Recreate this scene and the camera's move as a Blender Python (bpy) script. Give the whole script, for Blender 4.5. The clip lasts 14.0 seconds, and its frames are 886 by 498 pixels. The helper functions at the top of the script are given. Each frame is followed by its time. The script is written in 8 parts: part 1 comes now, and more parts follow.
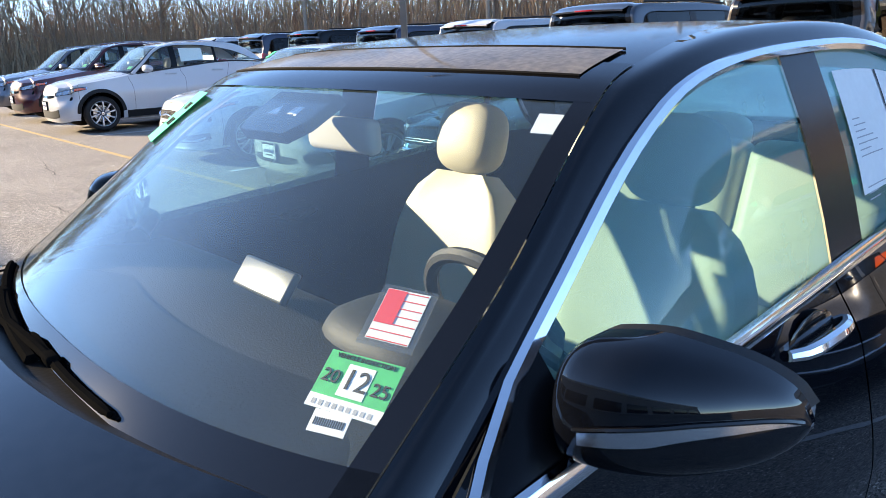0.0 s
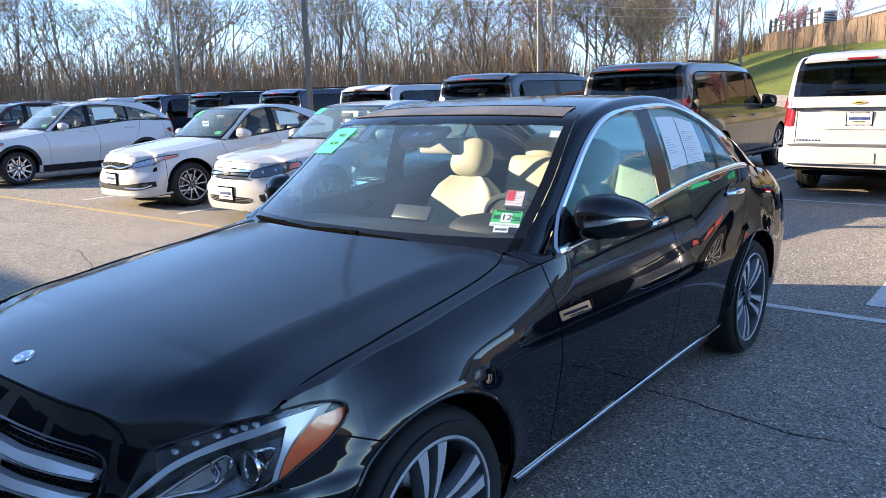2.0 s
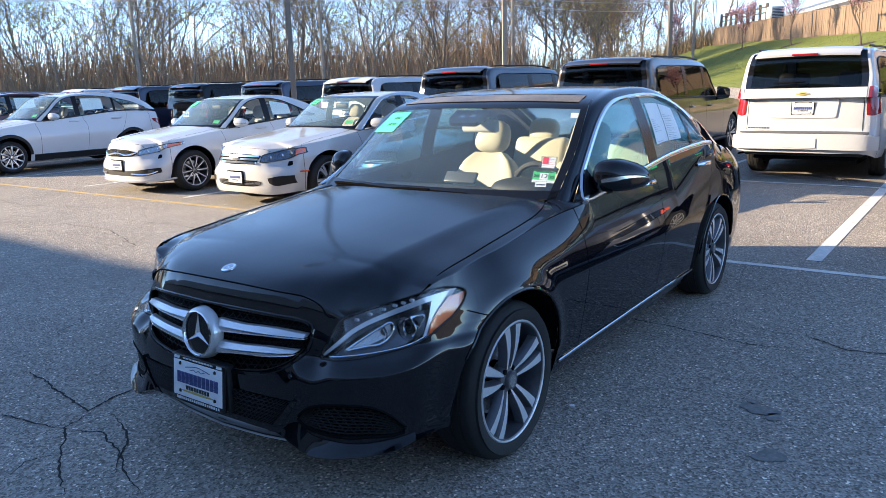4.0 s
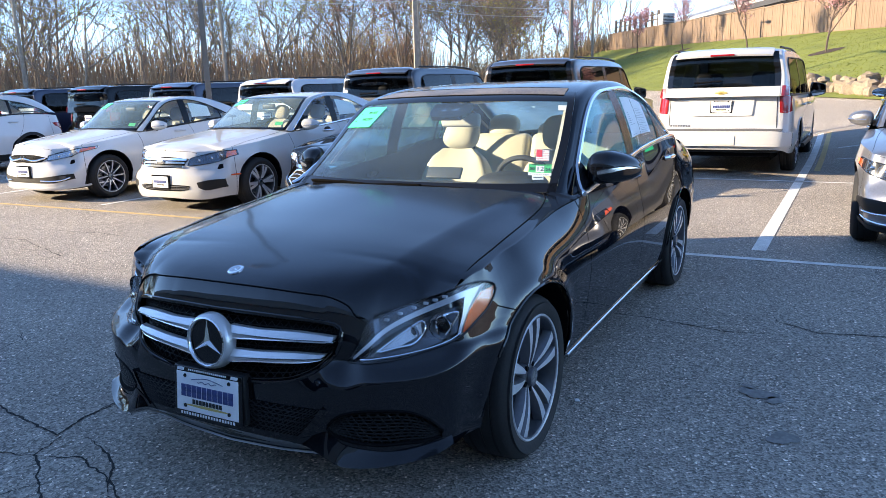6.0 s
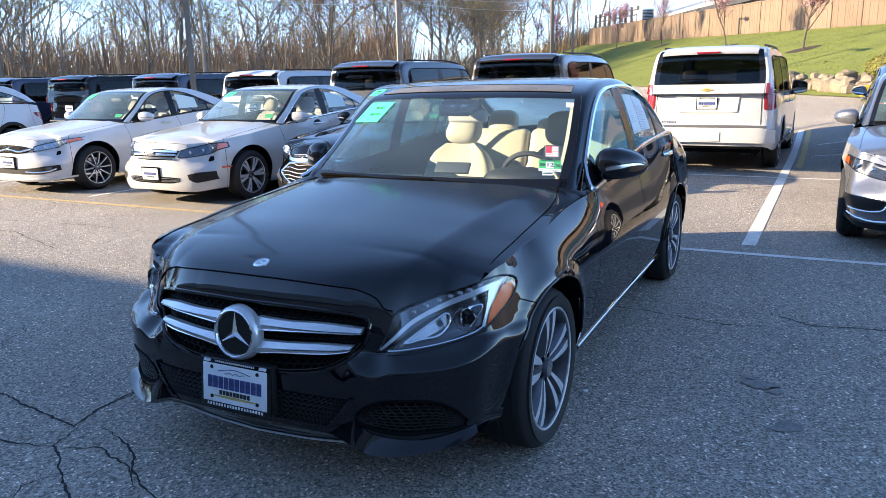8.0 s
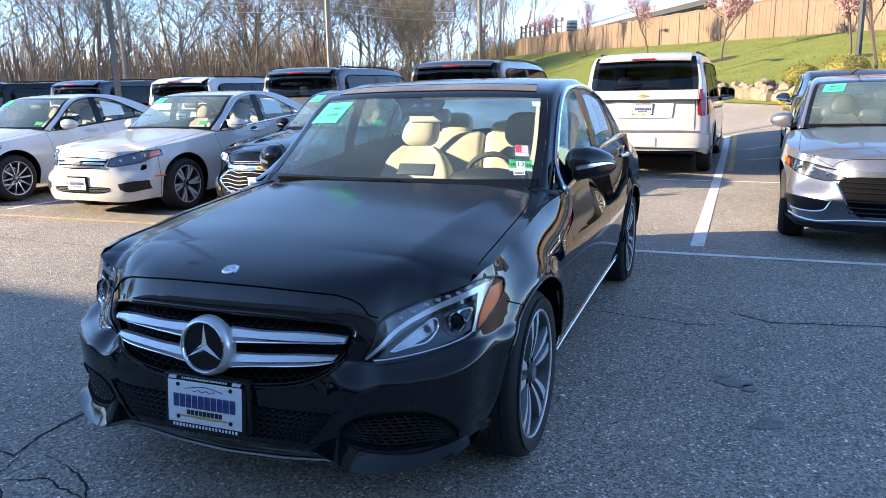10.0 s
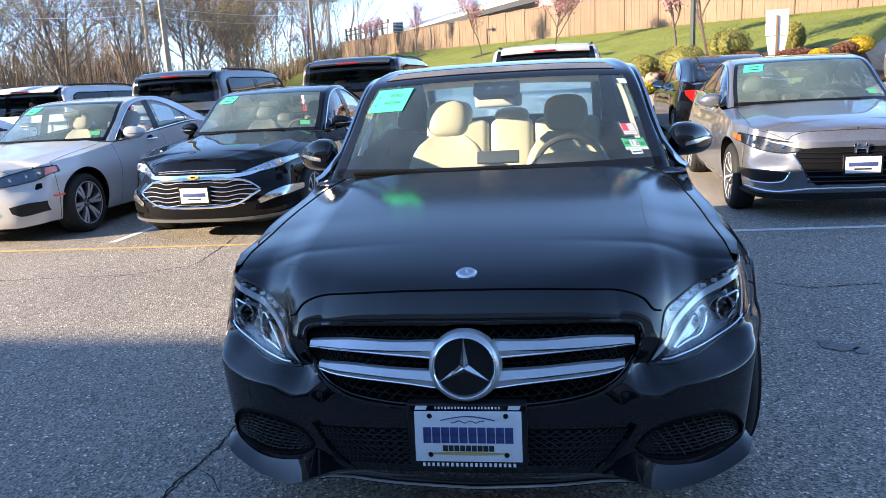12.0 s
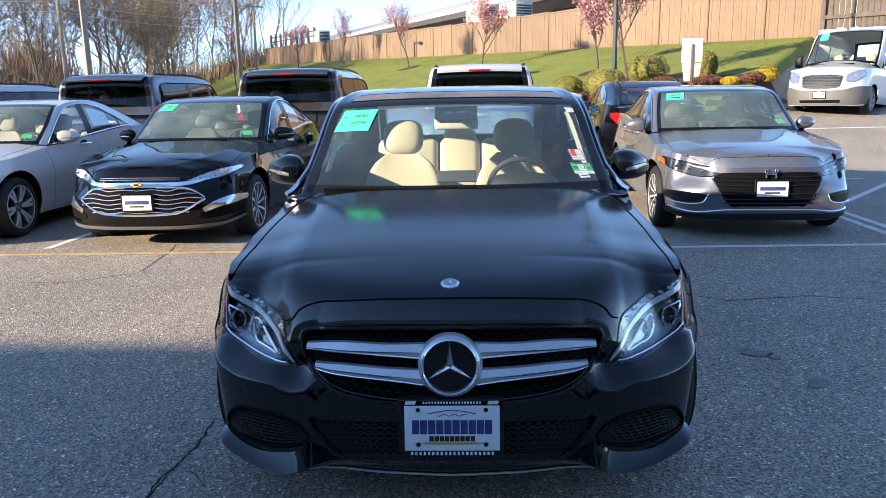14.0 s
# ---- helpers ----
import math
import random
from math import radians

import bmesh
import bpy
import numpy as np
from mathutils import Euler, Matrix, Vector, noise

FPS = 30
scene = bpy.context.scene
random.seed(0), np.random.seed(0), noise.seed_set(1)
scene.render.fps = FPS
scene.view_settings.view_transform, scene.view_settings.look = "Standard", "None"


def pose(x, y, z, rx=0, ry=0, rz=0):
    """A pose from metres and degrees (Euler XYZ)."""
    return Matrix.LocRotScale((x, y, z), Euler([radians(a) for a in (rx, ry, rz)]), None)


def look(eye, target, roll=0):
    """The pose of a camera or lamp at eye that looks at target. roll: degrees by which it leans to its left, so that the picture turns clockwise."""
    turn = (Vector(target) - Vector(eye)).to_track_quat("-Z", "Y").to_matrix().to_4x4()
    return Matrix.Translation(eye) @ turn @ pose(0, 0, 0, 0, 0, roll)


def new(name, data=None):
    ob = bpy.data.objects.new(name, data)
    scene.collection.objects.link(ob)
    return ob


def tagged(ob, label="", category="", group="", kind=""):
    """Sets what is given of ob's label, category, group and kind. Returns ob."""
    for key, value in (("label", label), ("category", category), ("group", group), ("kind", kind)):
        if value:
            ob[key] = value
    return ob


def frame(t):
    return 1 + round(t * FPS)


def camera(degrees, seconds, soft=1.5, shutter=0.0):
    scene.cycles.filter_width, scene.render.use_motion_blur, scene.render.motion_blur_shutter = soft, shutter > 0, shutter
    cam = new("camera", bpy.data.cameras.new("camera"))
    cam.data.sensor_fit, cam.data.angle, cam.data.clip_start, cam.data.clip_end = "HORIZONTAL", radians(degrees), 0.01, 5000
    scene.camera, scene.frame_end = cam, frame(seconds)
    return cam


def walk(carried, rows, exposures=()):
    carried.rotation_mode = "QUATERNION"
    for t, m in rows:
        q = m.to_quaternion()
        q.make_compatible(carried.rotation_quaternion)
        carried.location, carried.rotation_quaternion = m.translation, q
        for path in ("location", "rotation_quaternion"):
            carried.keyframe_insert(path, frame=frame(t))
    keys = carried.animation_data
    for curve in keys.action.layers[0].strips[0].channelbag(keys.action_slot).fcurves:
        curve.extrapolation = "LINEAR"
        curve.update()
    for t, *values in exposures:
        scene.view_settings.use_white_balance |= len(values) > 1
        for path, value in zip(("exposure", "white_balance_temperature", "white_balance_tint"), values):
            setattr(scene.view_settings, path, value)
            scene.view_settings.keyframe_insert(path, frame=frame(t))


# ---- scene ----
cam = camera(61.6, 14.0, 0.65)
METRES, EYE, TILT, LEAN, TURN = 8.0, 1.5, 0.0, 0.0, -42.8
PATH = [
    (0, (0.357, -1.32, 1.474), (1.56, 0.181, 0.928), -2.4),
    (0.5, (-0.059, -1.504, 1.523), (1.3, -0.12, 1.037), -1.8),
    (1, (-0.533, -1.81, 1.513), (0.937, -0.523, 1.087), -1.5),
    (1.5, (-0.969, -1.955, 1.523), (0.535, -0.698, 1.125), -1.6),
    (2, (-1.371, -2.151, 1.508), (0.112, -0.872, 1.104), -1.8),
    (2.5, (-1.704, -2.279, 1.514), (-0.227, -0.998, 1.097), -1.7),
    (3, (-1.99, -2.371, 1.508), (-0.502, -1.104, 1.08), -1.5),
    (3.2, (-2.087, -2.439, 1.516), (-0.592, -1.182, 1.087), -1.6),
    (5.3, (-2.615, -2.177, 1.474), (-0.966, -1.126, 1.052), -1.6),
    (5.5, (-2.583, -2.119, 1.458), (-0.923, -1.085, 1.036), -1.7),
    (6, (-2.555, -1.983, 1.467), (-0.865, -1.0, 1.043), -1.8),
    (6.5, (-2.596, -1.827, 1.468), (-0.885, -0.887, 1.034), -1.8),
    (7, (-2.635, -1.757, 1.461), (-0.917, -0.832, 1.02), -1.8),
    (7.5, (-2.666, -1.813, 1.483), (-0.949, -0.89, 1.036), -1.6),
    (8, (-2.689, -1.871, 1.488), (-0.975, -0.941, 1.045), -1.2),
    (8.5, (-2.691, -1.905, 1.488), (-0.974, -0.975, 1.057), -0.7),
    (9, (-2.693, -1.908, 1.483), (-0.955, -1.012, 1.063), -0.5),
    (9.2, (-2.693, -1.907, 1.481), (-0.945, -1.028, 1.063), -0.5),
    (11.3, (-2.564, -0.62, 1.35), (-0.675, -0.135, 0.906), -3.5),
    (11.5, (-2.591, -0.468, 1.36), (-0.692, -0.027, 0.915), -3.8),
    (12, (-2.711, -0.299, 1.374), (-0.788, 0.041, 0.944), -3.3),
    (12.5, (-2.922, -0.224, 1.409), (-0.981, 0.027, 1.0), -2.5),
    (13, (-2.98, -0.172, 1.448), (-1.026, 0.016, 1.061), -1.6),
    (13.5, (-2.985, -0.139, 1.439), (-1.025, 0.005, 1.068), -0.8),
    (14, (-2.99, -0.136, 1.445), (-1.037, -0.005, 1.036), -1.1),
]
walk(cam, [(t, look(eye, target, roll)) for t, eye, target, roll in PATH], exposures=[(0.0, 1.93, 6900, 8), (3.0, 1.95, 6900, 8), (5.5, 2.08, 6900, 8), (9.0, 2.12, 6900, 8), (11.5, 2.15, 6900, 8), (12.5, 2.10, 6900, 8), (13.2, 1.98, 6900, 8), (14.0, 1.86, 6900, 8)])

# ---- world and sun ----
EL, SUN_TO = 17.5, Vector((0.51, -0.86, 0)).normalized()
world = bpy.data.worlds.new("sky")
scene.world = world
world.use_nodes = True
_n = world.node_tree.nodes
_sky = _n.new("ShaderNodeTexSky")
_sky.sky_type, _sky.sun_disc = "NISHITA", False
_sky.sun_elevation, _sky.sun_rotation = radians(EL), math.atan2(-SUN_TO.x, -SUN_TO.y)
_sky.air_density, _sky.dust_density, _sky.ozone_density = 0.5, 0.0, 2.6
world.node_tree.links.new(_sky.outputs[0], _n["Background"].inputs[0])
_n["Background"].inputs[1].default_value = 0.15
_sun = bpy.data.lights.new("sun", "SUN")
_sun.energy, _sun.angle, _sun.color = 3.7, radians(0.5), (1.0, 0.83, 0.62)
sun = new("sun", _sun)
sun.matrix_world = look((0, 0, 40), Vector((0, 0, 40)) + Vector((SUN_TO.x * math.cos(radians(EL)), SUN_TO.y * math.cos(radians(EL)), -math.sin(radians(EL)))))


# ---- curves and geometry ----
def pchip(pairs):
    """A smooth monotone curve y(x) through pairs."""
    xs, ys = np.array(pairs, float).T
    h, d = np.diff(xs), np.diff(ys) / np.diff(xs)
    m = np.zeros(len(xs))
    m[0], m[-1] = d[0], d[-1]
    for i in range(1, len(xs) - 1):
        if d[i - 1] * d[i] > 0:
            w1, w2 = 2 * h[i] + h[i - 1], h[i] + 2 * h[i - 1]
            m[i] = (w1 + w2) / (w1 / d[i - 1] + w2 / d[i])

    def f(x):
        x = np.clip(np.asarray(x, float), xs[0], xs[-1])
        i = np.clip(np.searchsorted(xs, x) - 1, 0, len(xs) - 2)
        t = (x - xs[i]) / h[i]
        return ((1 + 2 * t) * (1 - t) ** 2 * ys[i] + t * (1 - t) ** 2 * h[i] * m[i]
                + t * t * (3 - 2 * t) * ys[i + 1] + t * t * (t - 1) * h[i] * m[i + 1])
    return f


def spline(points):
    """A Catmull-Rom curve through points, for u from 0 to their number less one."""
    p = np.array(points, float)
    q = np.vstack([2 * p[0] - p[1], p, 2 * p[-1] - p[-2]])

    def f(u):
        u = np.clip(np.asarray(u, float), 0, len(p) - 1)
        i = np.clip(u.astype(int), 0, len(p) - 2)
        t = (u - i)[..., None]
        a, b, c, d = q[i], q[i + 1], q[i + 2], q[i + 3]
        return 0.5 * (2 * b + (c - a) * t + (2 * a - 5 * b + 4 * c - d) * t * t + (3 * b - a - 3 * c + d) * t ** 3)
    return f


def even(points, n):
    """n points at even arc length on the curve through points."""
    f = spline(points)
    d = f(np.linspace(0, len(points) - 1, 200))
    s = np.r_[0, np.cumsum(np.linalg.norm(np.diff(d, axis=0), axis=1))]
    at = np.linspace(0, s[-1], n)
    return np.stack([np.interp(at, s, d[:, k]) for k in range(d.shape[1])], 1)


class Geo:
    """Points and faces of one mesh to be."""

    def __init__(self):
        self.v, self.f = [], []

    def add(self, v, f, flip=False):
        n = len(self.v)
        self.v += [tuple(map(float, p)) for p in v]
        self.f += [tuple(n + i for i in (reversed(q) if flip else q)) for q in f]
        return self

    def grid(self, p, flip=False, close=False):
        p = np.asarray(p, float)
        n, m = p.shape[:2]
        f = [(i * m + j, i * m + j + 1, ((i + 1) % n) * m + j + 1, ((i + 1) % n) * m + j) for i in range(n if close else n - 1) for j in range(m - 1)]
        return self.add(p.reshape(-1, 3), f, flip)

    def tube(self, path, r, k=6, ends=True):
        """A round bar along path; r: one radius or one for each point."""
        p = np.asarray(path, float)
        r = np.broadcast_to(np.asarray(r, float), (len(p),))
        t = np.gradient(p, axis=0)
        t /= np.linalg.norm(t, axis=1)[:, None] + 1e-9
        up = np.array([0, 0, 1.0]) if abs(t[:, 2]).mean() < 0.8 else np.array([1.0, 0, 0])
        a = np.cross(t, up)
        a /= np.linalg.norm(a, axis=1)[:, None] + 1e-9
        b = np.cross(a, t)
        ang = np.arange(k) * 2 * np.pi / k
        ring = p[:, None] + r[:, None, None] * (np.cos(ang)[None, :, None] * a[:, None] + np.sin(ang)[None, :, None] * b[:, None])
        v = ring.reshape(-1, 3)
        f = [(i * k + j, i * k + (j + 1) % k, (i + 1) * k + (j + 1) % k, (i + 1) * k + j) for i in range(len(p) - 1) for j in range(k)]
        if ends:
            f += [tuple(reversed(range(k))), tuple((len(p) - 1) * k + j for j in range(k))]
        return self.add(v, f)

    def lathe(self, profile, k=48, centre=(0, 0, 0), axis="y"):
        """Turned about an axis; profile of (radius, along)."""
        ang = np.arange(k) * 2 * np.pi / k
        c, s = np.cos(ang), np.sin(ang)
        rows = []
        for r, h in profile:
            o = np.full(k, h)
            rows.append(np.stack({"y": (r * c, o, r * s), "z": (r * c, r * s, o), "x": (o, r * c, r * s)}[axis], 1) + np.array(centre))
        p = np.array(rows)
        n = len(rows)
        f = [(i * k + j, (i + 1) * k + j, (i + 1) * k + (j + 1) % k, i * k + (j + 1) % k) for i in range(n - 1) for j in range(k)]
        return self.add(p.reshape(-1, 3), f)

    def box(self, lo, hi, r=0.0, m=None):
        """A box with rounded edges, turned by m about its middle."""
        bm = bmesh.new()
        bmesh.ops.create_cube(bm, size=1)
        size = np.subtract(hi, lo)
        bmesh.ops.scale(bm, vec=size, verts=bm.verts)
        if r:
            bmesh.ops.bevel(bm, geom=bm.edges[:], offset=min(r, 0.49 * min(size)), segments=3, affect="EDGES", profile=0.5)
        if m is not None:
            bmesh.ops.transform(bm, matrix=m, verts=bm.verts)
        bmesh.ops.translate(bm, vec=np.add(hi, lo) / 2, verts=bm.verts)
        bm.verts.index_update()
        self.add([v.co[:] for v in bm.verts], [[v.index for v in q.verts] for q in bm.faces])
        bm.free()
        return self

    def prism(self, poly, a, b, axis="z", flip=False):
        """A flat outline drawn out from a to b along an axis."""
        k = len(poly)
        order = {"z": lambda p, h: (p[0], p[1], h), "y": lambda p, h: (p[0], h, p[1]), "x": lambda p, h: (h, p[0], p[1])}[axis]
        v = [order(p, h) for h in (a, b) for p in poly]
        f = [(i, (i + 1) % k, k + (i + 1) % k, k + i) for i in range(k)] + [tuple(reversed(range(k))), tuple(range(k, 2 * k))]
        return self.add(v, f, flip)

    def ball(self, centre, radius, n=10, m=14, power=1.0):
        th, ph = np.linspace(0.02, np.pi - 0.02, n), np.linspace(0, 2 * np.pi, m, endpoint=False)
        g = lambda a: np.sign(a) * np.abs(a) ** power  # noqa: E731
        p = np.stack([np.outer(g(np.sin(th)), g(np.cos(ph))), np.outer(g(np.sin(th)), g(np.sin(ph))), np.outer(g(np.cos(th)), np.ones(m))], 2)
        p = p * np.array(radius) + np.array(centre)
        f = [(i * m + j, (i + 1) * m + j, (i + 1) * m + (j + 1) % m, i * m + (j + 1) % m) for i in range(n - 1) for j in range(m)]
        f += [tuple(reversed(range(m))), tuple((n - 1) * m + j for j in range(m))]
        return self.add(p.reshape(-1, 3), f)

    def mirrored(self):
        g = Geo()
        return g.add([(x, -y, z) for x, y, z in self.v], self.f, True)

    def moved(self, m):
        g = Geo()
        return g.add([(m @ Vector(p))[:] for p in self.v], self.f)


def mesh_of(name, g, material, sharp=38):
    me = bpy.data.meshes.new(name)
    me.from_pydata(g.v, [], g.f)
    me.polygons.foreach_set("use_smooth", [True] * len(me.polygons))
    me.set_sharp_from_angle(angle=radians(sharp))
    me.materials.append(material)
    me.update()
    return me


def part(name, g, material, parent, label="", sharp=38):
    """One mesh object, a part of parent."""
    me = g if isinstance(g, bpy.types.Mesh) else mesh_of(name, g, material, sharp)
    ob = new(name, me)
    ob.parent = parent
    return tagged(ob, label)


def pair(name, g, material, parent, label="", sharp=38):
    """A part and its mirror image on the other side."""
    return part(name, g, material, parent, label, sharp), part(name, g.mirrored(), material, parent, label, sharp)


def thing(name, label, category, m=None, group="", kind=""):
    ob = new(name)
    ob.empty_display_size = 0.2
    if m is not None:
        ob.matrix_world = m
    return tagged(ob, label, category, group, kind)


def solid(name, g, material, label="", category="", group="", kind="", sharp=38):
    return tagged(new(name, mesh_of(name, g, material, sharp)), label, category, group, kind)


# ---- materials ----
def material(name, colour, rough=0.5, metal=0.0, vary=0.12, scale=4.0, fine=60.0, bump=0.0, coat=0.0, coat_rough=0.03, spec=0.5, tint=None, emit=0.0, per=0.0, rough_vary=0.1):
    """A principled material, its colour and gloss uneven at two scales."""
    mt = bpy.data.materials.new(name)
    mt.use_nodes = True
    nt = mt.node_tree
    N, L = nt.nodes, nt.links.new
    b = N["Principled BSDF"]
    co = N.new("ShaderNodeTexCoord")
    big, small = N.new("ShaderNodeTexNoise"), N.new("ShaderNodeTexNoise")
    big.inputs["Scale"].default_value, big.inputs["Detail"].default_value = scale, 5
    small.inputs["Scale"].default_value, small.inputs["Detail"].default_value = fine, 3
    for n in (big, small):
        L(co.outputs["Object"], n.inputs["Vector"])
    add = N.new("ShaderNodeMath")
    add.operation = "ADD"
    L(big.outputs["Fac"], add.inputs[0]), L(small.outputs["Fac"], add.inputs[1])
    ramp = N.new("ShaderNodeMapRange")
    ramp.inputs[1].default_value, ramp.inputs[2].default_value = 0.6, 1.4
    L(add.outputs[0], ramp.inputs[0])
    mix = N.new("ShaderNodeMix")
    mix.data_type = "RGBA"
    c2 = tint or tuple(min(1.0, c * (1 + 2 * vary)) for c in colour)
    mix.inputs[6].default_value = (*[c * (1 - vary) for c in colour], 1)
    mix.inputs[7].default_value = (*c2, 1)
    L(ramp.outputs[0], mix.inputs[0])
    out = mix.outputs[2]
    if per:
        info, hsv = N.new("ShaderNodeObjectInfo"), N.new("ShaderNodeHueSaturation")
        rng = N.new("ShaderNodeMapRange")
        rng.inputs[3].default_value, rng.inputs[4].default_value = 1 - per, 1 + per
        L(info.outputs["Random"], rng.inputs[0]), L(rng.outputs[0], hsv.inputs["Value"]), L(out, hsv.inputs["Color"])
        out = hsv.outputs[0]
    L(out, b.inputs["Base Color"])
    rr = N.new("ShaderNodeMapRange")
    rr.inputs[3].default_value, rr.inputs[4].default_value = max(0.02, rough * (1 - rough_vary)), min(1, rough * (1 + rough_vary))
    L(big.outputs["Fac"], rr.inputs[0]), L(rr.outputs[0], b.inputs["Roughness"])
    b.inputs["Metallic"].default_value, b.inputs["Coat Weight"].default_value, b.inputs["Coat Roughness"].default_value = metal, coat, coat_rough
    b.inputs["Specular IOR Level"].default_value = spec
    if bump:
        bp = N.new("ShaderNodeBump")
        bp.inputs["Strength"].default_value, bp.inputs["Distance"].default_value = min(1, bump), 0.004
        L(small.outputs["Fac"], bp.inputs["Height"]), L(bp.outputs[0], b.inputs["Normal"])
    if emit:
        b.inputs["Emission Color"].default_value, b.inputs["Emission Strength"].default_value = (*colour, 1), emit
    return mt


def glass(name, tint=(0.86, 0.95, 0.93), gloss=1.0, dust=0.0, haze=(0.55, 0.56, 0.55), film="ShaderNodeBsdfDiffuse"):
    """A thin pane: clear along its face, with a mirror on it that grows with the slant; film: how the dust and painted
    sky sheen on it scatter.
    """
    mt = bpy.data.materials.new(name)
    mt.use_nodes = True
    N, L = mt.node_tree.nodes, mt.node_tree.links.new
    N.remove(N["Principled BSDF"])
    tr, gl, lw, mx = N.new("ShaderNodeBsdfTransparent"), N.new("ShaderNodeBsdfGlossy"), N.new("ShaderNodeLayerWeight"), N.new("ShaderNodeMixShader")
    tr.inputs[0].default_value, gl.inputs["Roughness"].default_value, lw.inputs[0].default_value = (*tint, 1), 0.015, 0.5
    pw, mr = N.new("ShaderNodeMath"), N.new("ShaderNodeMapRange")
    pw.operation, pw.inputs[1].default_value = "POWER", 3.0
    mr.inputs[3].default_value, mr.inputs[4].default_value = 0.055 * gloss, min(1.0, 0.9 * gloss)
    L(lw.outputs["Facing"], pw.inputs[0]), L(pw.outputs[0], mr.inputs[0])
    L(mr.outputs[0], mx.inputs[0]), L(tr.outputs[0], mx.inputs[1]), L(gl.outputs[0], mx.inputs[2])
    out = mx.outputs[0]
    # dust film; its haze colour can also hold a painted sky sheen
    if dust:
        co, no, df, m2, rg = N.new("ShaderNodeTexCoord"), N.new("ShaderNodeTexNoise"), N.new(film), N.new("ShaderNodeMixShader"), N.new("ShaderNodeMapRange")
        no.inputs["Scale"].default_value, no.inputs["Detail"].default_value = 2.2, 6
        rg.inputs[1].default_value, rg.inputs[2].default_value, rg.inputs[3].default_value, rg.inputs[4].default_value = 0.3, 0.75, dust * 0.35, dust
        df.inputs[0].default_value = (*haze, 1)
        L(co.outputs["Object"], no.inputs["Vector"]), L(no.outputs["Fac"], rg.inputs[0]), L(rg.outputs[0], m2.inputs[0])
        L(out, m2.inputs[1]), L(df.outputs[0], m2.inputs[2])
        out = m2.outputs[0]
    L(out, N["Material Output"].inputs["Surface"])
    return mt


def paint(name, colour, rough=0.35, metal=0.0, dust=0.05, spec=0.5, coat_rough=0.02):
    return material(name, colour, rough, metal, vary=0.06 + dust, scale=1.6, fine=45, coat=1.0, coat_rough=coat_rough, spec=spec)


M_BLACK = paint("black_paint", (0.0032, 0.0039, 0.0062), 0.5, dust=0.25, spec=0.0, coat_rough=0.012)
M_BLACKDUSTY = paint("dusty_black_paint", (0.0050, 0.0066, 0.0105), 0.5, dust=0.4, spec=0.0, coat_rough=0.11)
M_BLACKDUSTY.node_tree.nodes["Principled BSDF"].inputs["Coat IOR"].default_value = 1.53
M_BLACK2 = paint("soft_black_paint", (0.003, 0.003, 0.0035), 0.5, spec=0.0)
M_BLACK.node_tree.nodes["Principled BSDF"].inputs["Coat IOR"].default_value = 1.54
M_BLACK2.node_tree.nodes["Principled BSDF"].inputs["Coat IOR"].default_value = 1.40
M_WHITE = paint("white_paint", (0.56, 0.57, 0.585), 0.4, dust=-0.035)
M_PEARL = paint("pearl_paint", (0.50, 0.50, 0.50), 0.4, dust=-0.035)
M_SILVER = paint("silver_paint", (0.20, 0.205, 0.225), 0.32, 0.7)
M_BROWN = paint("dark_bronze_paint", (0.045, 0.036, 0.028), 0.3, 0.5)
M_GREY = paint("dark_grey_paint", (0.05, 0.055, 0.065), 0.3, 0.5)
M_NAVY = paint("navy_paint", (0.010, 0.016, 0.045), 0.3, 0.2)
M_MAROON = paint("maroon_paint", (0.07, 0.008, 0.012), 0.3, 0.3)
M_CHROME = material("chrome", (0.80, 0.81, 0.83), 0.07, 1.0, 0.03)
M_SATIN = material("satin_metal", (0.62, 0.63, 0.65), 0.24, 1.0, 0.05)
M_ALLOY = material("machined_alloy", (0.62, 0.63, 0.65), 0.30, 0.45, 0.08)
M_ALLOY_DARK = material("grey_alloy", (0.13, 0.135, 0.15), 0.36, 0.7, 0.1)
M_TYRE = material("tyre_rubber", (0.011, 0.011, 0.0115), 0.75, vary=0.2, scale=6, fine=90, bump=0.3)
M_PLASTIC = material("black_plastic", (0.014, 0.014, 0.015), 0.5, spec=0.25, vary=0.15, fine=120, bump=0.15)
M_GLOSSBLACK = material("gloss_black_trim", (0.006, 0.006, 0.007), 0.08, vary=0.1)
M_PILLAR = material("black_pillar_film", (0.004, 0.004, 0.005), 0.25, spec=0.22, vary=0.1)
M_MESH = material("grille_mesh_plastic", (0.004, 0.004, 0.0045), 0.5, spec=0.3, vary=0.1)
# near-black: shade of gaps and recesses put into the colour, also plain black parts
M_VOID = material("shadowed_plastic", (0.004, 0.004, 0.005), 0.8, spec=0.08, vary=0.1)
M_GREYPLASTIC = material("grey_plastic", (0.09, 0.09, 0.095), 0.6, vary=0.1, fine=150, bump=0.2)
M_GLASS = glass("window_glass")
# windshield films: dust plus a bluish sky reflection put into the haze colour
M_WINDSHIELD = glass("windshield_glass", (0.86, 0.96, 0.97), 1.0, 0.095, (0.34, 0.50, 0.64))
M_DUSTSHEENSCREEN = glass("dusty_sheen_windshield", (0.86, 0.95, 0.92), 1.0, 0.22, (0.40, 0.58, 0.60))
# rear film: dust with the window's blue reflection and glow painted in
M_REARGLASS = glass("hazy_rear_glass", (0.50, 0.68, 0.70), 1.0, 0.75, (0.36, 0.56, 0.64), "ShaderNodeBsdfTranslucent")
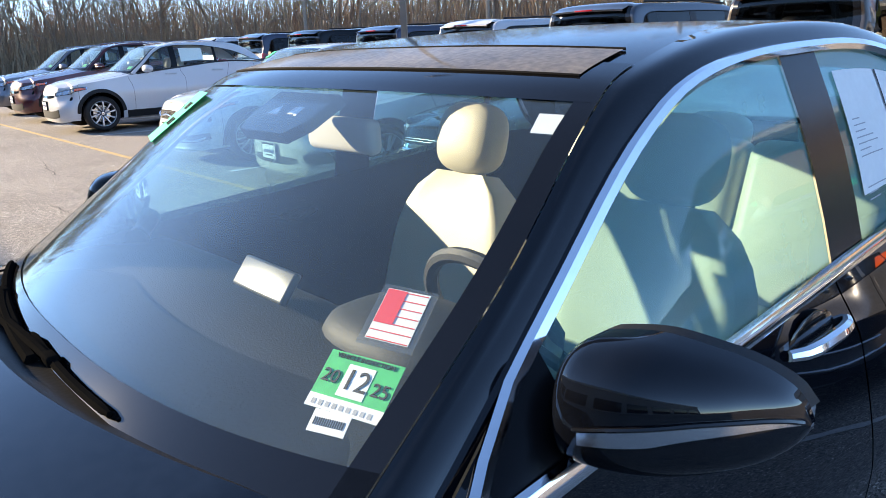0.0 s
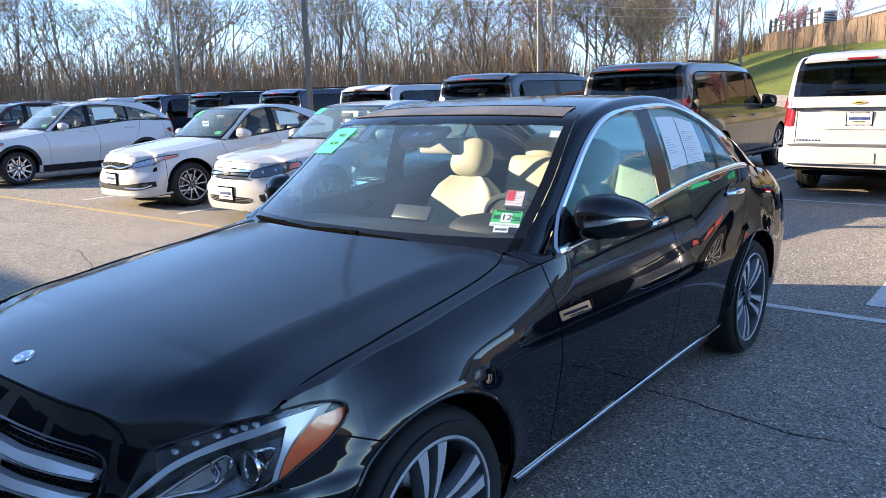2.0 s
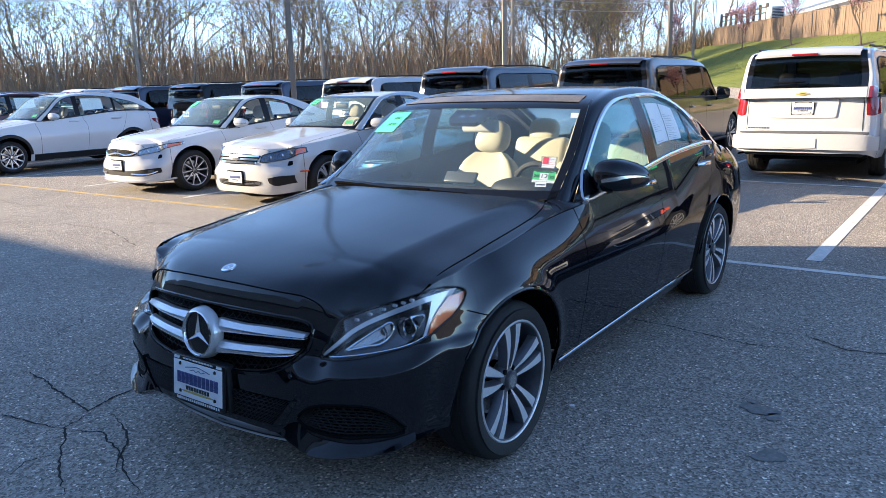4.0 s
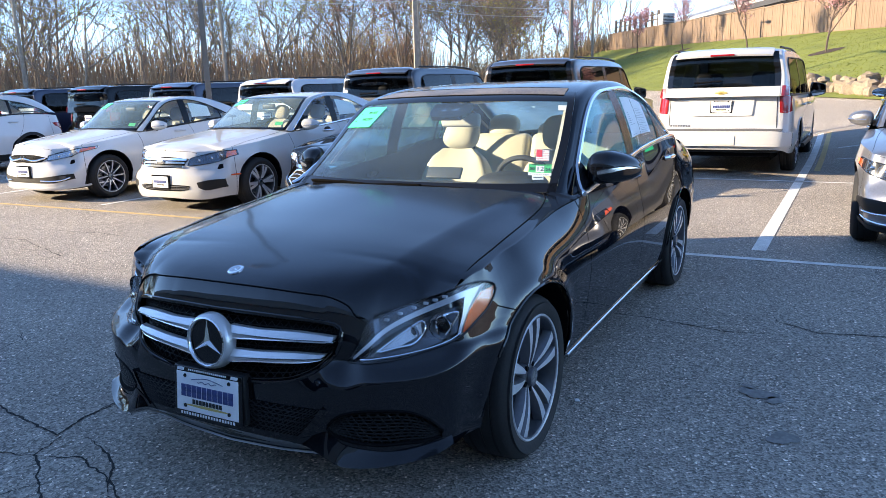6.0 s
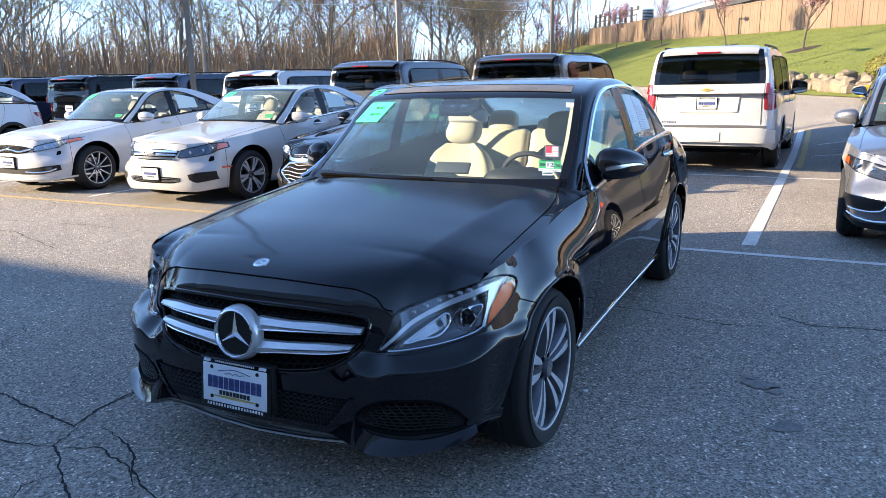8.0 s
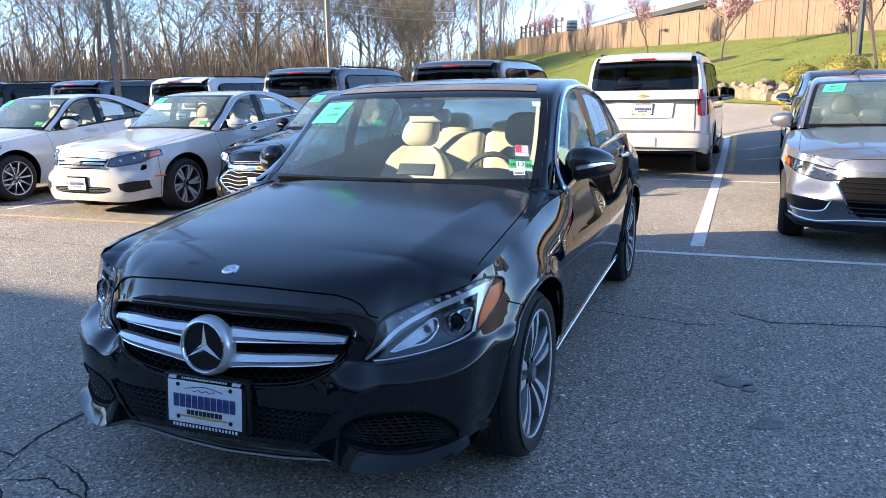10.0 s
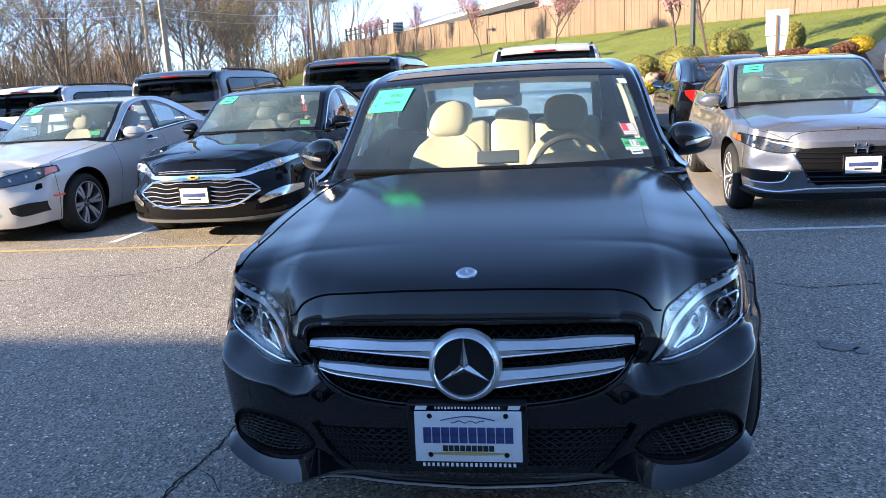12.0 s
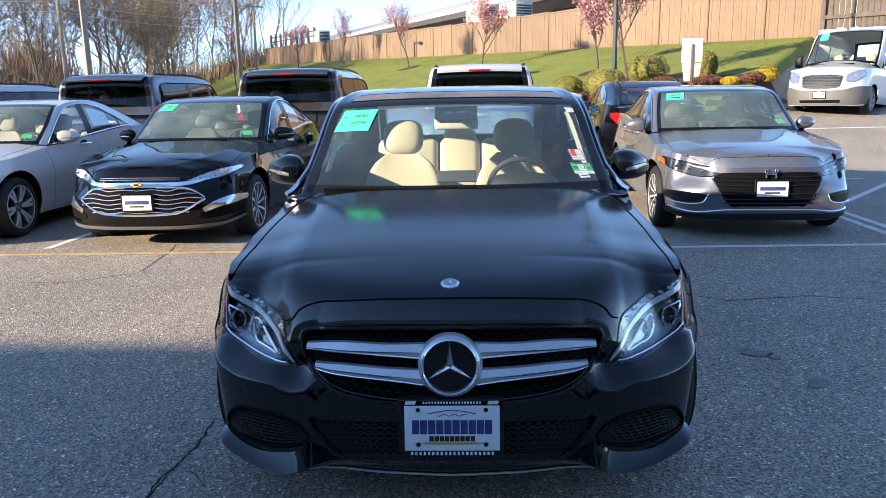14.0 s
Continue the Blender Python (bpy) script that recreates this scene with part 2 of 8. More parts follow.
M_RUBBER = material("wiper_rubber", (0.006, 0.006, 0.006), 0.9, vary=0.1, spec=0.0)
M_TINTED = glass("tinted_glass", (0.10, 0.11, 0.12), 0.5)
# tinted pane; the dust film's blue-green colour paints in mirrored sky
M_SIDEGLASS = glass("green_side_glass", (0.46, 0.80, 0.80), 0.7, 0.43, (0.28, 0.58, 0.61))
M_LENS = glass("lamp_lens", (0.95, 0.97, 0.99), 1.0)
M_RED = material("red_lamp_plastic", (0.26, 0.008, 0.010), 0.12, vary=0.1, coat=1.0)
M_AMBER = material("amber_reflector", (0.80, 0.11, 0.015), 0.15, vary=0.1, coat=1.0)
M_LAMPSILVER = material("silver_lamp_bowl", (0.50, 0.51, 0.53), 0.22, 0.8)
M_LAMPBOWL = material("lamp_bowl", (0.13, 0.138, 0.15), 0.22, 0.7)
M_LAMPDARK = material("dark_lamp_bowl", (0.015, 0.016, 0.019), 0.25, 0.4)
M_SILVERBAR = material("silver_grille_paint", (0.62, 0.63, 0.65), 0.30, 0.55, 0.04)
M_CREAM = material("cream_leather", (0.52, 0.475, 0.36), 0.5, vary=0.06, scale=6, fine=180, bump=0.2)
M_LEATHER = material("dark_leather", (0.03, 0.03, 0.032), 0.55, vary=0.15, fine=180, bump=0.2)
M_TAN = material("tan_seat_cloth", (0.35, 0.32, 0.27), 0.8, vary=0.1, fine=120)
M_DASH = material("dashboard_vinyl", (0.022, 0.024, 0.026), 0.6, spec=0.25, vary=0.15, fine=200, bump=0.3)
M_HEADLINER = material("headliner_cloth", (0.55, 0.53, 0.48), 0.9, vary=0.05, fine=200)
M_CARPET = material("dark_carpet", (0.02, 0.02, 0.02), 0.95, vary=0.2, fine=200, bump=0.5)
M_PAPER = material("white_paper", (0.82, 0.82, 0.82), 0.7, vary=0.03)
M_PRINT = material("grey_print", (0.42, 0.42, 0.44), 0.8, vary=0.05)
M_INK = material("black_ink", (0.02, 0.02, 0.02), 0.6, vary=0.1)
M_GREENTAG = material("bright_green_paper", (0.05, 0.80, 0.38), 0.6, vary=0.03)
M_GREENSTICKER = material("green_sticker", (0.06, 0.50, 0.16), 0.5, vary=0.1, scale=30)
M_REDPAPER = material("red_paper", (0.75, 0.05, 0.08), 0.6, vary=0.05)
M_PLATE = material("plate_white", (0.88, 0.89, 0.91), 0.35, vary=0.04)
M_BLUEPRINT = material("dark_blue_print", (0.035, 0.055, 0.17), 0.4, vary=0.3, scale=40)
M_GOLD = material("gold_print", (0.52, 0.40, 0.13), 0.4, vary=0.1)
M_MIRROR = material("mirror_glass", (0.85, 0.86, 0.88), 0.02, 1.0, 0.02)


# ---- car bodies ----
class Shell:
    """The lower body: an outline in plan, from the nose's middle round one side to the tail's middle, drawn up from sill to shoulder.
    plan: rows of x, y, top, bottom; front, side, rear: how far the skin draws in at each height; arches: (x, z, radius)."""

    def __init__(self, plan, front, side, rear, arches, corner=((0.1, 0.0), (1.5, 0.0)), shoulder=0.0, ridge=None, haunch=0.0):
        self.shoulder, self.haunch = shoulder, haunch
        self.ridge = pchip(ridge) if ridge else None
        f = spline(plan)
        self.U = np.linspace(0, len(plan) - 1, 900)
        d = f(self.U)
        d[:, 0] = np.maximum.accumulate(d[:, 0] + np.arange(900) * 1e-7)
        flat = np.clip(1 - d[:, 1] / 0.2, 0, 1) ** 2 * (np.arange(900) < 450)
        d[:, 0] -= (d[:, 0] - d[0, 0]) * flat
        self.x, self.y, self.zt, self.zb = d.T
        t = np.gradient(d[:, :2], axis=0)
        t[0], t[-1] = (0, 1), (0, -1)
        t /= np.linalg.norm(t, axis=1)[:, None]
        self.nx, self.ny = -t[:, 1], t[:, 0]
        self.front, self.side, self.rear, self.arches, self.corner = pchip(front), pchip(side), pchip(rear), arches, pchip(corner)
        self.wide = int(np.argmax(self.y))

    def u_of_x(self, x):
        return np.interp(x, self.x, self.U)

    def at(self, u, z, off=0.0):
        g = lambda a: np.interp(u, self.U, a)  # noqa: E731
        x, y, nx, ny = g(self.x), g(self.y), g(self.nx), g(self.ny)
        zf, inner = z, 0.0
        if self.ridge:
            # a bumper that stays full up to a ridge, then leans back like a shelf under the lamps
            r = self.ridge(y)
            on = np.clip((y - 0.43) / 0.06, 0, 1) * (nx < 0)
            full = np.where(z < r, np.minimum(z, 0.45), np.where(z < r + 0.085, 0.45 + (z - r) * (r + 0.085 - 0.45) / 0.085, z))
            zf = z + (full - z) * on
            inner = 0.035 * np.exp(-((y - 0.51) / 0.06) ** 2 - ((z - 0.575) / 0.045) ** 2) * (nx < 0)
        w = np.where(nx < 0, self.front(zf), self.rear(z)) * nx ** 2 + self.side(z) * ny ** 2 + inner
        w = w + np.where(nx < 0, self.corner(zf) * 4 * nx ** 2 * ny ** 2, 0)
        if self.shoulder:
            # rounded top of the front fender
            fade = pchip([(-0.32, 0.0), (-0.08, 1.0), (0.40, 1.0), (0.80, 0.0)])(np.clip(x, -0.32, 0.8))
            w = w + self.shoulder * fade * ny ** 2 * np.clip(1 - (self.top(u) - z) / 0.15, 0, 1) ** 2
        if self.haunch:
            # lips drawn out round the wheel arches
            for xc, zc, ra in self.arches:
                far = np.hypot(x - xc, z - zc) - ra
                w = w - 0.014 * np.exp(-(far / 0.05) ** 2) * ny ** 2 * np.clip((z - zc) / 0.08 + 0.5, 0, 1)
            # fuller shoulder over the rear wheels
            along_ = pchip([(2.0, 0.0), (2.75, 1.0), (3.3, 1.0), (3.75, 0.3)])(np.clip(x, 2.0, 3.75)) * (x > 2.0)
            w = w - self.haunch * along_ * np.clip((z - 0.72) / 0.3, 0, 1) * ny ** 2
            # and a rounded edge towards the deck
            soft = pchip([(2.80, 0.0), (3.15, 1.0), (3.9, 1.0)])(np.clip(x, 2.80, 3.9))
            w = w + 0.065 * soft * np.clip(1 - (self.top(u) - z) / 0.17, 0, 1) ** 2
        return np.stack([x - nx * (w - off), y - ny * (w - off), z + 0 * x], -1)

    def top(self, u):
        return np.interp(u, self.U, self.zt)

    def bottom(self, u):
        x, z = np.interp(u, self.U, self.x), self.sill(u)
        for xc, zc, r in self.arches:
            dx = np.abs(x - xc)
            z = np.where(dx <= r, np.maximum(z, zc + np.sqrt(np.maximum(r * r - dx * dx, 0))), z)
        return z

    def sill(self, u):
        """The lower edge as if there were no wheel arches."""
        return np.interp(u, self.U, self.zb)

    def levels(self, u, nv):
        """Level rows from sill to shoulder, gathered along the arch where one cuts them off."""
        lo, hi = self.sill(u), self.top(u)
        return np.maximum(lo[:, None] + (hi - lo)[:, None] * np.linspace(0, 1, nv)[None], self.bottom(u)[:, None])

    def front_pt(self, y, z, off=0.0):
        """The skin's point in front at that y and z."""
        y, z, off = np.broadcast_arrays(np.asarray(y, float), np.asarray(z, float), np.asarray(off, float))
        out = np.zeros(y.shape + (3,))
        us = self.U[: self.wide][self.x[: self.wide] < self.x[0] + 0.85]
        for i in np.ndindex(y.shape):
            p = self.at(us, z[i], off[i])
            u = np.interp(abs(y[i]), p[:, 1], us)
            q = self.at(u, z[i], off[i])
            out[i] = (q[0], q[1] * (1 if y[i] >= 0 else -1), z[i])
        return out

    def rear_pt(self, y, z, off=0.0):
        y, z, off = np.broadcast_arrays(np.asarray(y, float), np.asarray(z, float), np.asarray(off, float))
        out = np.zeros(y.shape + (3,))
        us = self.U[self.wide:][self.x[self.wide:] > self.x[-1] - 0.75][::-1]
        for i in np.ndindex(y.shape):
            p = self.at(us, z[i], off[i])
            u = np.interp(abs(y[i]), p[:, 1], us)
            q = self.at(u, z[i], off[i])
            out[i] = (q[0], q[1] * (1 if y[i] >= 0 else -1), z[i])
        return out

    def side_pt(self, x, z, off=0.0):
        return self.at(self.u_of_x(x), np.asarray(z, float), off)

    def panel(self, xs, nv=14, left=None, right=None, zlo=None, zhi=None):
        """A panel of the skin over the lengths xs; left, right: pairs of (z, dx) by which its ends lean."""
        xs = np.asarray(xs, float)
        a = (xs - xs[0]) / (xs[-1] - xs[0])
        u0 = self.u_of_x(xs)
        lo, hi = self.bottom(u0), self.top(u0)
        if zlo is not None:
            lo = np.maximum(lo, zlo)
        if zhi is not None:
            hi = np.minimum(hi, zhi)
        v = np.linspace(0, 1, nv)
        z = self.levels(u0, nv) if self.haunch else lo[:, None] + (hi - lo)[:, None] * v[None]
        x = np.repeat(xs[:, None], nv, 1)
        if left:
            x = x + pchip(left)(z) * (1 - a[:, None]) ** 3
        if right:
            x = x + pchip(right)(z) * a[:, None] ** 3
        p = self.at(self.u_of_x(x), z)
        return p


def inside(y, z, poly):
    """Which points lie in an outline of (y, z)."""
    q = np.array(poly)
    r = np.roll(q, -1, 0)
    hit = np.zeros(y.shape, int)
    for (y0, z0), (y1, z1) in zip(q, r):
        if z0 != z1:
            hit += ((z0 > z) != (z1 > z)) & (y < y0 + (z - z0) * (y1 - y0) / (z1 - z0))
    return hit % 2 == 1


def closed(top, bot, n=40):
    """The outline between an upper and a lower curve."""
    return np.vstack([even(top, n), even(bot, n)[::-1]])


def strip(p, flip=False, both=True):
    """A grid as a mesh, with its mirror image."""
    g = Geo().grid(p, flip)
    if both:
        m = g.mirrored()
        g.add(m.v, m.f)
    return g


def patch(surf, top, bot, nu=24, nv=6, off=0.004, skirt=0.02, flip=False):
    """A piece laid on a skin between two curves; its rim is drawn inwards by skirt."""
    a, b = even(top, nu), even(bot, nu)
    v = np.linspace(0, 1, nv)[None, :, None]
    q = b[:, None] * (1 - v) + a[:, None] * v
    g = Geo()
    lo, hi = off if isinstance(off, tuple) else (off, off)
    o = np.repeat((lo + (hi - lo) * v[..., 0]), nu, 0)
    p = surf(q[..., 0], q[..., 1], o)
    g.grid(p, flip)
    if skirt:
        ring = np.concatenate([q[:, 0], q[-1, 1:], q[::-1, -1][1:], q[0, ::-1][1:]])
        o = np.concatenate([o[:, 0], o[-1, 1:], o[::-1, -1][1:], o[0, ::-1][1:]])
        r1, r2 = surf(ring[:, 0], ring[:, 1], o), surf(ring[:, 0], ring[:, 1], o - skirt)
        g.grid(np.stack([r2, r1], 1), flip)
    return g


def both(g):
    m = g.mirrored()
    return Geo().add(g.v, g.f).add(m.v, m.f)


def lattice(surf, top, bot, off, nx, ny, r, diag=True, k=4):
    """Crossing bars over a patch."""
    g = Geo()
    fa, fb = spline(top), spline(bot)
    na, nb = len(top) - 1, len(bot) - 1

    def at(u, v):
        q = fb(u * nb) * (1 - v)[:, None] + fa(u * na) * v[:, None]
        return surf(q[:, 0], q[:, 1], off)
    if diag:
        for s in (1, -1):
            for i in np.linspace(-0.25, 1.25, nx):
                v = np.linspace(0, 1, 9)
                u = i + s * 0.16 * (v - 0.5)
                ok = (u >= 0) & (u <= 1)
                if ok.sum() > 2:
                    g.tube(at(u[ok], v[ok]), r, k, False)
    else:
        for i in np.linspace(0, 1, nx + 2)[1:-1]:
            v = np.linspace(0, 1, 7)
            g.tube(at(np.full(7, i), v), r, k, False)
    for j in np.linspace(0, 1, ny + 2)[1:-1]:
        u = np.linspace(0, 1, 28)
        g.tube(at(u, np.full(28, j)), r, k, False)
    return g


def arch_xs(a, b, n, arches):
    """Lengths from a to b, with extra ones on the wheel arches."""
    xs = list(np.linspace(a, b, n))
    for xc, zc, r in arches:
        xs += [xc - r * math.cos(t) for t in np.linspace(0, np.pi, 33)] + [xc - r - 0.004, xc + r + 0.004]
    xs = np.unique(np.round([x for x in xs if a <= x <= b], 5))
    return xs


WHEEL_MESHES = {}


def wheel_meshes(style, r=0.33, rim=0.235, w=0.225):
    """Tyre, rim barrel, spokes, cap and brake disc, round the y axis; the outside faces -y."""
    key = (style, r, rim)
    if key in WHEEL_MESHES:
        return WHEEL_MESHES[key]
    h = w / 2
    tyre = Geo().lathe([(rim - 0.01, -h + 0.02), (rim + 0.004, -h + 0.006), (rim + 0.02, -h - 0.003), (rim + 0.05, -h - 0.006), (r - 0.03, -h + 0.004), (r - 0.01, -h + 0.018), (r - 0.003, -h + 0.035),
                        (r, -h * 0.5), (r - 0.006, -h * 0.46), (r, -h * 0.42), (r, -0.008), (r - 0.007, 0), (r, 0.008), (r, h * 0.42), (r - 0.006, h * 0.46), (r, h * 0.5), (r - 0.003, h - 0.035), (r - 0.01, h - 0.018), (rim + 0.02, h), (rim - 0.01, h - 0.02)], 56)
    for i in range(56):
        t = i * 2 * np.pi / 56
        c, s = np.cos(t), np.sin(t)
        q = [(rr * c + e * -s, y, rr * s + e * c) for rr, y in ((r - 0.004, -h + 0.03), (r + 0.0015, -h * 0.55)) for e in (-0.006, 0.006)]
        tyre.add(q, [(0, 1, 3, 2)])
    barrel = Geo().lathe([(rim + 0.006, -h + 0.008), (rim - 0.002, -h + 0.003), (rim - 0.010, -h + 0.008), (rim - 0.016, -h + 0.03), (rim - 0.03, 0.0), (rim - 0.035, h - 0.02)], 48)
    lip = Geo().lathe([(rim + 0.008, -h + 0.010), (rim + 0.001, -h + 0.001), (rim - 0.004, -h + 0.003), (rim - 0.008, -h + 0.010)], 48)
    y0 = -h + 0.012
    if style == "twin":
        pairs = [(t * 72 + 18 + s * a0, t * 72 + 18 + s * a1) for t in range(5) for s in (-1, 1) for a0, a1 in ((19, 10.5),)]
        wd = (0.013, 0.047)
    elif style == "ten":
        pairs = [(t * 36, t * 36 + 3) for t in range(10)]
        wd = (0.020, 0.026)
    elif style == "turbine":
        pairs = [(t * 36, t * 36 + 12) for t in range(10)]
        wd = (0.022, 0.034)
    else:
        pairs = [(t * 60, t * 60) for t in range(6)] + [(t * 60 + 9, t * 60 + 16) for t in range(6)]
        wd = (0.034, 0.044)
    blades, fl = [], 0.009 if style == "twin" else 0.0
    for a0, a1 in pairs:
        spoke, web, rows = Geo(), Geo(), []
        for q in np.linspace(0, 1, 6):
            r0, r1, ww = 0.045, rim - 0.012, wd[0] + (wd[1] - wd[0]) * q
            cx = r0 * np.cos(radians(a0)) * (1 - q) + r1 * np.cos(radians(a1)) * q
            cz = r0 * np.sin(radians(a0)) * (1 - q) + r1 * np.sin(radians(a1)) * q
            rr = np.hypot(cx, cz)
            c, s = cx / rr, cz / rr
            yy = y0 + 0.022 * (1 - q) ** 1.5 - 0.006 * np.sin(q * np.pi)
            rows.append([(rr * c - e * s, yy + dy, rr * s + e * c) for e, dy in ((-ww / 2 - fl, 0.036), (-ww / 2, 0.004), (-ww / 2 + 0.003, 0), (ww / 2 - 0.003, 0), (ww / 2, 0.004), (ww / 2 + fl, 0.036))])
        rows = np.array(rows)
        spoke.grid(rows[:, 2:4])
        web.grid(rows[:, :3]).grid(rows[:, 3:])
        blades += [("spoke", mesh_of("spoke", spoke, M_ALLOY if style != "dark" else M_ALLOY_DARK)), ("spoke_flank", mesh_of("spoke_flank", web, M_ALLOY_DARK))]
    hub = Geo().lathe([(0.0, y0 + 0.012), (0.03, y0 + 0.013), (0.034, y0 + 0.018), (0.062, y0 + 0.024), (0.072, y0 + 0.04), (0.072, y0 + 0.07)], 28)
    bolts = []
    for t in range(5):
        an = radians(t * 72 + 54)
        bolts.append(("wheel_bolt", mesh_of("wheel_bolt", Geo().lathe([(0.0, y0 + 0.016), (0.011, y0 + 0.017), (0.012, y0 + 0.03)], 10, (0.052 * np.cos(an), 0, 0.052 * np.sin(an))), M_VOID)))
    cap = Geo().lathe([(0.0, y0 + 0.006), (0.026, y0 + 0.008), (0.030, y0 + 0.012), (0.031, y0 + 0.02)], 28)
    if style == "twin":
        # dark ringed cap with a pale disc
        bolts.append(("cap_ring", mesh_of("cap_ring", Geo().lathe([(0.026, y0 + 0.001), (0.036, y0 + 0.002), (0.038, y0 + 0.006), (0.039, y0 + 0.02)], 32), M_ALLOY_DARK)))
        cap = Geo().lathe([(0.0, y0), (0.026, y0 + 0.001), (0.027, y0 + 0.01)], 28)
    disc = Geo().lathe([(0.07, 0.0), (0.155, 0.0), (0.157, 0.012), (0.157, 0.03)], 36)
    # black disc added to give the shade behind the spokes
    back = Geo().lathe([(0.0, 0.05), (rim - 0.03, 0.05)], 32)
    WHEEL_MESHES[key] = [("tyre", mesh_of("tyre", tyre, M_TYRE)), ("rim", mesh_of("rim", barrel, M_ALLOY_DARK)), ("rim_lip", mesh_of("rim_lip", lip, M_ALLOY)), ("hub", mesh_of("hub", hub, M_ALLOY_DARK)),
                         ("centre_cap", mesh_of("centre_cap", cap, M_SATIN)), ("brake_disc", mesh_of("brake_disc", disc, M_SATIN)), ("wheel_back", mesh_of("wheel_back", back, M_VOID))] + bolts + blades
    return WHEEL_MESHES[key]


def wheels(car, style, spots, r=0.33, rim=0.235):
    for x, y in spots:
        wh = new("wheel")
        wh.parent = car
        wh.matrix_local = pose(x, y, r, 0, (x * 37) % 60, 0) if y < 0 else pose(x, y, r, 0, (x * 53) % 60, 180)
        for name, me in wheel_meshes(style, r, rim):
            part(name, me, None, wh)


def seat_geo():
    """A front seat: cushion, back and headrest, facing -x."""
    cu = Geo().box((-0.30, -0.25, 0.0), (0.24, 0.25, 0.17), 0.06)
    cu.box((-0.28, -0.27, 0.02), (0.20, -0.19, 0.21), 0.035).box((-0.28, 0.19, 0.02), (0.20, 0.27, 0.21), 0.035)
    tilt = Matrix.Rotation(radians(14), 4, "Y")
    # backrest: a waisted, padded shape
    ba = Geo()
    z = np.linspace(0, 0.64, 12)
    wdt = pchip([(0, 0.23), (0.2, 0.26), (0.42, 0.25), (0.56, 0.20), (0.64, 0.11)])(z)
    th = pchip([(0, 0.10), (0.3, 0.09), (0.55, 0.07), (0.64, 0.035)])(z)
    rows = []
    for zz, w, d in zip(z, wdt, th):
        ang = np.linspace(0, 2 * np.pi, 29)[:-1]
        cx, sy = np.cos(ang), np.sin(ang)
        xx = d * np.sign(cx) * np.abs(cx) ** 0.5
        yy = w * np.sign(sy) * np.abs(sy) ** 0.6
        xx = xx - 0.035 * np.where(cx < 0, np.abs(yy / w) ** 3, 0)
        rows.append(np.stack([xx, yy, np.full(28, zz)], 1))
    rows = np.array(rows)
    v = rows.reshape(-1, 3)
    f = [(i * 28 + j, i * 28 + (j + 1) % 28, (i + 1) * 28 + (j + 1) % 28, (i + 1) * 28 + j) for i in range(11) for j in range(28)]
    f += [tuple(reversed(range(28))), tuple(11 * 28 + j for j in range(28))]
    ba.add(v, f)
    ba = ba.moved(Matrix.Translation((0.22, 0, 0.10)) @ tilt)
    he = Geo().ball((0, 0, 0.755), (0.065, 0.132, 0.112), 14, 24, 0.7).moved(Matrix.Translation((0.20, 0, 0.10)) @ tilt)
    out = [("cushion", cu), ("backrest", ba), ("headrest", he)]
    for s in (-0.06, 0.06):
        out.append(("headrest_post", Geo().tube([(0.01, s, 0.60), (0.0, s, 0.74)], 0.007, 8).moved(Matrix.Translation((0.21, 0, 0.10)) @ tilt)))
    return out


def bench(car, x, z, mt, w):
    """A rear bench with three headrests."""
    b = new("rear_bench")
    b.parent = car
    tilt = Matrix.Translation((x + 0.24, 0, z + 0.12)) @ Matrix.Rotation(radians(20), 4, "Y")
    part("cushion", Geo().box((x - 0.28, -w, z), (x + 0.26, w, z + 0.17), 0.06), mt, b)
    for s in (-1, 0, 1):
        y0, y1 = ((-w, -0.16), (-0.155, 0.155), (0.16, w))[s + 1]
        part("backrest", Geo().box((-0.08, y0, 0.0), (0.08, y1, 0.56), 0.055).moved(tilt), mt, b)
        part("headrest", Geo().ball((0.0, 0.66 * w * s, 0.62 if s else 0.58), (0.055, 0.125, 0.095 if s else 0.07), 12, 20, 0.7).moved(tilt), mt, b)


SEAT = {}


def seat(car, x, y, z, mt, wide=1.0):
    if mt.name not in SEAT:
        SEAT[mt.name] = [(n, mesh_of(n, g, M_SATIN if "post" in n else mt)) for n, g in seat_geo()]
    s = new("seat")
    s.parent = car
    s.matrix_local = pose(x, y, z) @ Matrix.Diagonal((1, wide, 1, 1))
    for n, me in SEAT[mt.name]:
        part(n, me, None, s)
    return s


# the hood's side seam over its length
SEAM = [(-0.36, 0.79), (-0.2, 0.785), (0.1, 0.78), (0.4, 0.765), (0.58, 0.735), (0.66, 0.695)]


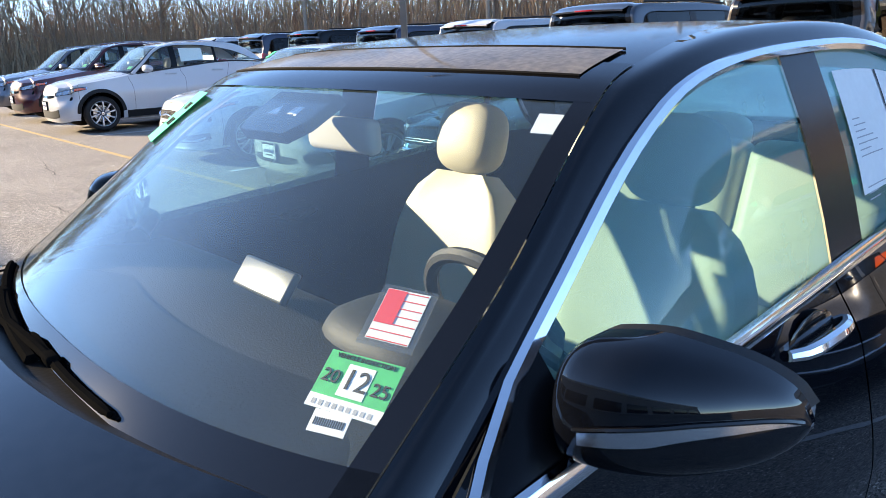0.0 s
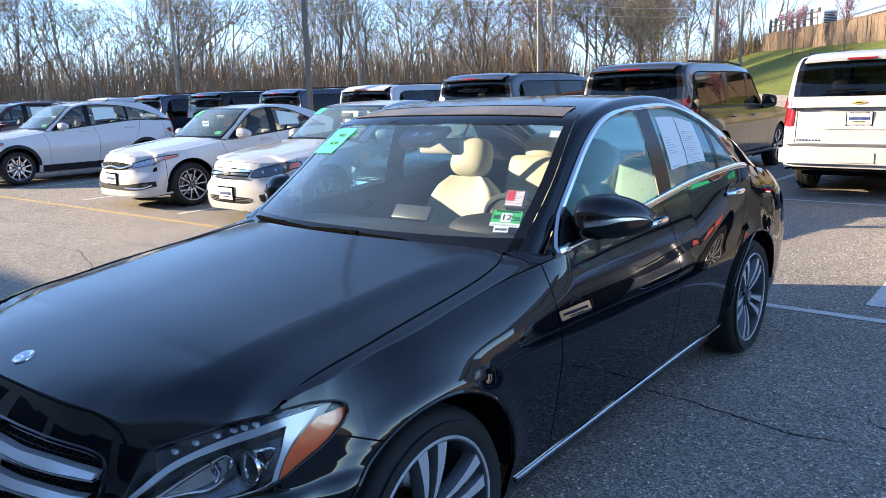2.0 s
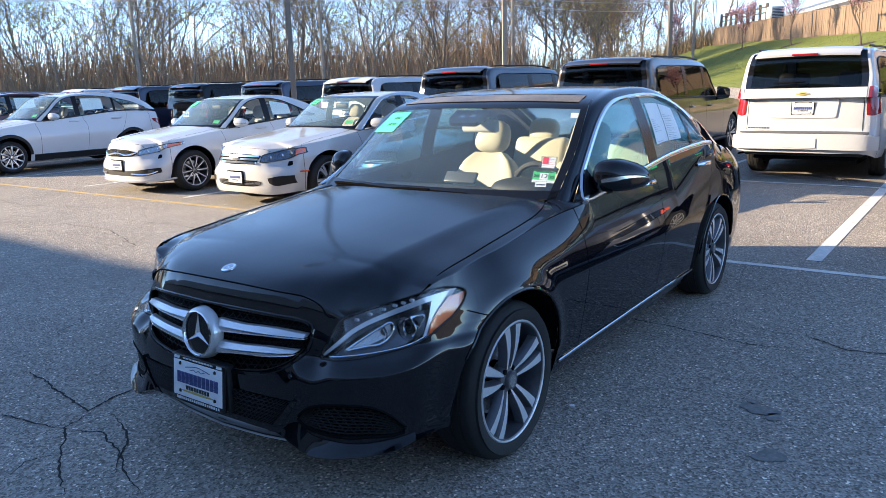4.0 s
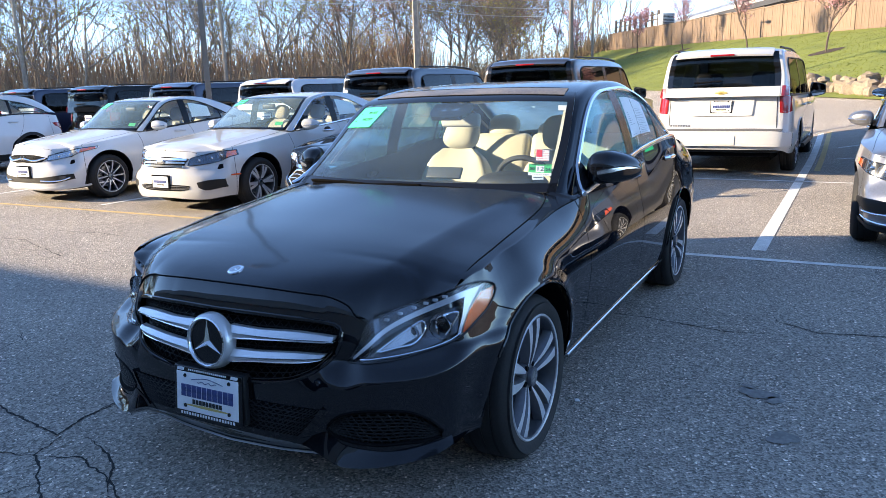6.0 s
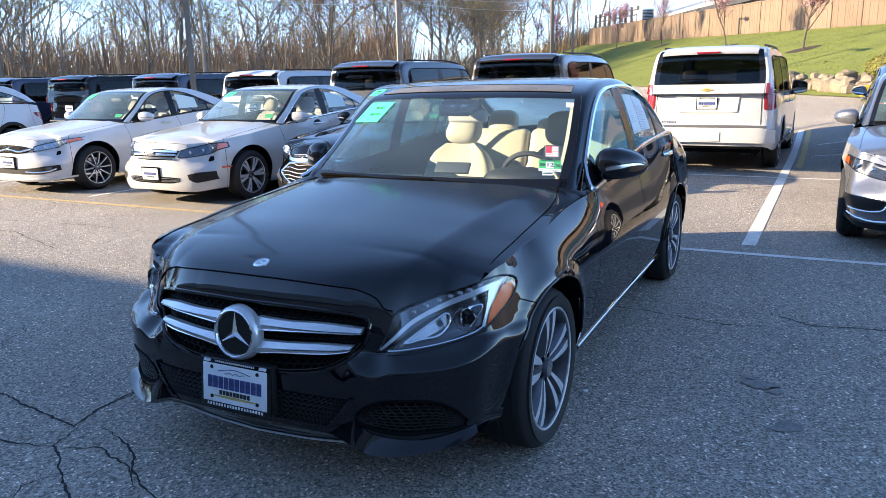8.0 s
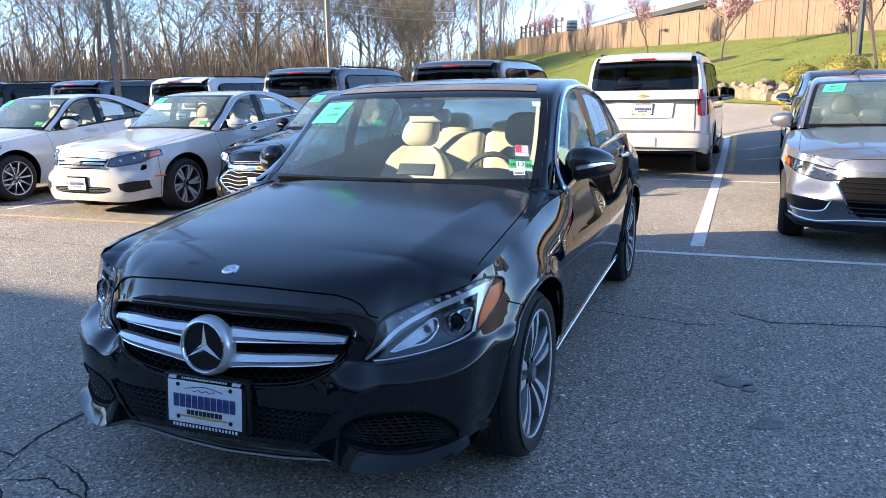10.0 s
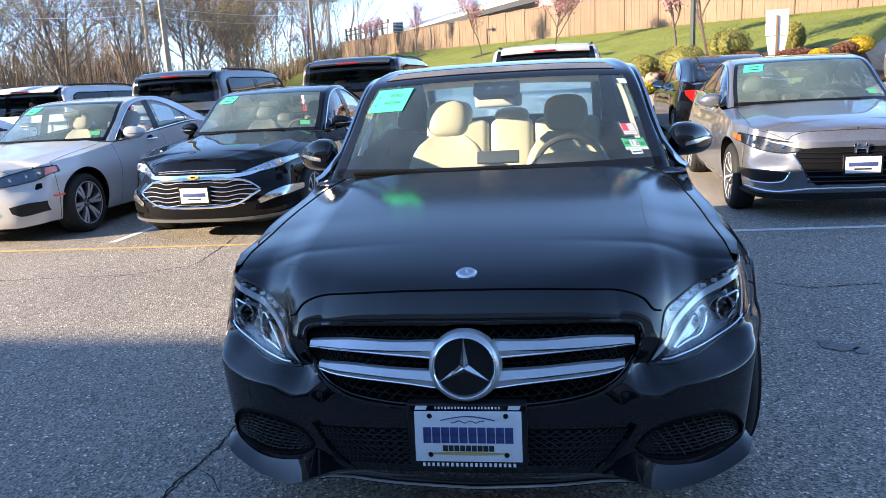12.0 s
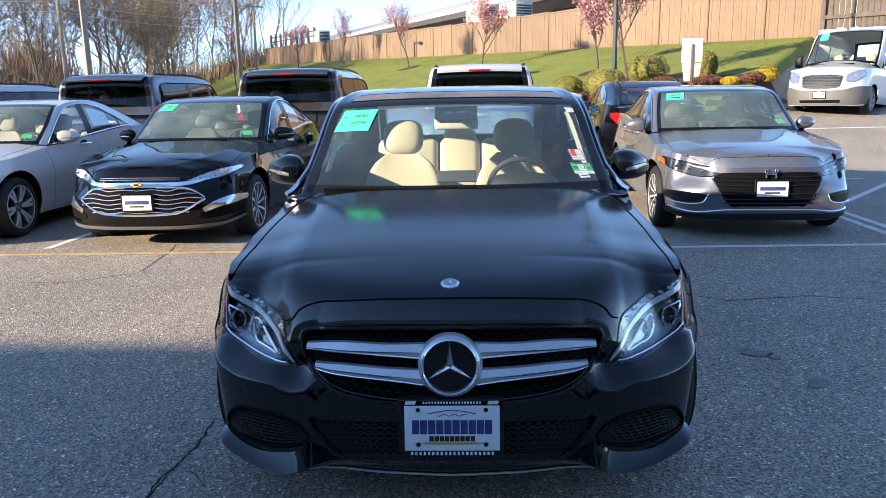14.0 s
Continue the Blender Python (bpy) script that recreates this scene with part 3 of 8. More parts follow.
class Car:
    """Builds one car from a table of shapes; its nose points to -x and its base lies under the front axle."""

    def __init__(self, d, name, label, mt, m, category="car", group="parked cars", glassm=None, sideglass=None):
        self.d, self.mt = d, mt
        self.car = c = thing(name, label, category, m, group)
        sh = self.sh = Shell(d["plan"], d["front"], d["side"], d["rear"], d["arches"], d["corner"] if "corner" in d else ((0.1, 0.0), (1.5, 0.0)), d.get("shoulder", 0.0), d.get("ridge"), d.get("haunch", 0.0))
        if "lamp_top" in d:
            ly, lz = np.array(d["lamp_top"]).T
            for _ in range(4):
                e = sh.at(sh.U, sh.zt)
                on = (sh.nx < 0) & (e[:, 1] > ly[0]) & (e[:, 1] < ly[-1])
                want = np.where(on, np.interp(e[:, 1], ly, lz) + 0.004, sh.zt)
                sh.zt = np.convolve(np.pad(want, 6, "edge"), np.ones(13) / 13, "valid")
        self.glass, self.sideglass = glassm or M_GLASS, sideglass or glassm or M_GLASS
        x0, x1 = sh.x[0], sh.x[-1]
        fx, dx1, dx2, dx3, rx = d["seams"]
        gap = 0.003
        # nose cover with its openings
        nose_gap = 0.0 if d.get("hero") else gap
        us = np.linspace(0, float(sh.u_of_x(fx - nose_gap)), d.get("nose_cols", 40))
        nv = d.get("nose_rows", 22)
        lo, hi = sh.bottom(us), sh.top(us)
        z = sh.levels(us, nv) if d.get("hero") else lo[:, None] + (hi - lo)[:, None] * np.linspace(0, 1, nv)[None]
        p = sh.at(np.repeat(us[:, None], nv, 1), z)
        g = Geo()
        n, k = p.shape[:2]
        mid = (p[:-1, :-1] + p[1:, :-1] + p[1:, 1:] + p[:-1, 1:]) / 4
        hole = np.zeros(mid.shape[:2], bool)
        for poly in d.get("openings", ()):
            hole |= inside(mid[..., 1], mid[..., 2], poly)
        f = [(i * k + j, (i + 1) * k + j, (i + 1) * k + j + 1, i * k + j + 1) for i in range(n - 1) for j in range(k - 1) if not hole[i, j]]
        g.add(p.reshape(-1, 3), f, True)
        part("front_bumper", both(g), mt, c)
        one = lambda nm, xs, **k: pair(nm, Geo().grid(sh.panel(xs, **k), True), mt, c)  # noqa: E731
        s1, s2, s3 = d.get("lean", ([(0.2, 0.0), (1.2, 0.0)],) * 3)
        fine = 3 if d.get("hero") else 1
        one("front_fender", arch_xs(fx + nose_gap, dx1 - gap, 16 * fine, d["arches"]), nv=14 * fine, right=s1)
        for a, b, l, r in ((dx1, dx2, s1, s2), (dx2, dx3, s2, s3)):
            door = sh.panel(arch_xs(a + gap, b - gap, 22 * fine, d["arches"]), 14 * fine, left=l, right=r)
            for flip, nm in ((False, "door"), (True, "door")):
                g = Geo().grid(door, True)
                part(nm, g.mirrored() if flip else g, mt, c)
        one("rear_quarter", arch_xs(dx3 + gap, rx - gap, 18, d["arches"]), left=s3)
        us = np.linspace(float(sh.u_of_x(rx + gap)), sh.U[-1], 34)
        lo, hi = sh.bottom(us), sh.top(us)
        z = lo[:, None] + (hi - lo)[:, None] * np.linspace(0, 1, 16)[None]
        part("tail", strip(sh.at(np.repeat(us[:, None], 16, 1), z), True), mt, c)
        # near-black sheet added behind the gaps, standing in for their shade
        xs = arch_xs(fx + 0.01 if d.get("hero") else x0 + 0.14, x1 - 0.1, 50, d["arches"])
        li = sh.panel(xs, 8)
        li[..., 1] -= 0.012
        pair("gap_shade_lining", Geo().grid(li, True), M_VOID, c)
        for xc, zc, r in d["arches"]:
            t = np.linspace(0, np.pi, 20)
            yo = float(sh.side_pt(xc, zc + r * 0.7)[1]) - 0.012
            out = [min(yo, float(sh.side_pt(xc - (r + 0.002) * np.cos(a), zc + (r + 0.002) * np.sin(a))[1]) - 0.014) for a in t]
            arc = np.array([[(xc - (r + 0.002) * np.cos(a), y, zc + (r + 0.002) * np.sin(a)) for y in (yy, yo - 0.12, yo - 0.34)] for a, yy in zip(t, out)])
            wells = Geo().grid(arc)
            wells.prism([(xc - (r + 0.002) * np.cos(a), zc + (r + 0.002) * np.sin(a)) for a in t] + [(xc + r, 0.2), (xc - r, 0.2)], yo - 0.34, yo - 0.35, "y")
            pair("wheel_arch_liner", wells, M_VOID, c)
        zb = float(np.median(sh.zb))
        part("underbody", Geo().box((x0 + 0.25, -0.70 * d["w"], zb - 0.02), (x1 - 0.25, 0.70 * d["w"], zb + 0.04), 0.02), M_VOID, c)
        part("floor_pan", Geo().box((d["cowl"], -0.8 * d["w"], zb + 0.05), (d["deck"], 0.8 * d["w"], zb + 0.12), 0.02), M_CARPET, c)
        self.caps()
        self.greenhouse()

    def cap_rows(self, ua, ub, n, m, centre, bow=None):
        sh = self.sh
        us = np.linspace(ua, ub, n)
        e = sh.at(us, sh.top(us))
        q = np.linspace(-1, 1, m)
        q = np.repeat(q[None], n, 0)
        zc = np.maximum(centre(e[:, 0]), e[:, 2])
        shape = 1 - np.abs(q) ** 2.4
        p = np.zeros((n, m, 3))
        p[..., 0] = e[:, 0, None] - (bow(e[:, 0])[:, None] * (1 - q ** 2) if bow else 0)
        p[..., 1] = e[:, 1, None] * q
        p[..., 2] = e[:, 2, None] + (zc - e[:, 2])[:, None] * shape
        return p, q

    def long_hood(self, ue, centre, bow):
        """The hood as one sheet over its columns, rolled down to the nose in front, with a soft crease each side; and the fender's top beside it."""
        sh, d = self.sh, self.d
        us = np.linspace(0.0, ue, 400)
        e = sh.at(us, sh.top(us))
        side = e[:, 0] > -0.42
        seam = pchip(SEAM)
        ex, ey, ez = e[side].T

        def surface(x, y):
            xs = np.clip(x, ex[0], ex[-1])
            yw, zw = np.interp(xs, ex, ey), np.interp(xs, ex, ez)
            a = np.clip(np.abs(y) / yw, 0, 1)
            z = zw + (centre(x) - zw) * (1 - a ** 2.4)
            fold = 0.53 + 0.05 * (x + 0.7)
            t = np.abs(y) - fold
            k = np.clip((x + 0.72) / 0.25, 0, 1) * np.clip((0.9 - x) / 0.5, 0.4, 1)
            return z + d["crease"][1] * k * np.where(t < 0, np.exp(t / 0.16), np.exp(-(t / 0.085) ** 2))
        q = np.linspace(-1, 1, 141)
        y0 = np.abs(q) * float(seam(-0.36))
        xe, ze = np.interp(y0, e[:, 1], e[:, 0]), np.interp(y0, e[:, 1], e[:, 2])
        r = np.linspace(0, 1, 90)[:, None] ** 1.9
        x = xe + (d["cowl"] - xe) * r
        y = q * seam(np.clip(x, SEAM[0][0], SEAM[-1][0]))
        drop = surface(xe, y0) - ze
        z = surface(x, y) - drop * np.exp(-(x - xe) / 0.055)
        p = np.stack([x - bow(x) * (1 - q ** 2), y, z], 2)
        xw = np.linspace(-0.405, d["cowl"], 60)[:, None]
        v = np.linspace(0, 1, 9)[None]
        ys, yo = seam(np.clip(xw, SEAM[0][0], SEAM[-1][0])), np.interp(xw, ex, ey)
        yy = ys + np.maximum(yo - ys, 0) * v
        zz = surface(xw + 0 * yy, yy) * (1 - v ** 4) + np.interp(xw, ex, ez) * v ** 4
        return p, np.stack([xw + 0 * yy, yy, zz], 2)

    def caps(self):
        d, c, sh, mt = self.d, self.car, self.sh, self.mt
        ue = float(sh.u_of_x(d["cowl"]))
        hood = pchip(d["hood"])
        x0 = sh.x[0]
        bow = lambda x: d.get("bow", 0.12) * np.clip((x - x0) / (d["cowl"] - x0), 0, 1) ** 3  # noqa: E731
        if d.get("hero"):
            p, wing = self.long_hood(ue, hood, bow)
        else:
            p, q = self.cap_rows(0.02, ue, 44, 45, hood, bow)
        if "crease" in d and not d.get("hero"):
            y0, hgt = d["crease"]
            a = np.abs(q)
            ridge = np.maximum(0, 1 - np.abs(a - y0) / 0.16) ** 1.6 * hgt
            fade = np.clip((p[:, 0, 0] - x0) / 0.5, 0, 1)[:, None]
            p[..., 2] += ridge * fade
        if d.get("hero"):
            # the fender's own top beside the hood, parted along the shut line
            part("hood", Geo().grid(p), d["hood_material"], c)
            pair("fender_top", Geo().grid(wing), mt, c)
            ed = wing[-1]
            rim = np.vstack([ed[::2], sh.at(sh.u_of_x([0.70, 0.74, 0.78, 0.82]), sh.top(sh.u_of_x([0.70, 0.74, 0.78, 0.82])))])
            T, E = spline(d["T"]), spline(d["E"])
            up = np.array([E(0.0) + (T(0.0) - E(0.0)) * v for v in np.linspace(0, 1, len(rim) - 2)] + [T(0.1), T(0.2)])
            up = up + [0.0, 0.004, 0.0]
            mid = rim * 0.5 + up * 0.5 + [0, 0.004, 0.006]
            foot = spline(np.stack([rim, mid, up], 0).reshape(3, -1))(np.linspace(0, 2, 9)).reshape(9, len(rim), 3)
            pair("pillar_foot", Geo().grid(foot), mt, c)
        else:
            part("hood", Geo().grid(p), d.get("hood_material") or mt, c)
        self.hood_grid = p
        lx, ly = d["plan"][0][0] / -0.82, d["w"] / 0.9
        down = even([(0.0, 0.797), (0.2, 0.796), (0.36, 0.790), (0.44, 0.780), (0.502, 0.755), (0.530, 0.722), (0.556, 0.728), (0.66, 0.776), (0.76, 0.806)], 60)
        if d.get("hero"):
            down = even([(0.0, 0.812), (0.2, 0.809), (0.36, 0.798), (0.44, 0.785), (0.495, 0.760), (0.524, 0.726), (0.548, 0.716)], 60)
        q = sh.front_pt(down[:, 0] * ly, down[:, 1] * d.get("hz", 1.0), 0.0015)
        along = even(SEAM, 50)
        line = np.vstack([q, [self.on_hood(x * lx, y * ly) for x, y in along]])
        if d.get("hero"):
            col = p[:, -1]
            line = q
            pair("shut_line", Geo().tube(col[col[:, 0] > -0.40] + [0, 0, 0.0004], 0.0028, 5), M_VOID, c)
        pair("shut_line", Geo().tube(line + [0, 0, 0.0004], 0.0028 if d.get("hero") else 0.0018, 5), M_VOID, c)
        # cowl under the windshield
        e = p[-1]
        cow = np.stack([e, e + [0.03, 0, -0.022], e + [0.30, 0, -0.03]])
        cow[1:, :, 1] *= 0.97
        part("cowl", Geo().grid(cow), M_PLASTIC, c)
        ud = float(sh.u_of_x(d["deck"]))
        p, q = self.cap_rows(ud, sh.U[-1] - 0.02, 16, 25, pchip(d["trunk"]))
        part("trunk_lid", Geo().grid(p), mt, c)

    def on_hood(self, x, y):
        """The hood's point over x, y."""
        p = self.hood_grid
        q = np.linspace(-1, 1, p.shape[1])
        ye = p[:, -1, 1]
        best = []
        for i in range(len(p)):
            if ye[i] > abs(y) - 1e-6:
                best.append([np.interp(y, p[i, :, 1], p[i, :, k]) for k in (0, 2)])
        b = np.array(best)
        return np.array([x, y, np.interp(x, b[:, 0], b[:, 1])])

    def greenhouse(self):
        d, c, sh, mt = self.d, self.car, self.sh, self.mt
        T, R, E, C = (spline(d[k]) for k in ("T", "R", "E", "C"))
        n = len(d["T"]) - 1
        k0, k1, k2, k3 = d.get("panes", (0, 3, 6, n))
        self.T = T
        t = np.linspace(0, n, n * 7 + 1)

        def rows(t, m, side=False):
            e, cc = E(t), C(t)
            q = np.linspace(-1, 1, m)
            p = np.zeros((len(t), m, 3))
            w = 1 - np.abs(q) ** 2.6
            p[..., 0] = e[:, 0, None] + (cc[:, 0] - e[:, 0])[:, None] * w
            p[..., 1] = e[:, 1, None] * q
            p[..., 2] = e[:, 2, None] + (cc[:, 1] - e[:, 2])[:, None] * w
            return p
        # pillars and rails
        a, b, e = T(t), R(t), E(t)
        cc = C(t)
        inn = e + (np.stack([cc[:, 0], 0 * t, cc[:, 1]], 1) - e) * 0.15
        f = spline(np.stack([a, b, e, inn], 0).reshape(4, -1))
        w = np.linspace(0, 2, 9)
        p = f(w).reshape(9, len(t), 3).transpose(1, 0, 2)
        pair("roof_rail", Geo().grid(p), mt, c)
        roof = Geo().grid(rows(np.linspace(k1, k2, 22), 25))
        part("roof", roof, d.get("roof_material") or mt, c)
        inner = rows(np.linspace(k1, k2, 10), 13) - [0, 0, 0.03]
        part("headliner", Geo().grid(inner, True), d.get("headliner") or M_HEADLINER, c)
        g1, g2 = rows(np.linspace(k0, k1, 18), 25), rows(np.linspace(k2, k3, 12), 21)
        self.screen = rows
        ws = part("windshield", Geo().grid(g1), d.get("screen_glass") or self.glass, c)
        rw = part("rear_window", Geo().grid(g2), d.get("rear_glass") or (self.sideglass if d.get("dark_rear") else self.glass), c)
        panes = [ws, rw]
        # black borders printed on the glass
        fine = rows(np.linspace(k0, k1, 18), 41) + [-0.002, 0, 0.002]
        fr = Geo()
        for s in (slice(0, 2), slice(39, 41)):
            fr.grid(fine[:, s])
        fr.grid(rows(np.linspace(d.get("frit", 2.6), k1, 7), 41) + [-0.002, 0, 0.002]).grid(fine[:2])
        part("windshield_border", fr, M_GLOSSBLACK, c)
        fr = Geo()
        for s in (slice(0, 2), slice(19, 21)):
            fr.grid(g2[:, s] + [0.002, 0, 0.002])
        fr.grid(g2[:2] + [0.002, 0, 0.002]).grid(g2[-2:] + [0.002, 0, 0.002])
        part("rear_window_border", fr, M_GLOSSBLACK, c)
        # side windows between the shoulder and the rail
        tt = T(np.linspace(0, n, 300))
        tx = np.maximum.accumulate(tt[:, 0])
        xe = d["window_end"]

        def side(xs, m=5, off=0.0, lean=None):
            bz = sh.top(sh.u_of_x(xs))
            base = sh.at(sh.u_of_x(xs), bz)
            base[:, 1] -= 0.012
            topx = xs + (lean if lean is not None else 0)
            top = np.stack([topx, np.interp(topx, tx, tt[:, 1]), np.interp(topx, tx, tt[:, 2])], 1)
            top[:, 2] = np.maximum(top[:, 2], base[:, 2] + 0.002)
            v = np.linspace(0, 1, m)[None, :, None]
            p = base[:, None] * (1 - v) + top[:, None] * v
            p[..., 1] += 0.012 * np.sin(v[..., 0] * np.pi) + off
            return p
        self.side = side
        for a, b in d["windows"]:
            g = Geo().grid(side(np.linspace(a, b, 16)), True)
            for q in (g, g.mirrored()):
                panes.append(part("side_window", q, self.sideglass, c))
        for a, b in d["pillars"]:
            pair("window_pillar", Geo().grid(side(np.linspace(a, b, 4), off=0.004), True), M_PILLAR, c)
        for o in panes:
            o.visible_shadow = False
        if d.get("chrome", True):
            ch = Geo()
            xs = np.linspace(float(tt[0, 0]) + 0.01, xe, 46)
            top = side(xs, 2)[:, 1]
            if d.get("hero"):
                # the upper strip runs down into the lower one
                v = np.clip(1 - np.arange(len(xs)) / 3, 0, 1)[:, None]
                top = top * (1 - v) + (side(xs[:1], 2)[0, 0] + [-0.02, 0.012, 0.0]) * v
            ch.tube(top + [0, 0.006, 0.004], d.get("chrome_r", 0.008), 6)
            bl = side(xs, 2)[:, 0]
            ch.grid(np.stack([bl + [0, 0.016, -0.004], bl + [0, 0.017, 0.010], bl + [0, 0.010, 0.022], bl + [0, 0.0, 0.024]], 1))
            pair("window_trim", ch, M_CHROME if d.get("chrome", True) is True else M_PLASTIC, c)

    def interior(self, mt, x=1.47, z=0.335, rear=0.78, y=0.36, wheel=True, top=0.95, lift=0.0):
        c, d = self.car, self.d
        for s in (-1, 1):
            seat(c, x, s * y, z, mt)
        bench(c, x + rear, z + 0.02 + lift, mt, 0.62 * d["w"] / 0.9)
        w, cx = d["w"], d["cowl"]
        da = Geo()
        prof = [(cx - 0.05, top - 0.02), (cx + 0.20, top + 0.005), (cx + 0.42, top - 0.01), (cx + 0.50, top - 0.06), (cx + 0.52, top - 0.18), (cx + 0.46, top - 0.45)]
        ys = np.linspace(-0.80, 0.80, 17)
        da.grid([[(px - 0.05 * (yy / 0.8) ** 2 * 0, yy * w / 0.9, pz - 0.02 * abs(yy) ** 3) for px, pz in prof] for yy in ys], True)
        part("dashboard", da, M_DASH, c)
        if wheel:
            sw = Geo()
            t = np.linspace(0, 2 * np.pi, 33)
            ring = [(0.0, 0.175 * np.cos(a), 0.175 * np.sin(a)) for a in t]
            sw.tube(ring, 0.016, 8, False)
            for a in (radians(200), radians(340), radians(270)):
                sw.tube([(0.01, 0.03 * np.cos(a), 0.03 * np.sin(a)), (0.0, 0.175 * np.cos(a), 0.175 * np.sin(a))], 0.014, 6)
            sw.ball((-0.005, 0, 0), (0.03, 0.07, 0.06), 8, 14)
            part("steering_wheel", sw.moved(pose(x - 0.24, -y, top - 0.045, 0, -24, 0)), M_LEATHER, c)
        mi = Geo().box((cx + 0.52, -0.122, top + 0.285), (cx + 0.56, 0.122, top + 0.36), 0.018)
        part("rear_view_mirror", mi, d.get("mirror_back") or M_PLASTIC, c)

    def mirrors(self, x, y, z, size=(0.07, 0.12, 0.08), cap=None, sweep=0.3, box=1.0):
        for s in (1, -1):
            mo = new("side_mirror")
            mo.parent = self.car
            sx, sy, sz = size
            th = np.linspace(-1, 1, 15)
            rows = []
            for q in np.linspace(0, 1, 9):     # from the front cap back to the rim
                kx = -sx * np.cos(q * np.pi / 2) ** 0.9
                wy, wz = sy * (np.sin(q * np.pi / 2) ** 0.55) * 1.0, sz * (np.sin(q * np.pi / 2) ** 0.55)
                a = np.linspace(0, 2 * np.pi, 29)
                cy, cz = np.cos(a), np.sin(a)
                yy = wy * np.sign(cy) * np.abs(cy) ** (0.8 * box)
                zz = wz * np.sign(cz) * np.abs(cz) ** (0.9 * box)
                zz = zz * (1 - 0.22 * (yy / sy))
                rows.append(np.stack([kx + sweep * yy, yy, zz], 1))
            rows.append(rows[-1] * [1, 0.93, 0.9] + [sx * 0.35, 0, 0])
            g = Geo().grid(rows, False).moved(Matrix.Translation((x, y, z)))
            cp = g if s > 0 else g.mirrored()
            part("mirror_cap", cp, cap or self.mt, mo)
            gl = Geo()
            q = rows[-1] * [1, 0.97, 0.97]
            gl.add(q[:-1] + np.array([x + 0.004, y, z]), [tuple(range(28))])
            part("mirror_glass", gl if s > 0 else gl.mirrored(), M_MIRROR, mo)
            st = Geo().tube(even([(x + 0.02, y - sy * 0.7, z - sz * 0.7), (x - 0.01, y - sy * 1.1, z - sz * 1.05), (x - 0.03, y - sy * 1.7, z - sz * 1.3)], 7), [0.03, 0.03, 0.028, 0.026, 0.026, 0.03, 0.034], 8)
            part("mirror_arm", st if s > 0 else st.mirrored(), M_PLASTIC, mo)
            yl = np.linspace(-sy * 0.5, sy * 0.95, 16)
            zl = -sz * 0.14 + 0.05 * sz * (yl / sy)
            ro = np.full(16, 1e-3)
            for _ in range(200):
                out = (np.abs(yl) / (sy * ro)) ** (2.5 / box) + (np.abs(zl) / (sz * ro * (1 - 0.22 * yl / sy))) ** (2.222 / box) > 1
                ro = np.minimum(1.0, ro + np.where(out, 0.006, 0))
            xl = -sx * np.sqrt(np.maximum(0, 1 - ro ** 3.636)) ** 0.9
            li = Geo().tube(np.stack([x + xl + sweep * yl + 0.002, y + yl, z + zl], 1), np.linspace(0.004, 0.008, 16), 6)
            part("mirror_indicator", li if s > 0 else li.mirrored(), M_SATIN, mo)

    def wing_mirrors(self, x, y, z):
        """Door mirrors with a flat underside, a crown that falls to the tip, and a clear indicator strip let into the cap."""
        half = 0.118
        top = pchip([(0.0, 0.030), (0.06, 0.060), (0.18, 0.083), (0.38, 0.088), (0.65, 0.072), (0.88, 0.040), (0.97, 0.012), (1.0, -0.010)])
        low = pchip([(0.0, -0.030), (0.06, -0.058), (0.20, -0.072), (0.55, -0.070), (0.85, -0.056), (0.96, -0.036), (1.0, -0.014)])
        deep = pchip([(0.0, 0.020), (0.06, 0.060), (0.2, 0.100), (0.45, 0.112), (0.75, 0.092), (0.93, 0.050), (1.0, 0.012)])
        sweep = pchip([(0.0, -0.060), (0.5, -0.004), (1.0, 0.080)])

        def shell(s, a, off=0.0):
            """s: from the root to the tip; a: from -1 under to 1 above."""
            t, b, d, w = top(s), low(s), deep(s), sweep(s)
            mid = b + (t - b) * 0.42
            ang = a * np.pi / 2
            zz = mid + np.where(a > 0, t - mid, mid - b) * np.sign(a) * np.abs(np.sin(ang)) ** 0.85
            xx = w - (d + off) * np.abs(np.cos(ang)) ** 0.62
            return np.stack([x + xx, y - half + 2 * half * s, z + zz], -1)
        for side in (1, -1):
            turn = (lambda g: g) if side > 0 else (lambda g: g.mirrored())  # noqa: E731
            mo = new("side_mirror")
            mo.parent = self.car
            S, A = np.meshgrid((1 - np.cos(np.linspace(0, np.pi, 27))) / 2, np.linspace(-1, 1, 25), indexing="ij")
            part("mirror_cap", turn(Geo().grid(shell(S, A))), self.mt, mo)
            s1 = np.linspace(0.02, 0.98, 20)
            up, dn = shell(s1, np.ones(20)), shell(s1, -np.ones(20))
            back = [0.022, 0, 0]
            part("mirror_shroud", turn(Geo().grid(np.stack([up, up + back]), True).grid(np.stack([dn, dn + back]))), M_PLASTIC, mo)
            part("mirror_glass", turn(Geo().grid(np.stack([dn, up]) + np.array([0.012, 0, 0]))), M_MIRROR, mo)
            S, A = np.meshgrid(np.linspace(0.30, 0.985, 24), np.linspace(0, 1, 5), indexing="ij")
            lo, hi = -0.14 + 0.34 * S ** 1.8, -0.02 + 0.36 * S ** 1.8
            part("mirror_indicator", turn(Geo().grid(shell(S, lo + (hi - lo) * A, 0.003))), M_SATIN, mo)
            part("indicator_edge", turn(Geo().tube(shell(np.linspace(0.28, 0.985, 24), -0.02 + 0.36 * np.linspace(0.28, 0.985, 24) ** 1.8, 0.003), 0.003, 6)), M_GLOSSBLACK, mo)
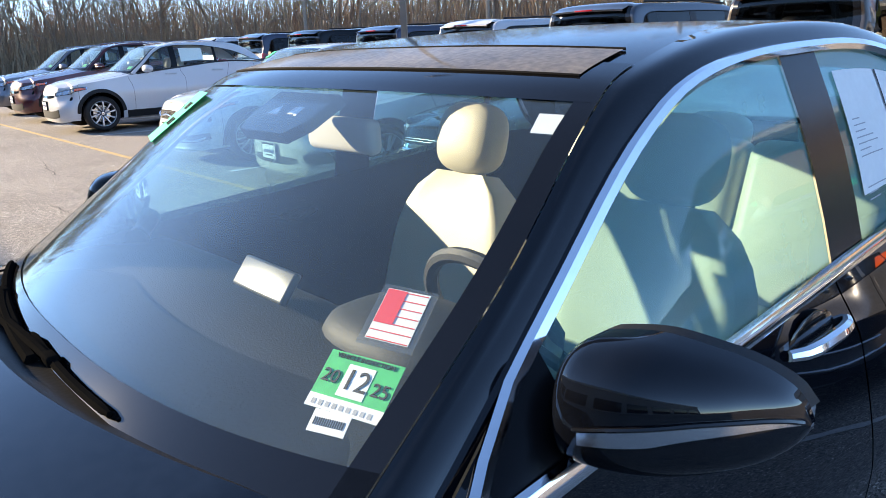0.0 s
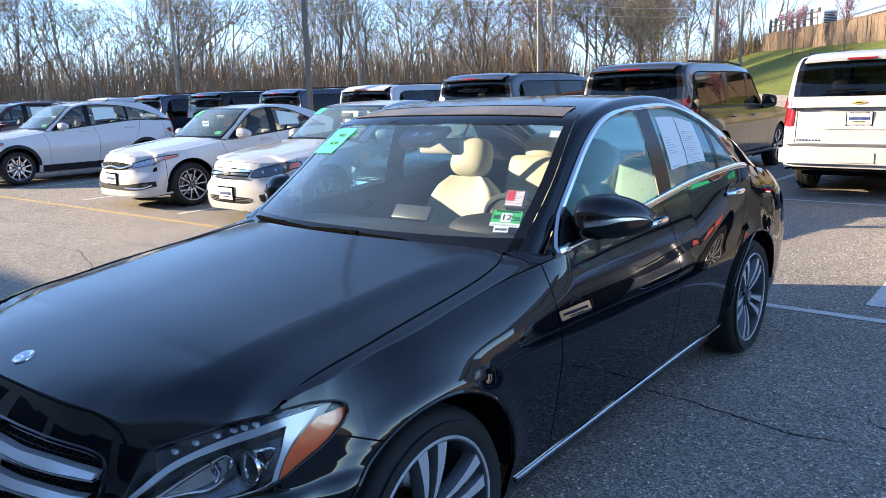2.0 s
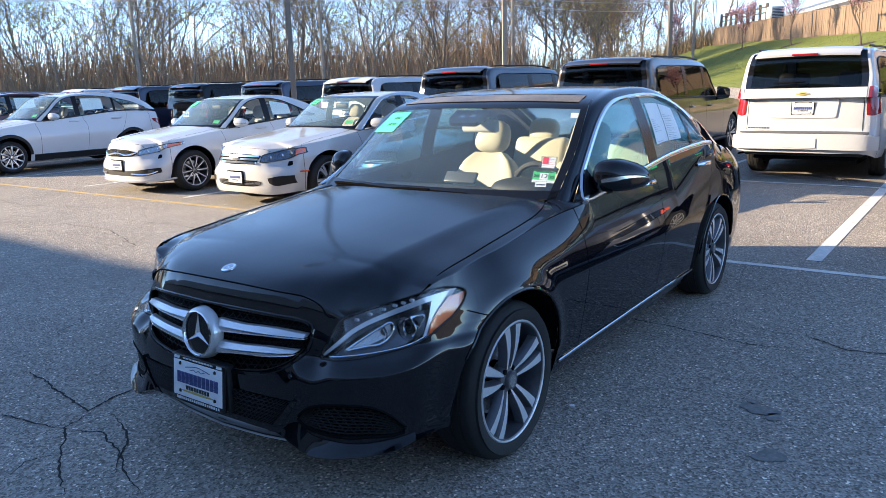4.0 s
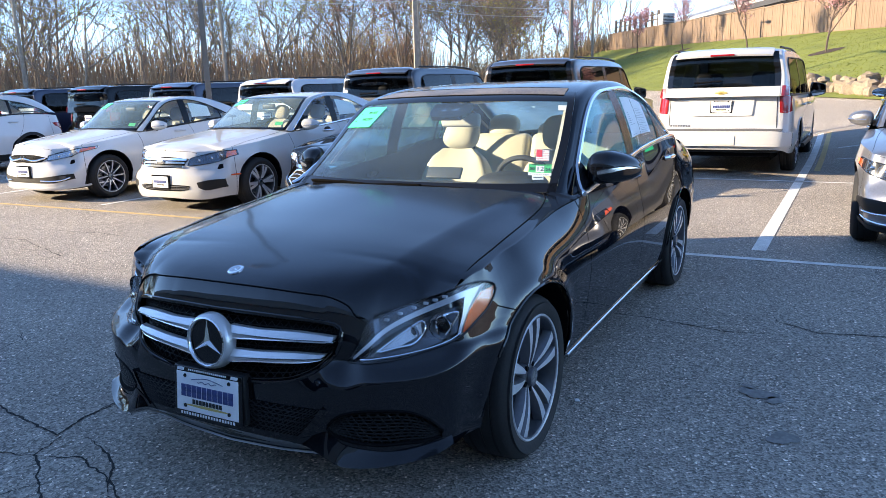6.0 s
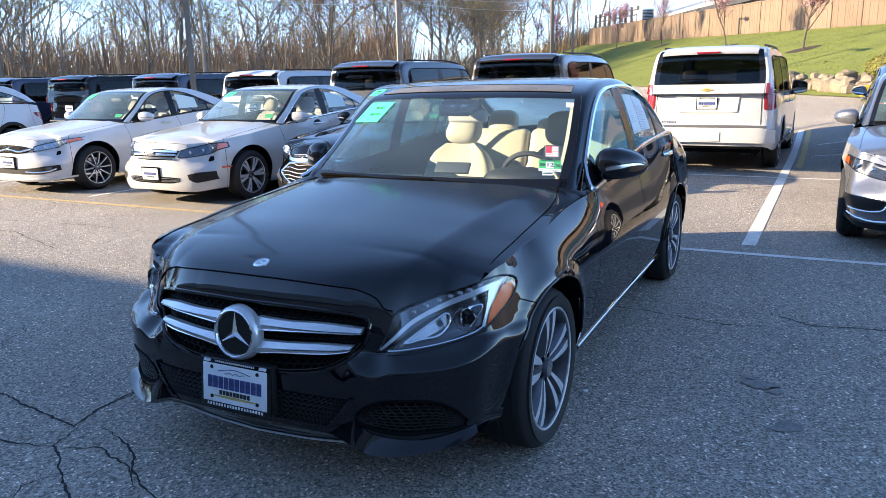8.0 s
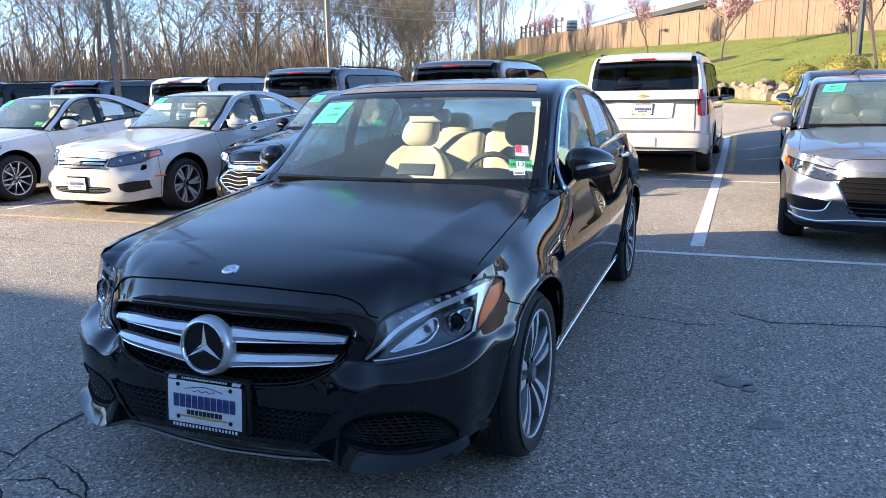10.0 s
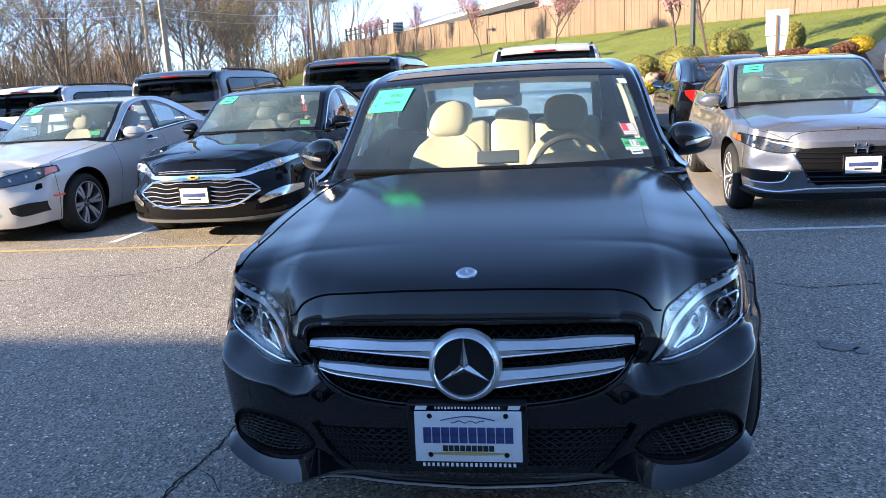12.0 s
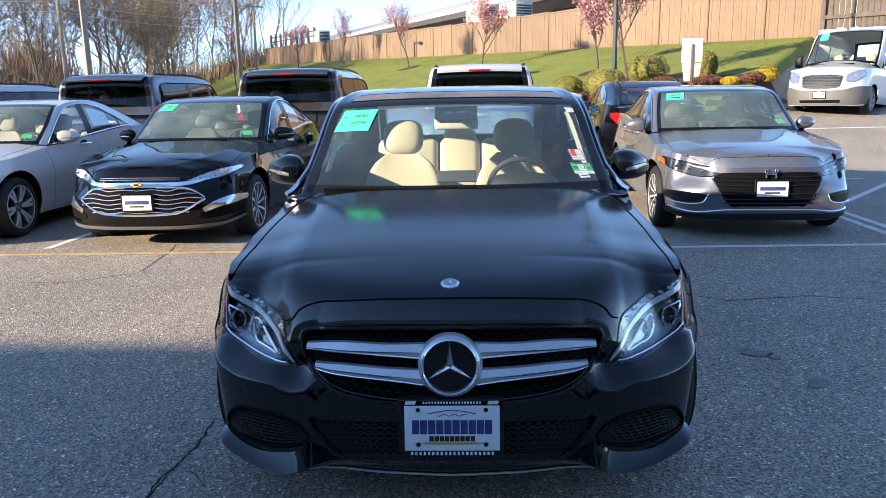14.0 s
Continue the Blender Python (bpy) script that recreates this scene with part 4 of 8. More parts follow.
            arm = Geo().tube(even([(x + 0.03, y - half * 0.5, z - 0.055), (x - 0.01, y - half * 0.9, z - 0.078), (x - 0.05, y - half * 1.35, z - 0.095)], 8), [0.030, 0.030, 0.028, 0.026, 0.026, 0.028, 0.032, 0.036], 10)
            part("mirror_arm", turn(arm), M_PLASTIC, mo)

    def handles(self, spots, chrome=True):
        for x, z in spots:
            for s in (1, -1):
                p = self.sh.side_pt(np.linspace(x - 0.115, x + 0.115, 9), np.full(9, z), 0.0)
                lift = np.array([0.004, 0.026, 0.034, 0.036, 0.036, 0.036, 0.034, 0.026, 0.004]) * (0.6 if self.d.get("hero") else 1)
                path = p + np.stack([0 * lift, lift, -0.012 * np.linspace(0, 1, 9) * 0], 1)
                g = Geo().tube(path, [0.010, 0.012, 0.013, 0.013, 0.013, 0.013, 0.013, 0.012, 0.010], 8)
                q = self.sh.side_pt(np.array([x - 0.02]), np.array([z - 0.005]))[0]
                cup = Geo().ball((q[0], q[1] - 0.004, q[2]), (0.092, 0.006, 0.056), 8, 20)
                part("door_handle", g if s > 0 else g.mirrored(), M_CHROME if chrome else self.mt, self.car)
                part("handle_recess", cup if s > 0 else cup.mirrored(), M_GLOSSBLACK if chrome else self.mt, self.car)


# ---- shape tables ----
SALOON = dict(
    w=0.9, cowl=0.66, deck=3.36, bow=0.17, crease=(0.66, 0.011),
    plan=[(-0.82, 0, 0.80, 0.20), (-0.81, 0.25, 0.797, 0.195), (-0.775, 0.45, 0.788, 0.185), (-0.705, 0.62, 0.785, 0.185), (-0.56, 0.795, 0.80, 0.21), (-0.37, 0.870, 0.83, 0.21),
          (-0.05, 0.936, 0.868, 0.2), (0.35, 0.937, 0.912, 0.2), (0.75, 0.931, 0.952, 0.2), (1.6, 0.925, 1.02, 0.2), (2.45, 0.925, 1.085, 0.2), (2.95, 0.915, 1.09, 0.2),
          (3.38, 0.865, 1.065, 0.22), (3.68, 0.76, 1.04, 0.25), (3.81, 0.56, 1.045, 0.26), (3.865, 0.28, 1.05, 0.26), (3.88, 0, 1.05, 0.26)],
    front=[(0.16, 0.045), (0.22, 0.01), (0.30, 0.0), (0.45, 0.0), (0.56, 0.008), (0.64, 0.025), (0.72, 0.05), (0.78, 0.08), (0.84, 0.14)],
    side=[(0.18, 0.085), (0.25, 0.048), (0.32, 0.034), (0.42, 0.020), (0.52, 0.009), (0.60, 0.002), (0.645, 0.0), (0.70, 0.006), (0.76, 0.018), (0.82, 0.032), (0.88, 0.047), (0.94, 0.062), (1.0, 0.077), (1.05, 0.090), (1.10, 0.103)],
    corner=[(0.16, -0.03), (0.42, -0.03), (0.50, 0.0), (0.58, 0.070), (0.70, 0.10), (0.85, 0.105)],
    rear=[(0.22, 0.06), (0.35, 0.01), (0.5, 0.0), (0.62, 0.012), (0.75, 0.03), (0.9, 0.05), (1.06, 0.10)],
    arches=[(0.0, 0.345, 0.375), (2.84, 0.345, 0.375)],
    seams=(-0.385, 0.62, 1.70, 2.66, 3.40),
    lean=([(0.2, 0.0), (0.5, 0.03), (0.75, 0.03), (0.95, -0.03)], [(0.2, -0.03), (0.6, 0.03), (0.88, 0.05), (1.02, -0.02)], [(0.3, -0.22), (0.55, -0.20), (0.75, -0.06), (0.95, 0.05), (1.09, 0.10)]),
    hood=[(-0.83, 0.79), (-0.76, 0.812), (-0.64, 0.846), (-0.5, 0.873), (-0.3, 0.902), (0.0, 0.934), (0.3, 0.965), (0.66, 1.003)],
    trunk=[(3.3, 1.10), (3.6, 1.085), (3.8, 1.07), (3.9, 1.05)],
    T=[(0.76, 0.80, 0.955), (1.0, 0.755, 1.14), (1.22, 0.722, 1.312), (1.42, 0.704, 1.397), (1.75, 0.69, 1.426), (2.12, 0.70, 1.37), (2.5, 0.735, 1.235), (2.84, 0.80, 1.092), (3.22, 0.82, 1.085)],
    R=[(0.70, 0.782, 0.965), (0.98, 0.737, 1.162), (1.20, 0.698, 1.343), (1.40, 0.668, 1.425), (1.75, 0.64, 1.468), (2.2, 0.617, 1.455), (2.65, 0.625, 1.35), (3.05, 0.66, 1.215), (3.46, 0.70, 1.075)],
    E=[(0.68, 0.750, 0.972), (0.96, 0.714, 1.172), (1.18, 0.670, 1.35), (1.35, 0.628, 1.42), (1.75, 0.555, 1.475), (2.2, 0.55, 1.465), (2.62, 0.56, 1.375), (3.0, 0.60, 1.235), (3.38, 0.64, 1.085)],
    C=[(0.50, 0.985), (0.80, 1.18), (1.07, 1.365), (1.28, 1.437), (1.75, 1.487), (2.2, 1.478), (2.62, 1.395), (3.02, 1.25), (3.42, 1.095)],
    window_end=2.84, windows=((0.95, 1.60), (1.74, 2.46), (2.49, 2.82)), pillars=((0.80, 0.955), (1.60, 1.668), (1.668, 1.74), (2.46, 2.49)),
)


# a hatch-tailed crossover: the same front, its roof drawn out to the tail
CROSSOVER = dict(
    SALOON, deck=3.60, window_end=3.28, windows=((0.95, 1.52), (1.64, 2.46), (2.52, 3.18)), pillars=((0.80, 0.955), (1.52, 1.58), (1.58, 1.64), (2.46, 2.52)),
    T=SALOON["T"][:5] + [(2.3, 0.70, 1.40), (2.9, 0.74, 1.29), (3.3, 0.80, 1.14), (3.5, 0.82, 1.10)],
    R=SALOON["R"][:5] + [(2.3, 0.625, 1.462), (2.95, 0.64, 1.405), (3.34, 0.68, 1.25), (3.58, 0.71, 1.09)],
    E=SALOON["E"][:5] + [(2.3, 0.555, 1.476), (3.0, 0.57, 1.432), (3.40, 0.61, 1.27), (3.64, 0.65, 1.095)],
    C=SALOON["C"][:5] + [(2.3, 1.488), (3.05, 1.446), (3.46, 1.285), (3.70, 1.10)])


def table(base, lx=1.0, wy=1.0, hz=1.0, **other):
    """A shape table stretched to another car's length, width and height."""
    d = dict(base)
    for k in ("plan", "T", "R", "E"):
        if k in d:
            d[k] = [(p[0] * lx, p[1] * wy, *[q * hz for q in p[2:]]) for p in d[k]]
    d["C"] = [(x * lx, z * hz) for x, z in d["C"]]
    for k in ("hood", "trunk"):
        d[k] = [(x * lx, z * hz) for x, z in d[k]]
    for k in ("front", "side", "rear"):
        d[k] = [(z * hz, o) for z, o in d[k]]
    d["arches"] = [(x * lx, z, r) for x, z, r in d["arches"]]
    for k in ("cowl", "deck", "window_end"):
        d[k] = d[k] * lx
    d["seams"] = tuple(x * lx for x in d["seams"])
    d["w"] = d["w"] * wy
    for k in ("windows", "pillars"):
        d[k] = tuple((a * lx, b * lx) for a, b in d[k])
    d["corner"] = [(z * hz, o) for z, o in d["corner"]] if "corner" in d else ((0.1, 0.0), (1.5, 0.0))
    d["hz"] = hz
    d.update(other)
    return d


# large estate-bodied truck: upright tail, long windows
TRUCK = dict(
    w=1.0, cowl=0.85, deck=4.12, bow=0.12,
    plan=[(-0.98, 0, 1.05, 0.28), (-0.96, 0.35, 1.05, 0.28), (-0.92, 0.62, 1.04, 0.28), (-0.80, 0.82, 1.04, 0.30), (-0.55, 0.95, 1.06, 0.32), (-0.05, 0.99, 1.10, 0.32),
          (0.5, 1.0, 1.14, 0.32), (1.0, 1.0, 1.16, 0.32), (2.0, 1.0, 1.18, 0.32), (3.0, 1.0, 1.19, 0.32), (3.7, 0.99, 1.195, 0.34), (4.0, 0.965, 1.20, 0.36),
          (4.13, 0.89, 1.20, 0.40), (4.20, 0.74, 1.205, 0.42), (4.235, 0.4, 1.21, 0.42), (4.24, 0, 1.21, 0.42)],
    front=[(0.28, 0.05), (0.4, 0.0), (0.6, 0.0), (0.85, 0.02), (1.0, 0.06), (1.1, 0.10)],
    side=[(0.30, 0.05), (0.4, 0.02), (0.6, 0.0), (0.8, 0.0), (0.95, 0.006), (1.1, 0.02), (1.2, 0.035)],
    rear=[(0.40, 0.03), (0.5, 0.0), (0.70, 0.005), (0.74, 0.05), (0.95, 0.06), (1.2, 0.085)],
    arches=[(0.0, 0.40, 0.44), (3.0, 0.40, 0.44)],
    seams=(-0.40, 0.72, 1.74, 2.66, 3.98),
    hood=[(-0.99, 1.05), (-0.8, 1.10), (-0.3, 1.15), (0.3, 1.18), (0.9, 1.20)],
    trunk=[(4.0, 1.2), (4.3, 1.2)],
    T=[(0.98, 0.94, 1.17), (1.22, 0.90, 1.42), (1.45, 0.87, 1.66), (1.65, 0.855, 1.73), (2.3, 0.85, 1.75), (3.2, 0.845, 1.745), (3.85, 0.84, 1.72), (4.02, 0.90, 1.45), (4.14, 0.93, 1.205)],
    R=[(0.92, 0.91, 1.18), (1.18, 0.86, 1.46), (1.42, 0.82, 1.72), (1.62, 0.80, 1.81), (2.3, 0.79, 1.86), (3.2, 0.79, 1.855), (4.02, 0.80, 1.82), (4.15, 0.86, 1.50), (4.21, 0.87, 1.205)],
    E=[(0.86, 0.85, 1.19), (1.12, 0.80, 1.47), (1.36, 0.75, 1.74), (1.56, 0.72, 1.83), (2.3, 0.70, 1.885), (3.2, 0.70, 1.88), (4.06, 0.74, 1.84), (4.17, 0.80, 1.50), (4.235, 0.80, 1.205)],
    C=[(0.72, 1.20), (1.0, 1.48), (1.26, 1.75), (1.48, 1.85), (2.3, 1.905), (3.2, 1.90), (4.12, 1.86), (4.22, 1.50), (4.26, 1.205)],
    window_end=3.98, windows=((1.14, 1.66), (1.80, 2.64), (2.80, 3.86)), pillars=((1.0, 1.14), (1.66, 1.80), (2.64, 2.80)),
    nose_cols=26, nose_rows=12, dark_rear=True, chrome="dark",
)


# ---- ground ----
def height(x, y):
    """The land: a level lot, a bank up to a walled yard, and a drive beside it."""
    x, y = np.asarray(x, float), np.asarray(y, float)
    d = (28.4 - x) * 0.508 + (y + 13.0) * 0.861
    wall = 3.4 + 0.034 * np.clip(x - 30, -10, 90)
    t = np.clip((19.0 - d) / 19.0, 0, 1)
    bank = wall * (0.62 * t + 0.38 * t * t * (3 - 2 * t)) * np.clip(t / 0.12, 0, 1)
    k = np.clip((y + 6.2 + 0.58 * (x - 16.3)) / 0.6 + 0.5, 0, 1)
    drive = np.clip(0.11 * (x - 11.0), 0, 2.6)
    return bank * k + np.minimum(bank, drive) * (1 - k)


def asphalt():
    mt = bpy.data.materials.new("asphalt")
    mt.use_nodes = True
    N, L = mt.node_tree.nodes, mt.node_tree.links.new
    b = N["Principled BSDF"]
    co = N.new("ShaderNodeTexCoord")

    def noise_(scale, detail=4, rough=0.5):
        n = N.new("ShaderNodeTexNoise")
        n.inputs["Scale"].default_value, n.inputs["Detail"].default_value, n.inputs["Roughness"].default_value = scale, detail, rough
        L(co.outputs["Object"], n.inputs["Vector"])
        return n.outputs["Fac"]

    def ramp(v, lo, hi, a, c):
        m = N.new("ShaderNodeMapRange")
        for i, q in enumerate((lo, hi, a, c)):
            m.inputs[i + 1].default_value = q
        L(v, m.inputs[0])
        return m.outputs[0]

    def mul(a, c):
        m = N.new("ShaderNodeMath")
        m.operation = "MULTIPLY"
        L(a, m.inputs[0]), L(c, m.inputs[1])
        return m.outputs[0]
    vor = N.new("ShaderNodeTexVoronoi")
    vor.inputs["Scale"].default_value = 105.0
    L(co.outputs["Object"], vor.inputs["Vector"])
    stone = N.new("ShaderNodeSeparateColor")
    L(vor.outputs["Color"], stone.inputs[0])
    chips = ramp(stone.outputs[0], 0.0, 1.0, 0.40, 1.52)
    bright = ramp(stone.outputs[1], 0.90, 1.0, 1.0, 2.6)
    worn = ramp(noise_(0.5, 6, 0.6), 0.3, 0.7, 0.82, 1.18)
    fine = ramp(noise_(300, 2), 0.3, 0.7, 0.75, 1.25)
    v = mul(mul(mul(chips, bright), worn), fine)
    mix = N.new("ShaderNodeMix")
    mix.data_type, mix.blend_type, mix.inputs[0].default_value = "RGBA", "MULTIPLY", 1.0
    mix.inputs[6].default_value = (0.302, 0.265, 0.226, 1)
    L(v, mix.inputs[7])
    L(mix.outputs[2], b.inputs["Base Color"])
    b.inputs["Roughness"].default_value = 0.85
    bp = N.new("ShaderNodeBump")
    bp.inputs["Strength"].default_value, bp.inputs["Distance"].default_value = 0.7, 0.006
    L(vor.outputs["Distance"], bp.inputs["Height"]), L(bp.outputs[0], b.inputs["Normal"])
    return mt


M_ASPHALT = asphalt()
M_YELLOW = material("yellow_line", (0.48, 0.34, 0.15), 0.8, vary=0.3, scale=6, fine=80)
M_WHITELINE = material("white_line", (0.62, 0.61, 0.58), 0.8, vary=0.25, scale=6, fine=80)
M_CRACK = material("crack_filler", (0.012, 0.012, 0.012), 0.9, vary=0.3)
M_STAIN = material("oil_stain", (0.16, 0.152, 0.142), 0.7, vary=0.35, scale=20)
M_GRASS = material("mown_grass", (0.125, 0.160, 0.020), 0.9, vary=0.25, scale=0.6, fine=9, bump=1.0, tint=(0.20, 0.225, 0.034))
M_MULCH = material("dark_mulch", (0.035, 0.020, 0.014), 0.95, vary=0.4, fine=30, bump=1.0)
M_KERB = material("concrete_kerb", (0.42, 0.40, 0.37), 0.85, vary=0.2, scale=3, fine=60, bump=0.4)


def ground_sheet():
    xs = np.unique(np.r_[np.linspace(-500, -20, 12), np.linspace(-20, 10, 12), np.linspace(10, 36, 70), np.linspace(36, 130, 50), np.linspace(130, 1200, 12)])
    ys = np.unique(np.r_[np.linspace(-600, -40, 12), np.linspace(-40, -14, 20), np.linspace(-14, 6, 60), np.linspace(6, 60, 40), np.linspace(60, 1200, 12)])
    X, Y = np.meshgrid(xs, ys, indexing="ij")
    return Geo().grid(np.stack([X, Y, height(X, Y)], 2))


solid("ground", ground_sheet(), M_ASPHALT, "grey worn asphalt of a car lot", "ground", kind="structure")


def stripe(pts, w, mt, name="painted_line", lift=0.004, label="painted line on asphalt"):
    """A painted line along pts."""
    p = np.array([q for a, b in zip(pts[:-1], pts[1:]) for q in np.linspace(a, b, 30)])
    t = np.gradient(p, axis=0)
    t /= np.linalg.norm(t, axis=1)[:, None] + 1e-9
    nrm = np.stack([-t[:, 1], t[:, 0]], 1) * w / 2
    rows = [np.c_[q, height(q[:, 0], q[:, 1]) + lift] for q in (p - nrm, p + nrm)]
    return solid(name, Geo().grid(np.stack(rows), True), mt, label, "road marking", kind="structure")


CROSS = lambda y: 3.90 - 0.032 * (y + 0.8)  # noqa: E731
stripe([(CROSS(1.0), 1.0), (CROSS(30.0), 30.0)], 0.085, M_YELLOW, label="worn yellow painted line on asphalt")
stripe([(CROSS(-9.0), -9.0), (CROSS(0.99), 0.99)], 0.085, M_WHITELINE, label="pale painted line on asphalt")
for y in (1.55, 4.30, 7.38, 10.33, 13.3, 16.3, 19.3):
    stripe([(4.02, y), (9.2, y)], 0.09, M_WHITELINE, label="white painted bay line")
    stripe([(9.3, y), (15.0, y)], 0.09, M_WHITELINE, label="white painted bay line")
stripe([(4.26, -1.19), (15.6, -0.98)], 0.12, M_WHITELINE, label="broad white bay line")
stripe([(10.5, -1.24), (15.6, -1.14)], 0.09, M_YELLOW, label="faded yellow bay line")
for y in (-4.06, -4.24):
    stripe([(4.15, y), (9.5, y)], 0.09, M_WHITELINE, label="white painted bay line")
stripe([(9.15, -6.0), (9.1, 9.0)], 0.08, M_WHITELINE, label="white painted line behind bays")
stripe([(6.4, -4.4), (9.2, -6.6)], 0.09, M_WHITELINE, label="white hatching line")
stripe([(12.2, -1.4), (12.2, -4.2)], 0.07, M_WHITELINE, label="white hatching line")
stripe([(13.6, -1.4), (13.6, -4.2)], 0.07, M_WHITELINE, label="white hatching line")
stripe([(15.2, -5.0), (15.6, -16.0)], 0.10, M_WHITELINE, label="white painted line across drive")


def crack(pts, w, seed):
    """A wandering open crack."""
    rng = np.random.default_rng(seed)
    p = np.array([q for a, b in zip(pts[:-1], pts[1:]) for q in np.linspace(a, b, max(4, int(math.dist(a, b) / 0.02)), endpoint=False)] + [pts[-1]])
    j = np.cumsum(rng.normal(0, 0.0035, p.shape), axis=0)
    j -= np.linspace(0, 1, len(p))[:, None] * j[-1]
    p = p + j + rng.normal(0, 0.002, p.shape)
    t = np.gradient(p, axis=0)
    t /= np.linalg.norm(t, axis=1)[:, None] + 1e-9
    ww = w * (0.5 + rng.random(len(p))) * np.minimum(1, np.minimum(np.arange(len(p)), np.arange(len(p))[::-1]) / 12 + 0.2)
    nrm = np.stack([-t[:, 1], t[:, 0]], 1) * ww[:, None] / 2
    rows = [np.c_[q, np.full(len(q), 0.0025)] for q in (p - nrm, p + nrm)]
    return solid("pavement_crack", Geo().grid(np.stack(rows), True), M_CRACK, "dark open crack in the asphalt", "crack", kind="structure")


for i, (w, pts) in enumerate((
        (0.010, [(-0.62, 1.12), (-0.51, 1.16), (-0.34, 1.15), (-0.17, 1.13), (-0.01, 1.14), (0.16, 1.15)]), (0.006, [(-0.32, 1.14), (-0.4, 1.01), (-0.5, 0.94)]),
        (0.011, [(-0.7, 1.95), (-0.74, 1.42), (-0.76, 1.07), (-0.57, 1.13), (-0.36, 1.14)]), (0.009, [(-0.76, 1.07), (-0.93, 1.0), (-1.06, 0.76), (-1.13, 0.61), (-1.22, 0.40)]),
        (0.009, [(-1.05, 1.5), (-1.0, 1.27), (-0.97, 1.08), (-0.93, 1.0)]), (0.007, [(-0.28, 2.4), (-0.23, 2.5), (-0.04, 2.56), (0.05, 2.7)]),
        (0.008, [(-0.93, 0.98), (-0.85, 0.80), (-0.90, 0.55), (-1.02, 0.38)]), (0.007, [(-1.06, 0.76), (-1.2, 0.80), (-1.32, 0.72)]),
        (0.008, [(-0.72, 0.95), (-0.80, 0.68), (-0.98, 0.40), (-1.05, 0.15)]),
        (0.009, [(2.02, -0.4), (2.0, -0.81), (1.95, -1.13), (1.92, -1.33), (1.97, -1.58)]), (0.010, [(2.32, -1.54), (2.24, -1.56), (2.1, -1.82), (2.15, -2.0), (2.22, -2.4), (2.11, -2.83), (2.2, -3.4)]),
        (0.006, [(2.24, -1.56), (2.20, -1.40), (2.24, -1.28)]), (0.006, [(1.97, -1.58), (2.04, -1.72), (2.1, -1.82)]),
        (0.010, [(2.5, 3.6), (2.7, 3.23), (2.95, 2.92), (3.62, 2.92), (4.29, 3.05)]), (0.008, [(2.7, 3.23), (2.55, 4.2), (2.6, 5.4), (2.4, 6.6)]),
        (0.008, [(2.9, 7.5), (2.4, 9.0), (2.6, 10.6)]), (0.008, [(1.6, 4.6), (2.0, 5.9), (1.9, 7.0)]))):
    crack(pts, w, 11 + i)
rng = np.random.default_rng(5)
for x, y, r in ((1.03, -1.60, 0.07), (0.98, -1.68, 0.04), (0.595, -1.754, 0.06), (1.10, -1.55, 0.03)):
    a = np.linspace(0, 2 * np.pi, 22)[:-1]
    ph = rng.random(3) * 6.28
    rr = r * (0.9 + 0.18 * np.sin(2 * a + ph[0]) + 0.12 * np.sin(3 * a + ph[1]) + 0.07 * np.sin(6 * a + ph[2]))
    solid("oil_stain", Geo().add([(x + q * np.cos(t), y + 1.2 * q * np.sin(t), 0.0045) for q, t in zip(rr, a)], [tuple(range(21))]), M_STAIN, "dark oil stain on the asphalt", "stain", kind="structure")
solid("litter", Geo().box((0.572, -0.875, 0.001), (0.600, -0.850, 0.008), 0.003, Matrix.Rotation(0.5, 4, "Z")), M_PAPER, "small white scrap lying on asphalt", "litter")


# ---- bank, wall and yard ----
def along(s, d, up=0.0):
    """A point s metres along the yard wall and d metres out from it to the lot."""
    x, y = 28.4 + 0.861 * s - 0.508 * d, -13.0 + 0.508 * s + 0.861 * d
    return x, y, float(height(x, y)) + up


def lawn():
    g = []
    for d in np.linspace(0.0, 13.5, 28):
        s0 = -0.1 - 0.565 * d
        g.append([along(s0 + (130 - s0) * v ** 1.8, d, 0.03) for v in np.linspace(0, 1, 90)])
    return Geo().grid(g)


solid("lawn", lawn(), M_GRASS, "mown green grass bank below a wall", "lawn", kind="structure")
# short blades that roughen the bank
rng = np.random.default_rng(8)
tuft = Geo()
vv, ff = [], []
for i in range(26000):
    d = rng.random() ** 0.8 * 13.2
    s = -0.565 * d + rng.random() * 66
    x, y, z = along(s, d, 0.03)
    a, h, w = rng.random() * 6.28, 0.015 + 0.022 * rng.random(), 0.015 + 0.02 * rng.random()
    n = len(vv)
    vv += [(x - w * np.cos(a), y - w * np.sin(a), z), (x + w * np.cos(a), y + w * np.sin(a), z), (x + 0.03 * rng.normal(), y + 0.03 * rng.normal(), z + h)]
    ff.append((n, n + 1, n + 2))
tuft.add(vv, ff)
solid("grass_tufts", tuft, M_GRASS, "short tufts of green grass", "grass", kind="stuff")
kerb = []
for u in np.linspace(0, 1, 40):
    x, y = 15.8 + 16 * u, -5.9 - 9.3 * u
    z = float(height(x - 0.3, y - 0.5))
    kerb.append([(x + 0.10, y + 0.17, z + 0.0), (x + 0.10, y + 0.17, z + 0.22), (x - 0.03, y - 0.05, z + 0.22), (x - 0.05, y - 0.08, z - 0.05)])
solid("kerb", Geo().grid(kerb, True), M_KERB, "pale concrete kerb beside the drive", "kerb", kind="structure")
M_WALL = material("tan_concrete", (0.190, 0.132, 0.092), 0.85, vary=0.12, scale=0.8, fine=14, bump=0.5, per=0.10)
M_POST = material("dark_joint", (0.13, 0.09, 0.062), 0.8)
